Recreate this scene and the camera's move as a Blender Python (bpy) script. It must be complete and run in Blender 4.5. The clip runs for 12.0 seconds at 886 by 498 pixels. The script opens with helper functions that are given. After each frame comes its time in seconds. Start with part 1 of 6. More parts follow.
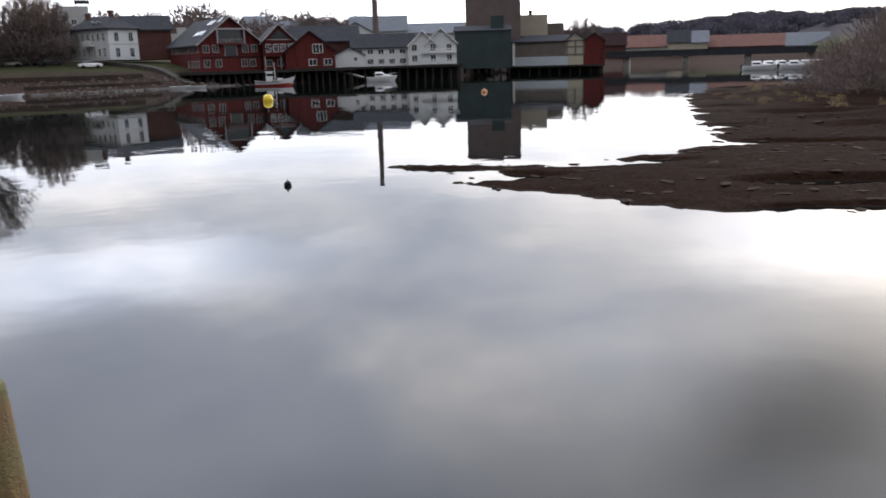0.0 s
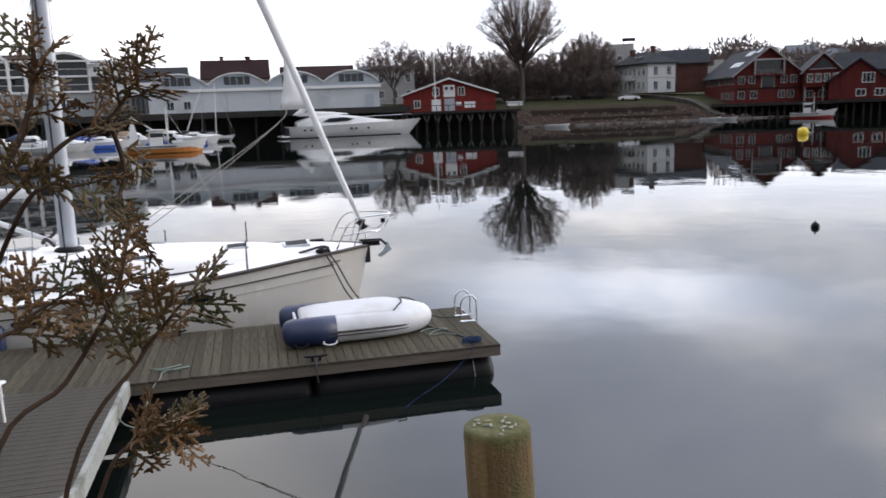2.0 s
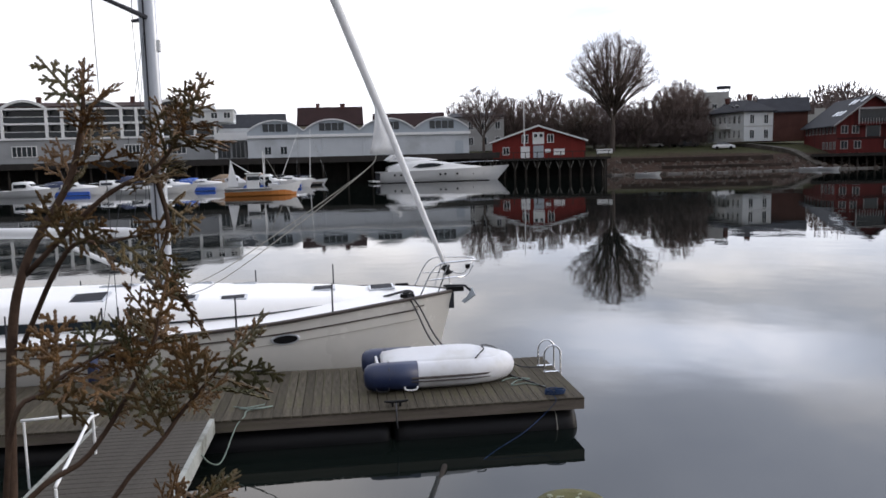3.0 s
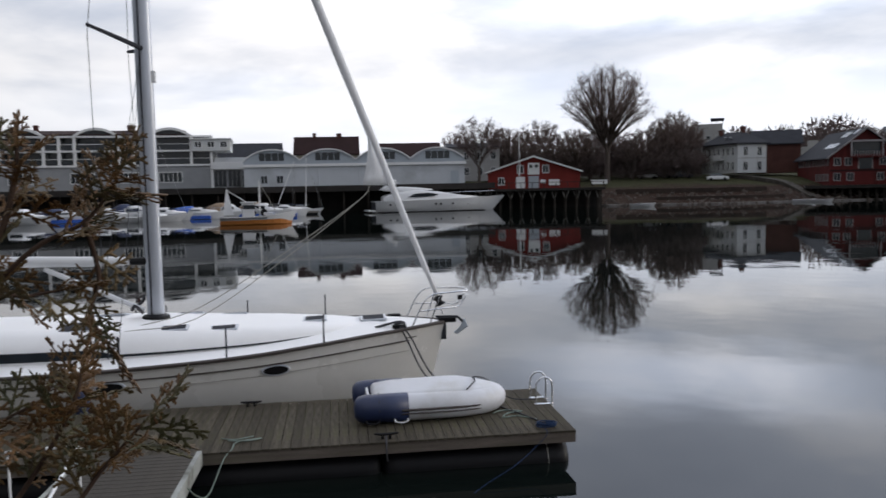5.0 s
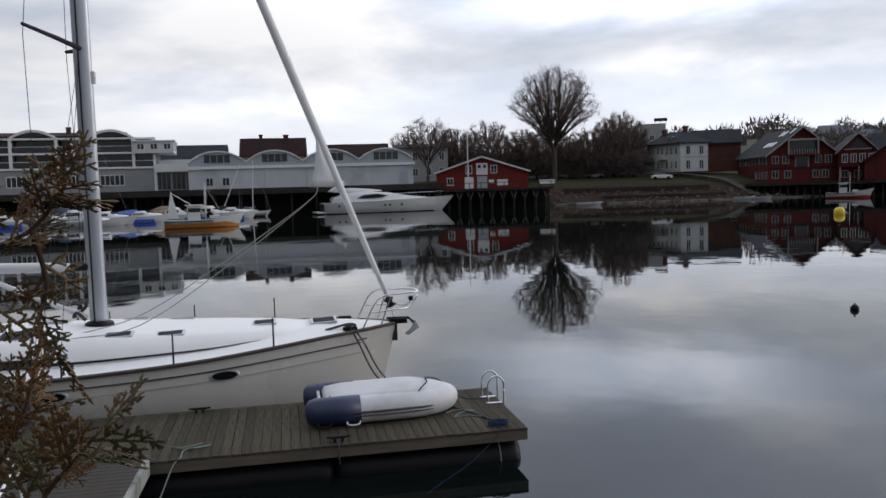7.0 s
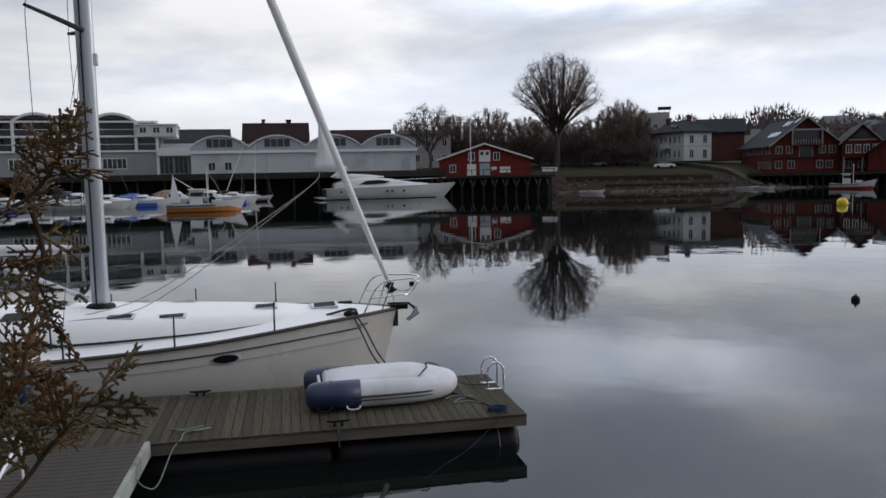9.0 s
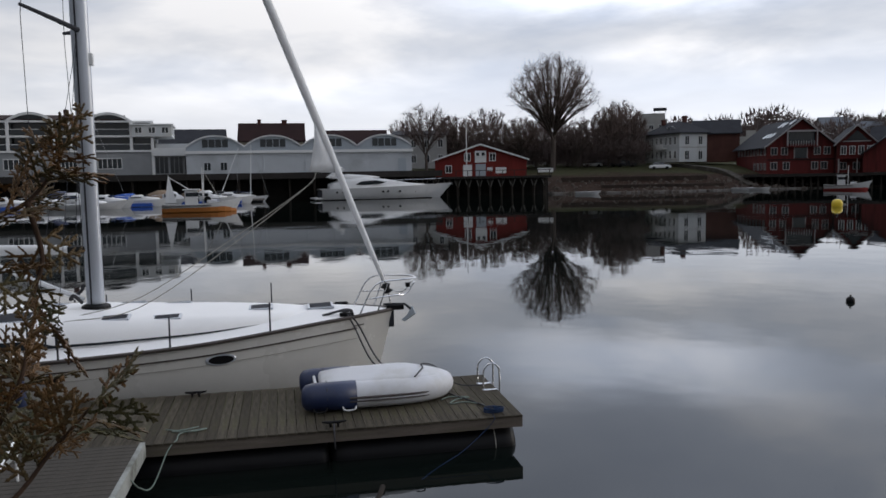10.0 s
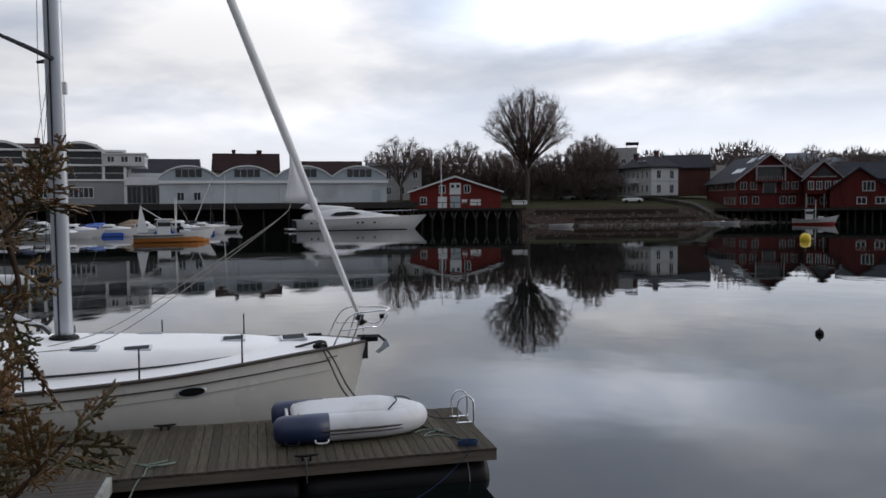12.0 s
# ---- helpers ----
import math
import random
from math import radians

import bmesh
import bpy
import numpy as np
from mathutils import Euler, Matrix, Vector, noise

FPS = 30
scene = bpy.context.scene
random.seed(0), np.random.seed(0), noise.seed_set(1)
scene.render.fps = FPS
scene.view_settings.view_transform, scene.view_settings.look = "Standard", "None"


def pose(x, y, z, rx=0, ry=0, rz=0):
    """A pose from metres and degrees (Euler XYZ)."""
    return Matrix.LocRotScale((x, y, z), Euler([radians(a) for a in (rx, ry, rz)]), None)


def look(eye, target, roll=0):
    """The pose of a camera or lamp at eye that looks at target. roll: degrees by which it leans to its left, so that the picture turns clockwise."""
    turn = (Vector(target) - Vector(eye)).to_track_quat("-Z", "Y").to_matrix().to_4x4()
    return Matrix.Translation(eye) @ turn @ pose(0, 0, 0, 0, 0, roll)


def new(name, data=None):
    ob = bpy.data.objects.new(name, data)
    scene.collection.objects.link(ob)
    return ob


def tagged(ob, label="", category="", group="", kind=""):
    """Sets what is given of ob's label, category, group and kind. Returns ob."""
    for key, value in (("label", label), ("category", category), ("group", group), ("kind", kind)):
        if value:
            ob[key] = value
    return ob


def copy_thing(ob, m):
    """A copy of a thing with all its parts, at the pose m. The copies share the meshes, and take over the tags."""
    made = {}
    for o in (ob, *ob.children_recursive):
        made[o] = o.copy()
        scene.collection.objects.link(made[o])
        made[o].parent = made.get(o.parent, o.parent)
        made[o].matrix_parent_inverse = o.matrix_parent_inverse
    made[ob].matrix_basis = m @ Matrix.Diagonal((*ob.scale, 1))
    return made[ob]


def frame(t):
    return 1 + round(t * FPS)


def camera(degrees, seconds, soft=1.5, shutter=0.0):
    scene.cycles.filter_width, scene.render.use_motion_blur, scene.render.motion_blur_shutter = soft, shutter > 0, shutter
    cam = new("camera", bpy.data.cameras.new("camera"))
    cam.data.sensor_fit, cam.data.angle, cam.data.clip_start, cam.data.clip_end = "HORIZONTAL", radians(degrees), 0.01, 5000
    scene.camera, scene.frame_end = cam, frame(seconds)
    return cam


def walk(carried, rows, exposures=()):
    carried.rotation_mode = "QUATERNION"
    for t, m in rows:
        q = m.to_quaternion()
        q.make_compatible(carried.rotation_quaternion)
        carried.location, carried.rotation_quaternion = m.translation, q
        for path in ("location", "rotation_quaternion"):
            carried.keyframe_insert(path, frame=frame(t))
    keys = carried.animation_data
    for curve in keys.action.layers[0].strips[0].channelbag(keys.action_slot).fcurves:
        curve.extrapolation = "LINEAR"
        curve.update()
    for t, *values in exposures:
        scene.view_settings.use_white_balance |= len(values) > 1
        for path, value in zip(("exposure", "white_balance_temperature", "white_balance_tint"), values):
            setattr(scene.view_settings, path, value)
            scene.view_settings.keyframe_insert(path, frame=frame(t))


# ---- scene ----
# camera: handheld, standing on the bank and turning
cam = camera(58.38, 12.0, soft=1.6, shutter=0.18)
# seconds, x, y, z, yaw, pitch, roll
PATH = [
    (0, -0.074, 0.109, 3.661, 6.535, -13.375, -1.587),
    (0.5, -0.098, 0.105, 3.654, 14.396, -12.150, -3.217),
    (1, -0.203, 0.152, 3.659, 22.575, -11.867, -3.380),
    (1.5, -0.176, 0.133, 3.693, 33.281, -11.309, -3.602),
    (2, -0.136, 0.173, 3.721, 42.937, -10.030, -2.025),
    (2.5, -0.166, 0.241, 3.715, 48.312, -8.103, -2.034),
    (3, -0.177, 0.248, 3.727, 49.104, -6.558, -1.447),
    (3.2, -0.170, 0.199, 3.739, 49.260, -5.651, -1.342),
    (4.8, -0.167, 0.242, 3.737, 51.403, -4.217, -0.809),
    (5, -0.142, 0.296, 3.748, 48.737, -4.437, -1.145),
    (5.5, -0.144, 0.272, 3.740, 44.446, -4.943, -0.864),
    (6, -0.134, 0.292, 3.751, 44.812, -5.490, -1.337),
    (6.5, -0.121, 0.311, 3.750, 44.343, -3.962, -0.542),
    (7, -0.144, 0.289, 3.751, 45.096, -4.477, -1.636),
    (7.5, -0.137, 0.292, 3.737, 45.439, -4.828, -1.205),
    (9.5, -0.135, 0.290, 3.740, 45.181, -5.526, -1.027),
    (10, -0.142, 0.289, 3.742, 44.938, -5.386, -0.953),
    (10.5, -0.147, 0.281, 3.739, 44.697, -4.358, -0.439),
    (11, -0.147, 0.284, 3.742, 44.759, -4.345, -0.599),
    (11.5, -0.150, 0.286, 3.743, 44.643, -4.108, -0.483),
    (12, -0.140, 0.280, 3.744, 43.056, -3.131, -0.507),
]
walk(cam, [(t, pose(x, y, z, 90 + pitch, 0, yaw) @ pose(0, 0, 0, 0, 0, roll)) for t, x, y, z, yaw, pitch, roll in PATH],
     exposures=[(0.0, 0.5, 6400, 14), (1.0, 0.44, 6400, 14), (2.5, 0.28, 6350, 14), (3.2, 0.1, 6350, 14), (4.8, -0.28, 6300, 13), (5.5, -0.42, 6250, 12), (12.0, -0.58, 6250, 12)])

# ---- world, sun ----
SUN_AZ, SUN_EL = -37.0, 13.0          # degrees left of +y, and up
sun_way = Vector((-math.sin(radians(SUN_AZ)) * math.cos(radians(SUN_EL)), math.cos(radians(SUN_AZ)) * math.cos(radians(SUN_EL)), math.sin(radians(SUN_EL))))
sun = new("sun", bpy.data.lights.new("sun", "SUN"))
sun.data.energy, sun.data.angle, sun.data.color = 0.8, radians(10), (1.0, 0.93, 0.82)
sun.matrix_world = look((0, 0, 0), -sun_way)


def link(tree, a, b):
    tree.links.new(a, b)


def math_node(tree, op, a, b=None, clamp=False):
    n = tree.nodes.new("ShaderNodeMath")
    n.operation, n.use_clamp = op, clamp
    for i, v in enumerate((a, b)):
        if v is None:
            continue
        if isinstance(v, (int, float)):
            n.inputs[i].default_value = v
        else:
            tree.links.new(v, n.inputs[i])
    return n.outputs[0]


def ramp_node(tree, fac, stops):
    n = tree.nodes.new("ShaderNodeValToRGB")
    e = n.color_ramp.elements
    while len(e) < len(stops):
        e.new(0.5)
    for el, (p, c) in zip(e, stops):
        el.position, el.color = p, (*c, 1) if len(c) == 3 else c
    tree.links.new(fac, n.inputs[0])
    return n.outputs[0]


def noise_node(tree, vec, scale, detail=4, rough=0.55, distortion=0.0):
    n = tree.nodes.new("ShaderNodeTexNoise")
    n.inputs["Scale"].default_value, n.inputs["Detail"].default_value = scale, detail
    n.inputs["Roughness"].default_value, n.inputs["Distortion"].default_value = rough, distortion
    if vec is not None:
        tree.links.new(vec, n.inputs["Vector"])
    return n.outputs["Fac"]


def mix_node(tree, fac, a, b, blend="MIX"):
    n = tree.nodes.new("ShaderNodeMix")
    n.data_type, n.blend_type = "RGBA", blend
    for i, v in ((0, fac), (6, a), (7, b)):
        if isinstance(v, (int, float)):
            n.inputs[i].default_value = v
        elif isinstance(v, tuple):
            n.inputs[i].default_value = (*v, 1)
        else:
            tree.links.new(v, n.inputs[i])
    return n.outputs[2]


world = bpy.data.worlds.new("overcast_sky")
scene.world = world
world.use_nodes = True
wt = world.node_tree
wt.nodes.clear()
sky = wt.nodes.new("ShaderNodeTexSky")
sky.sky_type, sky.sun_disc = "NISHITA", False
sky.sun_elevation, sky.sun_rotation = radians(SUN_EL), radians(-SUN_AZ)
coords = wt.nodes.new("ShaderNodeTexCoord").outputs["Generated"]
sep = wt.nodes.new("ShaderNodeSeparateXYZ")
link(wt, coords, sep.inputs[0])
up = math_node(wt, "MAXIMUM", sep.outputs[2], 0.0)
# clouds lie in a flat layer: stretch the direction by its height
flat = math_node(wt, "ADD", up, 0.16)
comb = wt.nodes.new("ShaderNodeCombineXYZ")
link(wt, math_node(wt, "DIVIDE", sep.outputs[0], flat), comb.inputs[0])
link(wt, math_node(wt, "DIVIDE", sep.outputs[1], flat), comb.inputs[1])
puffs = noise_node(wt, comb.outputs[0], 1.15, 6, 0.55, 0.25)
sheets = noise_node(wt, comb.outputs[0], 0.42, 3, 0.5, 0.4)
cover = math_node(wt, "ADD", math_node(wt, "MULTIPLY", puffs, 0.40), math_node(wt, "MULTIPLY", sheets, 0.75))
clouds = ramp_node(wt, cover, [(0.44, (0.50, 0.55, 0.65)), (0.53, (0.62, 0.67, 0.76)), (0.60, (0.86, 0.88, 0.92)), (0.67, (1.25, 1.22, 1.18))])
# paler towards the horizon
pale = ramp_node(wt, up, [(0.0, (1, 1, 1)), (0.06, (0.85, 0.85, 0.85)), (0.12, (0.2, 0.2, 0.2)), (0.2, (0, 0, 0))])
veil = mix_node(wt, pale, clouds, (1.22, 1.24, 1.28))
# thinner, brighter cloud higher up; unseen sky behind the viewpoint is dimmed to darken facades
high = ramp_node(wt, up, [(0.12, (0.52, 0.52, 0.52)), (0.28, (0.76, 0.76, 0.76)), (0.45, (1, 1, 1))])
veil = mix_node(wt, 1.0, veil, mix_node(wt, 1.0, high, (2.7, 2.7, 2.7), "MULTIPLY"), "MULTIPLY")
# added falloff towards -y: less light on walls that face the viewpoint
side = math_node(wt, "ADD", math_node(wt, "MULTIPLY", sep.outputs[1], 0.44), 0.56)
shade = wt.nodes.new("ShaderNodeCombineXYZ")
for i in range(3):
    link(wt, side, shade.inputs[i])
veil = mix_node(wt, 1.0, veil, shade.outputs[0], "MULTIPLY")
# thin cloud glows round the hidden sun
dot = wt.nodes.new("ShaderNodeVectorMath")
dot.operation = "DOT_PRODUCT"
link(wt, coords, dot.inputs[0])
dot.inputs[1].default_value = sun_way
glow = math_node(wt, "POWER", math_node(wt, "MAXIMUM", dot.outputs["Value"], 0.0), 16.0)
lit = mix_node(wt, math_node(wt, "MULTIPLY", glow, 0.9, True), veil, (3.0, 2.75, 2.4))
# breaks and banks of the cloud layer, by bearing and height in degrees
ripple = math_node(wt, "SUBTRACT", noise_node(wt, comb.outputs[0], 1.6, 5, 0.6), 0.5)
curl = math_node(wt, "SUBTRACT", noise_node(wt, comb.outputs[0], 0.8, 4, 0.55, 0.5), 0.5)
bearing = math_node(wt, "MULTIPLY", math_node(wt, "ARCTAN2", math_node(wt, "MULTIPLY", sep.outputs[0], -1.0), sep.outputs[1]), 57.2958)
bearing = math_node(wt, "ADD", bearing, math_node(wt, "MULTIPLY", curl, 14.0))
height = math_node(wt, "MULTIPLY", math_node(wt, "ARCSINE", up), 57.2958)
height = math_node(wt, "ADD", height, math_node(wt, "ADD", math_node(wt, "MULTIPLY", ripple, 3.0), math_node(wt, "MULTIPLY", curl, 3.0)))


def bank(az, el, wide, tall, slant=0.0, edge=2.0):
    """A soft patch of thin or heavy cloud."""
    da = math_node(wt, "SUBTRACT", bearing, az)
    de = math_node(wt, "ADD", math_node(wt, "SUBTRACT", height, el), math_node(wt, "MULTIPLY", da, slant))
    q = math_node(wt, "ADD", math_node(wt, "POWER", math_node(wt, "ABSOLUTE", math_node(wt, "DIVIDE", da, wide)), edge),
                  math_node(wt, "POWER", math_node(wt, "ABSOLUTE", math_node(wt, "DIVIDE", de, tall)), edge))
    return math_node(wt, "EXPONENT", math_node(wt, "MULTIPLY", q, -1.0))


thick = 1.0
for az, el, wide, tall, slant, edge, gain in ((30, 13.2, 11.5, 2.2, 0.03, 3.0, 1.05), (38, 6.3, 24, 1.7, 0.0, 2.0, 0.22), (24, 9.2, 22, 1.5, 0.0, 2.0, -0.16), (56, 12, 12, 3.2, 0.0, 2.0, -0.10), (62, 6.2, 16, 1.6, 0.0, 2.0, 0.2),
                                              (-21, 12.5, 7.5, 2.6, 0.0, 2.2, 1.0), (-19, 24, 8, 4.5, -0.25, 2.5, -0.58), (-6, 21, 9, 4.0, 0.0, 2.0, 0.30), (4, 11.5, 16, 2.2, 0.0, 2.0, -0.15), (24, 29, 20, 8, 0.0, 2.0, 0.5)):
    thick = math_node(wt, "ADD", thick, math_node(wt, "MULTIPLY", bank(az, el, wide, tall, slant, edge), gain))
lay = wt.nodes.new("ShaderNodeCombineXYZ")
for i in range(3):
    link(wt, thick, lay.inputs[i])
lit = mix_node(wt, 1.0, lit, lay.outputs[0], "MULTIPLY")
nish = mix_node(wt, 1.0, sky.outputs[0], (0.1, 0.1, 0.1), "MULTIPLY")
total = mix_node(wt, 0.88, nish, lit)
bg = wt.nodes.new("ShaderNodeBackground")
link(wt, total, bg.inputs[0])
bg.inputs[1].default_value = 1.0
outw = wt.nodes.new("ShaderNodeOutputWorld")
link(wt, bg.outputs[0], outw.inputs[0])

# ---- materials ----


def mat(name, color, rough=0.7, metal=0.0, var=0.25, scale=3.0, bump=0.2, fine=40.0, dirt=None, island=0.0, spec=0.5, stretch=None):
    """A procedural surface: two scales of variation, fine relief, optional dirt colour in patches."""
    m = bpy.data.materials.new(name)
    m.use_nodes = True
    t = m.node_tree
    b = t.nodes["Principled BSDF"]
    tc = t.nodes.new("ShaderNodeTexCoord").outputs["Object"]
    if stretch:
        mp = t.nodes.new("ShaderNodeMapping")
        mp.inputs["Scale"].default_value = stretch
        link(t, tc, mp.inputs[0])
        tc = mp.outputs[0]
    big, small = noise_node(t, tc, scale, 5, 0.6), noise_node(t, tc, fine, 3, 0.6)
    f = math_node(t, "ADD", math_node(t, "MULTIPLY", big, 0.65), math_node(t, "MULTIPLY", small, 0.35))
    lo, hi = tuple(c * (1 - var) for c in color), tuple(min(1, c * (1 + var)) for c in color)
    col = ramp_node(t, f, [(0.3, lo), (0.7, hi)])
    if dirt:
        d = ramp_node(t, noise_node(t, tc, scale * 0.6, 6, 0.65), [(0.5, (0, 0, 0)), (0.68, (1, 1, 1))])
        col = mix_node(t, d, col, dirt)
    if island:
        info = t.nodes.new("ShaderNodeObjectInfo").outputs["Random"]
        col = mix_node(t, math_node(t, "MULTIPLY", info, island), col, tuple(c * 0.35 for c in color))
    link(t, col, b.inputs["Base Color"])
    b.inputs["Metallic"].default_value = metal
    b.inputs["Specular IOR Level"].default_value = spec if rough < 0.68 else min(spec, 0.12)
    link(t, math_node(t, "ADD", math_node(t, "MULTIPLY", big, 0.2), rough - 0.1, True), b.inputs["Roughness"])
    if bump:
        bp = t.nodes.new("ShaderNodeBump")
        bp.inputs["Strength"].default_value, bp.inputs["Distance"].default_value = bump, 0.02
        link(t, f, bp.inputs["Height"])
        link(t, bp.outputs[0], b.inputs["Normal"])
    return m


def glass(name, color=(0.02, 0.025, 0.03), rough=0.06):
    return mat(name, color, rough + 0.05, 0.0, 0.4, 0.7, 0.05, 4.0, spec=0.6)


M = {}
M["white_wall"] = mat("white_painted_boards", (0.55, 0.57, 0.58), 0.7, var=0.1, scale=0.4, fine=6, dirt=(0.55, 0.54, 0.5))
M["ware_wall"] = mat("pale_grey_cladding", (0.47, 0.50, 0.53), 0.7, var=0.08, scale=0.3, fine=5, dirt=(0.38, 0.40, 0.42))
M["grey_gable"] = mat("grey_cladding", (0.34, 0.38, 0.42), 0.6, var=0.1, scale=0.3, fine=5)
M["grey_wall"] = mat("grey_render", (0.26, 0.27, 0.28), 0.8, var=0.12, scale=0.5, fine=8)
M["cream_wall"] = mat("cream_render", (0.36, 0.33, 0.26), 0.8, var=0.12, scale=0.4, fine=8)
M["pale_wall"] = mat("pale_concrete", (0.36, 0.36, 0.35), 0.8, var=0.12, scale=0.4, fine=8)
M["red_wall"] = mat("falu_red_boards", (0.098, 0.020, 0.019), 0.8, var=0.25, scale=0.5, fine=6, dirt=(0.060, 0.015, 0.014), stretch=(3, 3, 0.4))
M["bright_red"] = mat("red_painted_boards", (0.150, 0.024, 0.020), 0.7, var=0.2, scale=0.5, fine=6, stretch=(3, 3, 0.4))
M["brick"] = mat("weathered_brick", (0.085, 0.040, 0.034), 0.85, var=0.3, scale=0.5, fine=9)
M["tower"] = mat("dark_weathered_brick", (0.13, 0.10, 0.095), 0.85, var=0.2, scale=0.3, fine=9)
M["green_wall"] = mat("dark_green_cladding", (0.040, 0.055, 0.056), 0.7, var=0.2, scale=0.4, fine=6)
M["brown_wall"] = mat("brown_boards", (0.13, 0.11, 0.10), 0.8, var=0.25, scale=0.5, fine=6)
M["slate"] = mat("slate_roof", (0.038, 0.040, 0.047), 0.85, var=0.3, scale=0.5, fine=7, spec=0.2)
M["red_tile"] = mat("red_brown_roof_tiles", (0.030, 0.016, 0.016), 0.85, var=0.25, scale=0.6, fine=7, spec=0.2)
M["pink_tile"] = mat("faded_roof_tiles", (0.17, 0.095, 0.08), 0.8, var=0.2, scale=0.5, fine=7)
M["grey_roof"] = mat("pale_grey_roofing", (0.16, 0.175, 0.20), 0.8, var=0.15, scale=0.4, fine=5)
M["white_trim"] = mat("white_paint", (0.68, 0.69, 0.69), 0.7, var=0.06, scale=0.8, fine=12)
M["dark_glass"] = glass("dark_window_glass")
M["skylight"] = mat("skylight_glass", (0.55, 0.58, 0.62), 0.15, var=0.1, spec=1.0)
M["pile"] = mat("tarred_piles", (0.035, 0.03, 0.026), 0.9, var=0.35, scale=1.5, fine=12, stretch=(1, 1, 0.3))
M["quay"] = mat("dark_quay_timber", (0.035, 0.032, 0.03), 0.9, var=0.3, scale=0.8, fine=9, dirt=(0.03, 0.028, 0.025))
M["deck_far"] = mat("grey_quay_boards", (0.20, 0.185, 0.17), 0.85, var=0.25, scale=0.8, fine=9)
M["stone"] = mat("rough_stone", (0.045, 0.034, 0.028), 0.9, var=0.4, scale=0.7, fine=8, bump=0.5, dirt=(0.03, 0.025, 0.022))
M["concrete"] = mat("concrete", (0.20, 0.19, 0.18), 0.85, var=0.25, scale=0.8, fine=14, dirt=(0.10, 0.09, 0.08))
M["bark"] = mat("grey_bark", (0.085, 0.07, 0.062), 0.95, var=0.3, scale=3, fine=20)
M["twigs"] = mat("bare_twigs", (0.15, 0.115, 0.105), 0.95, var=0.3, scale=1, fine=6)
M["scrub"] = mat("winter_scrub", (0.125, 0.098, 0.092), 0.95, var=0.4, scale=0.4, fine=4)
# distance haze is put into this lifted, bluish base colour
M["fir"] = mat("hazy_far_wood", (0.095, 0.092, 0.115), 0.95, var=0.4, scale=0.5, fine=4)
M["gelcoat"] = mat("white_gelcoat", (0.64, 0.65, 0.66), 0.3, var=0.04, scale=0.6, fine=5, bump=0.03)
M["hull_cream"] = mat("greyish_white_gelcoat", (0.52, 0.51, 0.48), 0.28, var=0.05, scale=0.5, fine=5, bump=0.03, dirt=(0.47, 0.45, 0.41))
M["deck_white"] = mat("non_slip_white_deck", (0.82, 0.82, 0.82), 0.55, var=0.05, scale=0.9, fine=60, bump=0.15)
M["navy"] = mat("navy_vinyl", (0.014, 0.024, 0.070), 0.45, var=0.2, scale=5, fine=40, bump=0.1)
M["dark_strip"] = mat("dark_brown_rubbing_strake", (0.05, 0.04, 0.035), 0.5, var=0.2, scale=3, fine=30)
M["black"] = mat("black_plastic", (0.0035, 0.0035, 0.0045), 0.5, var=0.3, scale=1.5, fine=12, bump=0.15, spec=0.2)
M["steel"] = mat("stainless_steel", (0.62, 0.63, 0.65), 0.25, 1.0, 0.08, 3, 0.02)
M["alu"] = mat("anodised_aluminium", (0.50, 0.53, 0.58), 0.42, 0.6, 0.12, 1.5, 0.05, stretch=(3, 3, 0.25))
M["sail"] = mat("furled_sailcloth", (0.76, 0.77, 0.78), 0.75, var=0.08, scale=4, fine=30, bump=0.3)
M["rope_grey"] = mat("grey_rope", (0.32, 0.31, 0.28), 0.9, var=0.3, scale=20, fine=120)
M["rope_dark"] = mat("dark_rope", (0.06, 0.06, 0.065), 0.9, var=0.3, scale=20, fine=120)
M["rope_blue"] = mat("blue_rope", (0.018, 0.036, 0.085), 0.85, var=0.3, scale=20, fine=120)
M["rope_green"] = mat("pale_green_rope", (0.17, 0.21, 0.185), 0.9, var=0.3, scale=20, fine=120)
M["pvc"] = mat("light_grey_inflatable_fabric", (0.60, 0.61, 0.64), 0.5, var=0.06, scale=3, fine=50, bump=0.1, dirt=(0.52, 0.52, 0.52))
M["yellow"] = mat("yellow_buoy_plastic", (0.75, 0.55, 0.03), 0.45, var=0.12, scale=2, fine=14)
M["orange"] = mat("varnished_orange_wood", (0.42, 0.16, 0.04), 0.35, var=0.2, scale=2, fine=10, stretch=(0.4, 3, 3))
M["blue"] = mat("bright_blue_cover", (0.03, 0.10, 0.42), 0.6, var=0.2, scale=2, fine=12)
M["boat_red"] = mat("red_antifouling", (0.30, 0.035, 0.03), 0.6, var=0.2, scale=2, fine=12)
M["tan"] = mat("tan_canvas", (0.25, 0.19, 0.14), 0.85, var=0.2, scale=2, fine=14)
M["dull_trim"] = mat("weathered_pale_trim", (0.33, 0.31, 0.31), 0.8, var=0.12, scale=0.8, fine=10)
M["pale_brace"] = mat("bleached_brace_timber", (0.20, 0.19, 0.175), 0.9, var=0.3, scale=1.5, fine=12)
M["plank"] = mat("weathered_grey_planks", (0.080, 0.069, 0.052), 0.85, var=0.85, scale=3.5, fine=22, bump=0.6, dirt=(0.070, 0.067, 0.038), island=0.6, stretch=(8, 0.8, 8))
M["fascia"] = mat("weathered_fascia_boards", (0.125, 0.105, 0.088), 0.85, var=0.4, scale=2.0, fine=25, bump=0.5, dirt=(0.11, 0.10, 0.07), stretch=(0.6, 6, 6))
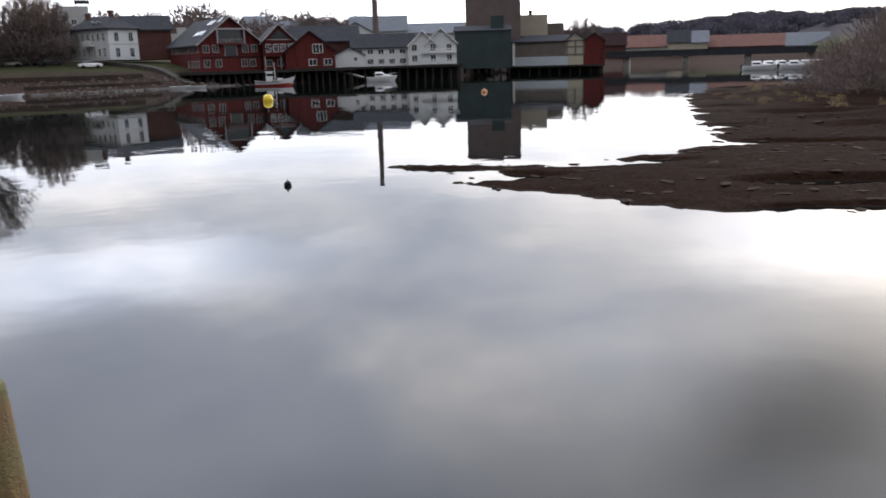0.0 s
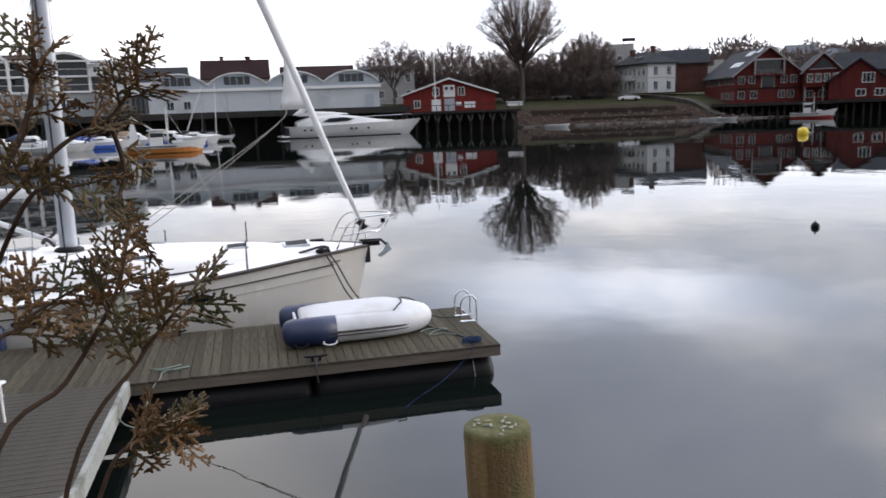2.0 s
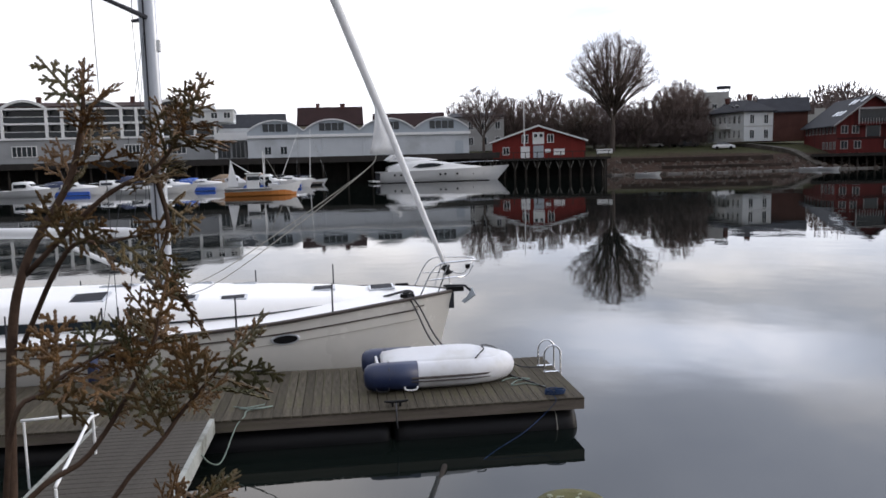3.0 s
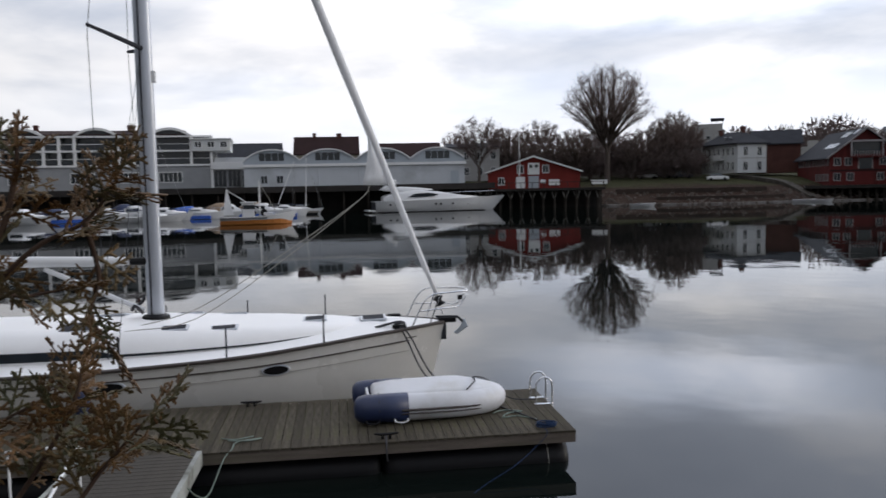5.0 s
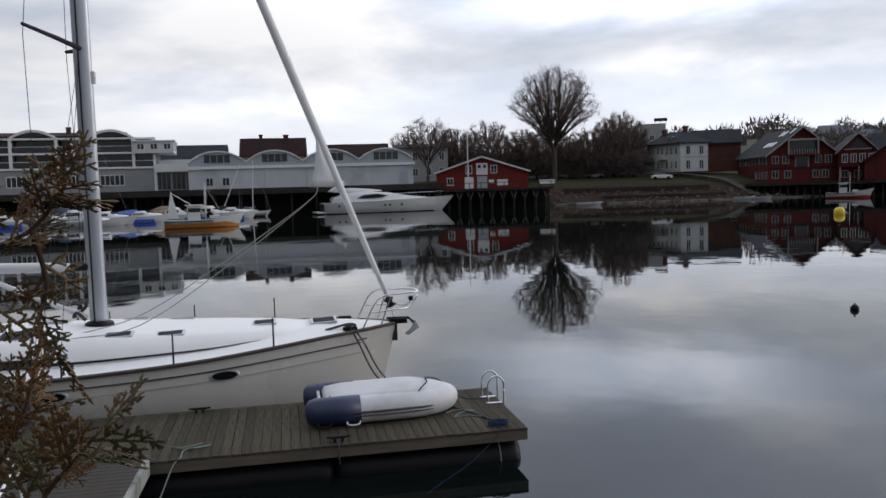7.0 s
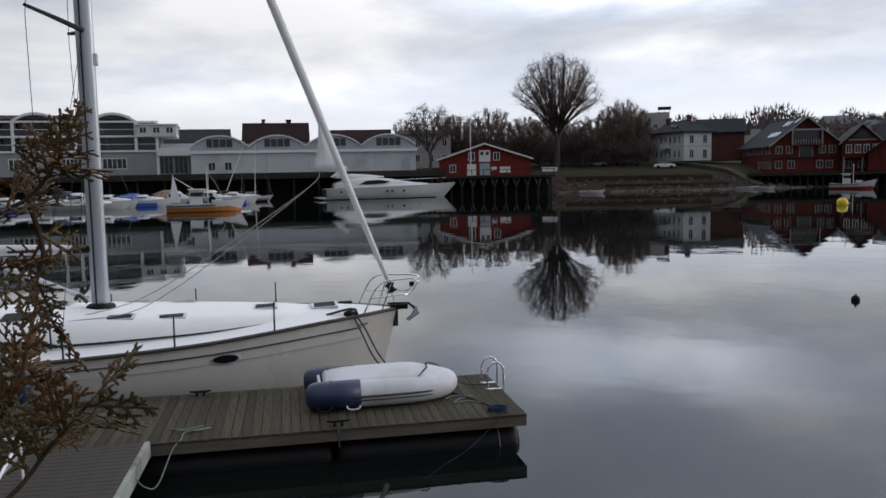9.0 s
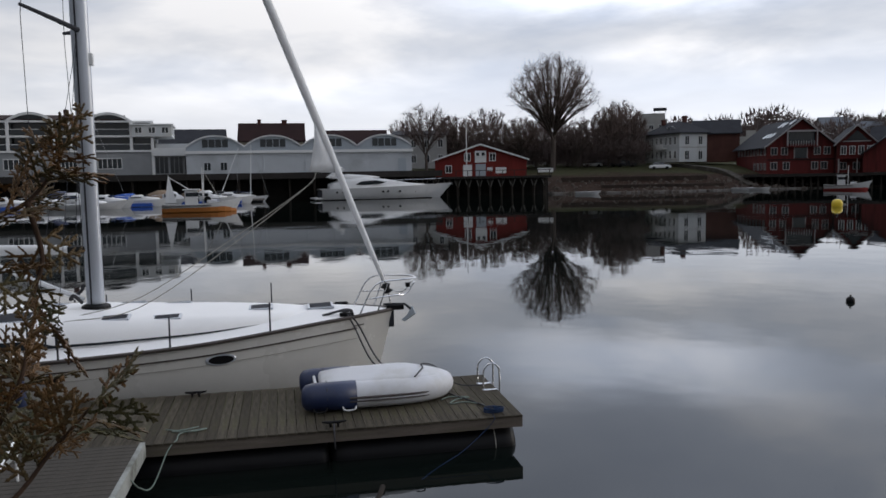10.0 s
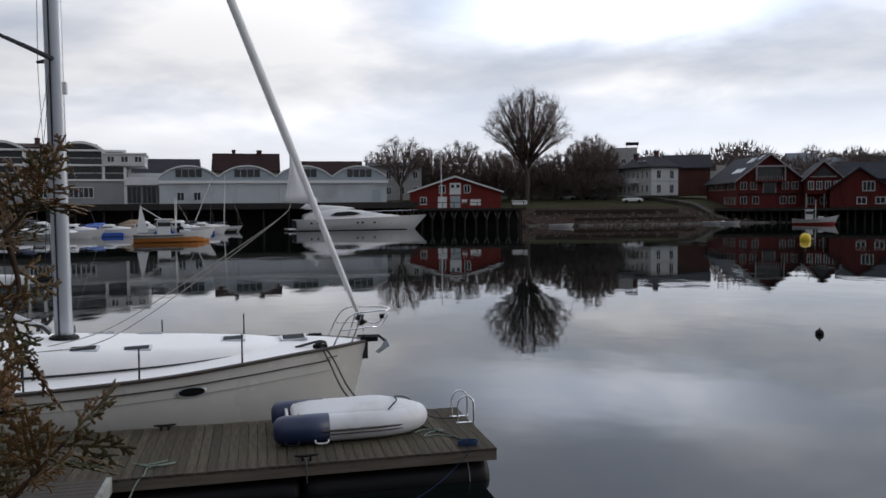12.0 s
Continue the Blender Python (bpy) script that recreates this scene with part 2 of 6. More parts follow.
M["ramp"] = mat("worn_gangway_boards", (0.062, 0.056, 0.048), 0.85, var=0.4, scale=2.0, fine=40, bump=0.3, dirt=(0.10, 0.092, 0.08))


def special(name, build):
    m = bpy.data.materials.new(name)
    m.use_nodes = True
    build(m.node_tree, m.node_tree.nodes["Principled BSDF"])
    return m


def water_nodes(t, b):
    geo = t.nodes.new("ShaderNodeNewGeometry").outputs["Position"]
    mp = t.nodes.new("ShaderNodeMapping")
    mp.inputs["Scale"].default_value = (1, 1, 1)
    link(t, geo, mp.inputs[0])
    tone = ramp_node(t, noise_node(t, geo, 0.05, 4), [(0.35, (0.0036, 0.0058, 0.0056)), (0.65, (0.0058, 0.0082, 0.0070))])
    link(t, tone, b.inputs["Base Color"])
    b.inputs["IOR"].default_value = 1.333
    b.inputs["Roughness"].default_value = 0.012
    b.inputs["Specular IOR Level"].default_value = 0.5
    swell, ripple = noise_node(t, geo, 0.22, 3, 0.5), noise_node(t, geo, 2.2, 3, 0.6)
    calm = ramp_node(t, noise_node(t, geo, 0.018, 3), [(0.4, (0.25, 0.25, 0.25)), (0.62, (1, 1, 1))])
    h = math_node(t, "ADD", math_node(t, "MULTIPLY", swell, 1.0), math_node(t, "MULTIPLY", math_node(t, "MULTIPLY", ripple, 0.10), calm))
    bp = t.nodes.new("ShaderNodeBump")
    bp.inputs["Strength"].default_value, bp.inputs["Distance"].default_value = 1.0, 0.013
    link(t, h, bp.inputs["Height"])
    link(t, bp.outputs[0], b.inputs["Normal"])


def ground_nodes(t, b):
    geo = t.nodes.new("ShaderNodeNewGeometry").outputs["Position"]
    sp = t.nodes.new("ShaderNodeSeparateXYZ")
    link(t, geo, sp.inputs[0])
    n1, n2 = noise_node(t, geo, 0.12, 5, 0.6), noise_node(t, geo, 1.3, 5, 0.65)
    mud = ramp_node(t, n2, [(0.3, (0.020, 0.013, 0.010)), (0.7, (0.058, 0.038, 0.029))])
    grass = ramp_node(t, n2, [(0.3, (0.028, 0.030, 0.015)), (0.7, (0.056, 0.056, 0.028))])
    # hill tones carry a bluish tint in place of distance haze
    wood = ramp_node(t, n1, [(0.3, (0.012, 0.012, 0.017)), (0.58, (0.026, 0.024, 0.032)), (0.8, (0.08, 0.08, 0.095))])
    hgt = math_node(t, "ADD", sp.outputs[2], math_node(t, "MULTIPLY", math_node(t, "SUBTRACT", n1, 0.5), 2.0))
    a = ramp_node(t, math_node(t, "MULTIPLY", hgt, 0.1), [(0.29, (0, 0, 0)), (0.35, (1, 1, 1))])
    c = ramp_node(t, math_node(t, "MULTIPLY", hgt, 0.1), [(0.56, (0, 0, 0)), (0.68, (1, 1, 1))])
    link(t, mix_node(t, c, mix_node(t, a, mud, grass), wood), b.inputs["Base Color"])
    b.inputs["Roughness"].default_value = 0.95
    b.inputs["Specular IOR Level"].default_value = 0.05
    bp = t.nodes.new("ShaderNodeBump")
    bp.inputs["Strength"].default_value, bp.inputs["Distance"].default_value = 0.6, 0.1
    link(t, n2, bp.inputs["Height"])
    link(t, bp.outputs[0], b.inputs["Normal"])


def bar_nodes(t, b):
    geo = t.nodes.new("ShaderNodeNewGeometry").outputs["Position"]
    sp = t.nodes.new("ShaderNodeSeparateXYZ")
    link(t, geo, sp.inputs[0])
    n1, n2 = noise_node(t, geo, 0.5, 5, 0.6), noise_node(t, geo, 7.0, 5, 0.7)
    weed = ramp_node(t, n2, [(0.3, (0.005, 0.0026, 0.0018)), (0.55, (0.016, 0.0080, 0.0048)), (0.75, (0.036, 0.019, 0.011))])
    sand = ramp_node(t, n2, [(0.3, (0.013, 0.0075, 0.0052)), (0.7, (0.028, 0.016, 0.011))])
    col = mix_node(t, ramp_node(t, n1, [(0.52, (0, 0, 0)), (0.7, (0.6, 0.6, 0.6))]), weed, sand)
    straw = ramp_node(t, n2, [(0.3, (0.036, 0.024, 0.014)), (0.7, (0.080, 0.054, 0.030))])
    high = ramp_node(t, math_node(t, "ADD", math_node(t, "MULTIPLY", sp.outputs[2], 0.5), math_node(t, "MULTIPLY", n1, 0.3)), [(0.55, (0, 0, 0)), (0.8, (1, 1, 1))])
    link(t, mix_node(t, high, col, straw), b.inputs["Base Color"])
    b.inputs["Specular IOR Level"].default_value = 0.02
    wet = ramp_node(t, sp.outputs[2], [(0.0, (0.5, 0.5, 0.5)), (0.04, (0.95, 0.95, 0.95))])
    link(t, wet, b.inputs["Roughness"])
    bp = t.nodes.new("ShaderNodeBump")
    bp.inputs["Strength"].default_value, bp.inputs["Distance"].default_value = 0.9, 0.06
    link(t, n2, bp.inputs["Height"])
    link(t, bp.outputs[0], b.inputs["Normal"])


M["water"] = special("still_harbour_water", water_nodes)
M["ground"] = special("shore_ground", ground_nodes)
M["bar"] = special("seaweed_and_mud", bar_nodes)

# ---- mesh helpers ----


def mesh_ob(name, bm, material, smooth=False):
    me = bpy.data.meshes.new(name)
    if isinstance(bm, tuple):
        me.from_pydata(bm[0], [], bm[1])
    else:
        bm.normal_update()
        bm.to_mesh(me)
        bm.free()
    if material is not None:
        me.materials.append(material)
    if smooth:
        for p in me.polygons:
            p.use_smooth = True
    return new(name, me)


def part(name, bm, material, parent, label="", smooth=False):
    ob = mesh_ob(name, bm, material, smooth)
    ob.parent = parent
    return tagged(ob, label)


def share(name, me, parent, m):
    """One more piece on an existing mesh."""
    ob = new(name, me)
    ob.parent = parent
    ob.matrix_basis = m
    return ob


def thing(name, m, label, category, group="", kind=""):
    ob = new(name)
    ob.matrix_basis = m
    return tagged(ob, label, category, group, kind)


def box(x0, x1, y0, y1, z0, z1, bm=None, bevel=0.0):
    bm = bm or bmesh.new()
    v = [bm.verts.new((x, y, z)) for z in (z0, z1) for y in (y0, y1) for x in (x0, x1)]
    faces = [bm.faces.new([v[i] for i in f]) for f in ((0, 2, 3, 1), (4, 5, 7, 6), (0, 1, 5, 4), (1, 3, 7, 5), (3, 2, 6, 7), (2, 0, 4, 6))]
    if bevel:
        bmesh.ops.bevel(bm, geom=list({e for f in faces for e in f.edges}), offset=bevel, segments=2, affect="EDGES", profile=0.6)
    return bm


def tube(points, radii, sides=8, bm=None, cap=True):
    """A tapered tube along points."""
    bm = bm or bmesh.new()
    pts = [Vector(p) for p in points]
    if isinstance(radii, (int, float)):
        radii = [radii] * len(pts)
    rings, side = [], None
    for i, p in enumerate(pts):
        way = (pts[min(i + 1, len(pts) - 1)] - pts[max(i - 1, 0)]).normalized()
        if side is None:
            side = way.orthogonal().normalized()
        side = (side - way * side.dot(way)).normalized()
        other = way.cross(side)
        rings.append([bm.verts.new(p + radii[i] * (math.cos(a) * side + math.sin(a) * other)) for a in (math.tau * k / sides for k in range(sides))])
    for a, b in zip(rings, rings[1:]):
        for k in range(sides):
            bm.faces.new((a[k], a[(k + 1) % sides], b[(k + 1) % sides], b[k]))
    if cap:
        bm.faces.new(rings[0][::-1])
        bm.faces.new(rings[-1])
    return bm


def smooth_path(points, n=8):
    """Points along a Catmull-Rom curve."""
    p = [Vector(q) for q in points]
    p = [2 * p[0] - p[1], *p, 2 * p[-1] - p[-2]]
    out = []
    for i in range(1, len(p) - 2):
        for k in range(n):
            t = k / n
            out.append(0.5 * (2 * p[i] + (p[i + 1] - p[i - 1]) * t + (2 * p[i - 1] - 5 * p[i] + 4 * p[i + 1] - p[i + 2]) * t * t + (3 * p[i] - p[i - 1] - 3 * p[i + 1] + p[i + 2]) * t ** 3))
    return out + [p[-2]]


def prism(outline, y0, y1, bm=None):
    """An outline in x and z, pushed from y0 to y1."""
    bm = bm or bmesh.new()
    a, b = [bm.verts.new((x, y0, z)) for x, z in outline], [bm.verts.new((x, y1, z)) for x, z in outline]
    n = len(outline)
    bm.faces.new(a)
    bm.faces.new(b[::-1])
    for i in range(n):
        bm.faces.new((a[i], b[i], b[(i + 1) % n], a[(i + 1) % n]))
    return bm


def loft(stations, bm=None, close=True):
    """Skin over sections: (x, [(y, z), ...]) with equal counts, from one side to the other."""
    bm = bm or bmesh.new()
    rows = [[bm.verts.new((x, y, z)) for y, z in sec] for x, sec in stations]
    for a, b in zip(rows, rows[1:]):
        for i in range(len(a) - 1):
            bm.faces.new((a[i], a[i + 1], b[i + 1], b[i]))
    if close:
        for r in (rows[0], rows[-1][::-1]):
            bm.faces.new(r)
    bmesh.ops.remove_doubles(bm, verts=bm.verts, dist=0.0005)
    bmesh.ops.recalc_face_normals(bm, faces=bm.faces)
    return bm


def spot(az, d, z=0.0, turn=None):
    """A pose at a bearing (degrees left of +y) and distance from the viewpoint; its +y points away."""
    return pose(-math.sin(radians(az)) * d, math.cos(radians(az)) * d, z, 0, 0, az if turn is None else turn)


# ---- water, ground, bank ----
bm = bmesh.new()
bmesh.ops.create_grid(bm, x_segments=8, y_segments=8, size=2600)
tagged(mesh_ob("water", bm, M["water"]), "calm grey-green harbour water mirroring the cloudy sky", "water", kind="structure")

SHORE = [(-180, 0), (-75, 0), (-62, 14), (-40, 45), (-25, 64), (-19.5, 92), (-18.6, 200), (-17.5, 296), (-10, 300), (-4, 290), (0, 222), (5, 202), (8, 190), (13, 176), (17, 168),
         (20, 163), (24, 156), (28, 146), (33, 142), (37, 140), (42, 150), (47, 152), (62, 150), (80, 154), (96, 150), (104, 40), (112, 0), (180, 0)]


def shore(az):
    return float(np.interp(az, [a for a, _ in SHORE], [r for _, r in SHORE]))


def ground_z(az, r):
    edge = shore(az)
    s = r - edge
    roll_hill = 9 * noise.noise((az * 0.11, r * 0.004, 3.0))
    if edge < 3:
        near = 2.1
    else:
        near = float(np.interp(s, [-14, -2, 0, 3, 12, 30, 60, 200, 600], [-2.4, -0.45, 0.1, 0.7, 2.9, 4.6, 5.4, 9, 20]))
        if r < 2.6:
            near = 2.1
        elif r < 3.0:
            near = 2.1 - (r - 2.6) / 0.4 * 4.5
    if edge > 3:
        near += 9 * math.exp(-((az - 18) / 11) ** 2) * float(np.interp(s, [80, 150], [0, 1]))
    far = float(np.interp(r, [400, 1200, 2400], [0, 1, 1]))
    crest = 26 + 20 * math.exp(-((az + 16) / 8) ** 2) - 8 * math.exp(-((az - 35) / 25) ** 2)
    return near * (1 - far) + far * (crest + roll_hill) if r > 400 else near


azs = [a for a in np.arange(-180, -40, 6.0)] + [a for a in np.arange(-40, 96, 0.5)] + [a for a in np.arange(96, 180, 3.0)]
rads = [0.0, 1.5, 2.58, 2.75, 3.0, 6, 12, 20, 35, 50, 60, 70, 80, 95, 110, 125] + [float(r) for r in np.arange(132, 240, 3.0)] + [250, 270, 300, 340, 400, 500, 650, 850, 1100, 1200, 1500, 2400]
verts, faces = [], []
for a in azs:
    for r in rads:
        verts.append((-math.sin(radians(a)) * r, math.cos(radians(a)) * r, ground_z(a, r)))
n = len(rads)
for i in range(len(azs)):
    j = (i + 1) % len(azs)
    faces += [(i * n + k, i * n + k + 1, j * n + k + 1, j * n + k) for k in range(n - 1)]
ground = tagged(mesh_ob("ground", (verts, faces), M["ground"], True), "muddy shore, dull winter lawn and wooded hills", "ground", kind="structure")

# sandbar laid bare by the tide
BAR = [(-5, 28.3), (-3.4, 25.6), (-1.9, 23.2), (0.1, 22.2), (2.2, 20.4), (4.6, 19.0), (7.6, 18.2), (15, 17), (44, 26), (70, 80), (52, 112), (31, 97), (20, 92), (13.5, 74), (11, 59),
       (9.1, 46.2), (8.5, 39.2), (7.8, 34.6), (5.6, 31.9), (3.4, 29.8), (1.1, 27.9), (-1.9, 28.3)]


def bar_inside(x, y):
    """How far a place lies inside the outline of the bar (negative: outside)."""
    best, inside = 1e9, False
    for (x0, y0), (x1, y1) in zip(BAR, BAR[1:] + BAR[:1]):
        dx, dy = x1 - x0, y1 - y0
        t = max(0.0, min(1.0, ((x - x0) * dx + (y - y0) * dy) / (dx * dx + dy * dy)))
        best = min(best, (x - x0 - t * dx) ** 2 + (y - y0 - t * dy) ** 2)
        if (y0 > y) != (y1 > y) and x < x0 + (y - y0) / dy * dx:
            inside = not inside
    return math.sqrt(best) * (1 if inside else -1)


def bar_z(x, y):
    s = bar_inside(x, y) + 0.55 * noise.noise((x * 0.45, y * 0.45, 0)) + 0.25 * noise.noise((x * 1.7, y * 1.7, 5))
    z = float(np.interp(s, [-3, 0, 0.6, 2.5, 8, 20, 40], [-0.7, -0.01, 0.07, 0.15, 0.28, 0.55, 1.4]))
    if s > 0:
        pool = noise.noise((x * 0.16 + 7, y * 0.5, 2.0))
        z -= 1.3 * max(0.0, pool - 0.12) * float(np.interp(s, [0, 1, 12, 16], [0.4, 1, 1, 0]))
        z += 0.035 * noise.noise((x * 2.6, y * 2.6, 1)) + 0.03 * noise.noise((x * 6, y * 6, 4))
    return z


bx = list(np.arange(-7, 16, 0.22)) + list(np.arange(16, 72, 1.2))
by = list(np.arange(16, 40, 0.22)) + list(np.arange(40, 114, 0.8))
verts = [(float(x), float(y), bar_z(float(x), float(y))) for y in by for x in bx]
n = len(bx)
faces = [(j * n + i, j * n + i + 1, (j + 1) * n + i + 1, (j + 1) * n + i) for j in range(len(by) - 1) for i in range(n - 1)
         if max(verts[q][2] for q in (j * n + i, j * n + i + 1, (j + 1) * n + i + 1, (j + 1) * n + i)) > -0.3]
tagged(mesh_ob("sandbar", (verts, faces), M["bar"], True), "brown tidal flat of mud and seaweed with shallow pools", "tidal flat", kind="structure")

# ---- buildings ----
WINDOWS = {}


def add_window(parent, x, y, z, w, h, rz=0.0, frame_mat="white_trim", bars=1, pane_mat="dark_glass", name="window"):
    """A framed window, proud of the wall: x, z are its middle; its face looks to -y before the turn rz."""
    key = (round(w, 2), round(h, 2), frame_mat, bars, pane_mat)
    if key not in WINDOWS:
        f, bm = 0.10, bmesh.new()
        xs = [-w / 2, -w / 2 + f]
        for k in range(bars):
            c = -w / 2 + w * (k + 1) / (bars + 1)
            xs += [c - 0.04, c + 0.04]
        xs += [w / 2 - f, w / 2]
        zs = [-h / 2, -h / 2 + f, h / 2 - f, h / 2]
        grid = [[[bm.verts.new((x, y, z)) for z in zs] for x in xs] for y in (-0.09, 0.03)]

        def solid(i, k):
            return 0 <= i < len(xs) - 1 and 0 <= k < 3 and (k != 1 or i % 2 == 0)

        for i in range(len(xs) - 1):
            for k in range(3):
                if not solid(i, k):
                    continue
                a, b = ([g[i][k], g[i + 1][k], g[i + 1][k + 1], g[i][k + 1]] for g in grid)
                bm.faces.new(a)
                bm.faces.new(b[::-1])
                for e, (di, dk) in enumerate(((0, -1), (1, 0), (0, 1), (-1, 0))):
                    if not solid(i + di, k + dk):
                        bm.faces.new((a[e], b[e], b[(e + 1) % 4], a[(e + 1) % 4]))
        me = bpy.data.meshes.new("window_frame")
        bm.to_mesh(me)
        bm.free()
        me.materials.append(M[frame_mat])
        bm = box(-w / 2 + f * 0.5, w / 2 - f * 0.5, -0.045, 0.02, -h / 2 + f * 0.5, h / 2 - f * 0.5)
        mp = bpy.data.meshes.new("pane")
        bm.to_mesh(mp)
        bm.free()
        mp.materials.append(M[pane_mat])
        WINDOWS[key] = (me, mp)
    me, mp = WINDOWS[key]
    win = share(name, me, parent, pose(x, y, z, 0, 0, rz))
    share("pane", mp, win, Matrix())
    return win


def gable_roof(w, d, h, rise, ridge="x", over=0.5, thick=0.22):
    """A pitched roof with thickness; ridge along x (eaves to the front) or along y (gable to the front)."""
    half = (d if ridge == "x" else w) / 2
    run = half + over
    e = h - rise * over / half
    out = [(-run, e), (0, h + rise), (run, e), (run, e + thick), (0, h + rise + thick * 1.15), (-run, e + thick)]
    bm = prism(out, -over, (w if ridge == "x" else d) + over)
    if ridge == "x":
        bmesh.ops.transform(bm, matrix=pose(-w / 2, d / 2, 0) @ pose(0, 0, 0, 0, 0, -90), verts=bm.verts)
    bmesh.ops.recalc_face_normals(bm, faces=bm.faces)
    return bm


def hip_roof(w, d, h, rise, over=0.5):
    bm = bmesh.new()
    base = [(-w / 2 - over, -over), (w / 2 + over, -over), (w / 2 + over, d + over), (-w / 2 - over, d + over)]
    lo, hi = [bm.verts.new((x, y, h - 0.15)) for x, y in base], [bm.verts.new((x, y, h + 0.08)) for x, y in base]
    if w > d:
        top = [bm.verts.new((-w / 2 + d / 2, d / 2, h + rise)), bm.verts.new((w / 2 - d / 2, d / 2, h + rise))]
        quads = [(hi[0], hi[1], top[1], top[0]), (hi[1], hi[2], top[1]), (hi[2], hi[3], top[0], top[1]), (hi[3], hi[0], top[0])]
    else:
        top = [bm.verts.new((0, w / 2, h + rise)), bm.verts.new((0, d - w / 2, h + rise))]
        quads = [(hi[0], hi[1], top[0]), (hi[1], hi[2], top[1], top[0]), (hi[2], hi[3], top[1]), (hi[3], hi[0], top[0], top[1])]
    bm.faces.new(lo[::-1])
    for i in range(4):
        bm.faces.new((lo[i], lo[(i + 1) % 4], hi[(i + 1) % 4], hi[i]))
    for q in quads:
        bm.faces.new(q)
    return bm


def walls(w, d, h, rise=0.0, ridge=None, base=0.0):
    """The walls of a house, with its gables."""
    if ridge == "y":
        return prism([(-w / 2, base), (w / 2, base), (w / 2, h), (0, h + rise), (-w / 2, h)], 0, d)
    if ridge == "x":
        bm = prism([(-d / 2, base), (d / 2, base), (d / 2, h), (0, h + rise), (-d / 2, h)], 0, w)
        bmesh.ops.transform(bm, matrix=pose(-w / 2, d / 2, 0) @ pose(0, 0, 0, 0, 0, -90), verts=bm.verts)
        bmesh.ops.recalc_face_normals(bm, faces=bm.faces)
        return bm
    return box(-w / 2, w / 2, 0, d, base, h)


def chimney(parent, x, y, z0, z1, s=0.7, m="brick"):
    bm = box(x - s / 2, x + s / 2, y - s / 2, y + s / 2, z0, z1)
    box(x - s * 0.6, x + s * 0.6, y - s * 0.6, y + s * 0.6, z1 - 0.25, z1 - 0.08, bm)
    return part("chimney", bm, M[m], parent)


def house(name, m, w, d, h, rise, ridge, wall, roof, label, category="house", over=0.5, base=0.0, hip=False, trim=None, group=""):
    ob = thing(name, m, label, category, group)
    part("wall", walls(w, d, h, rise, None if hip else ridge, base), M[wall], ob)
    part("roof", hip_roof(w, d, h, rise, over) if hip else gable_roof(w, d, h, rise, ridge, over), M[roof], ob)
    if trim and ridge == "y":
        half, run = w / 2, w / 2 + over
        e = h - rise * over / half
        for s in (-1, 1):
            out = [(s * run, e - 0.02), (0, h + rise - 0.02), (0, h + rise + 0.26), (s * run, e + 0.24)]
            part("bargeboard", prism(out, -over - 0.14, -over - 0.004), M[trim], ob)
    return ob


def window_row(ob, x0, x1, count, z, w, h, y=0.0, **more):
    for k in range(count):
        add_window(ob, x0 + (x1 - x0) * (k / (count - 1) if count > 1 else 0.5), y, z, w, h, **more)


def side_row(ob, x, y0, y1, count, z, w, h, left=True, **more):
    for k in range(count):
        add_window(ob, x, y0 + (y1 - y0) * (k / (count - 1) if count > 1 else 0.5), z, w, h, rz=-90 if left else 90, **more)


def pile_rows(ob, x0, x1, count, y0, y1, rows, top, r=0.18, brace=True):
    """Timber piles under a deck, with braces."""
    bm = tube([(0, 0, -1.2), (0, 0, top)], r, 7)
    me = bpy.data.meshes.new("pile")
    bm.to_mesh(me)
    bm.free()
    me.materials.append(M["pile"])
    for j in range(rows):
        y = y0 + (y1 - y0) * (j / (rows - 1) if rows > 1 else 0)
        for i in range(count):
            x = x0 + (x1 - x0) * i / (count - 1)
            share("pile", me, ob, pose(x + random.uniform(-0.1, 0.1), y, 0, random.uniform(-1, 1), random.uniform(-1, 1), 0))
    if brace:
        step = (x1 - x0) / (count - 1)
        for i in range(0, count - 1):
            x = x0 + step * i
            for s in (0.28, -0.28):
                part("brace", tube([(x + (0 if s > 0 else step), y0 - 0.02, top - 1.5), (x + (step * s if s > 0 else step + step * s), y0 - 0.02, top - 0.15)], 0.09, 5), M["pale_brace"], ob)


# quays on piles
def quay(name, m, w, d, top, count, label, rail=False, skirt=0.9, wallback=True):
    ob = thing(name, m, label, "quay", kind="structure")
    part("deck", box(-w / 2, w / 2, 0, d, top - 0.35, top), M["deck_far"], ob)
    part("edge_beam", box(-w / 2, w / 2, -0.25, -0.004, top - skirt, top + 0.05), M["quay"], ob)
    pile_rows(ob, -w / 2 + 1, w / 2 - 1, count, 0.5, min(d - 1, 6), 2, top - 0.36, brace=rail)
    if wallback:
        part("retaining_wall", box(-w / 2, w / 2, min(d - 1, 7), min(d - 1, 7) + 0.6, -1.5, top - 0.36), M["quay"], ob)
    if rail:
        for k in range(count):
            x = -w / 2 + 0.3 + (w - 0.6) * k / (count - 1)
            part("rail_post", box(x - 0.06, x + 0.06, 0.1, 0.22, top, top + 0.95), M["pile"], ob)
        part("handrail", box(-w / 2, w / 2, 0.08, 0.24, top + 0.953, top + 1.05), M["pile"], ob)
    return ob


quay("quay_1", pose(-117.3, 54, 0, 0, 0, 56.5), 92, 14, 4.35, 24, "dark timber town quay on piles below the white warehouse")
quay("quay_2", spot(42.2, 131, 0, 42), 23.5, 12, 3.25, 13, "low timber quay on braced piles beside the red boathouse", rail=True, skirt=0.3)

# ---- town, from left to right ----


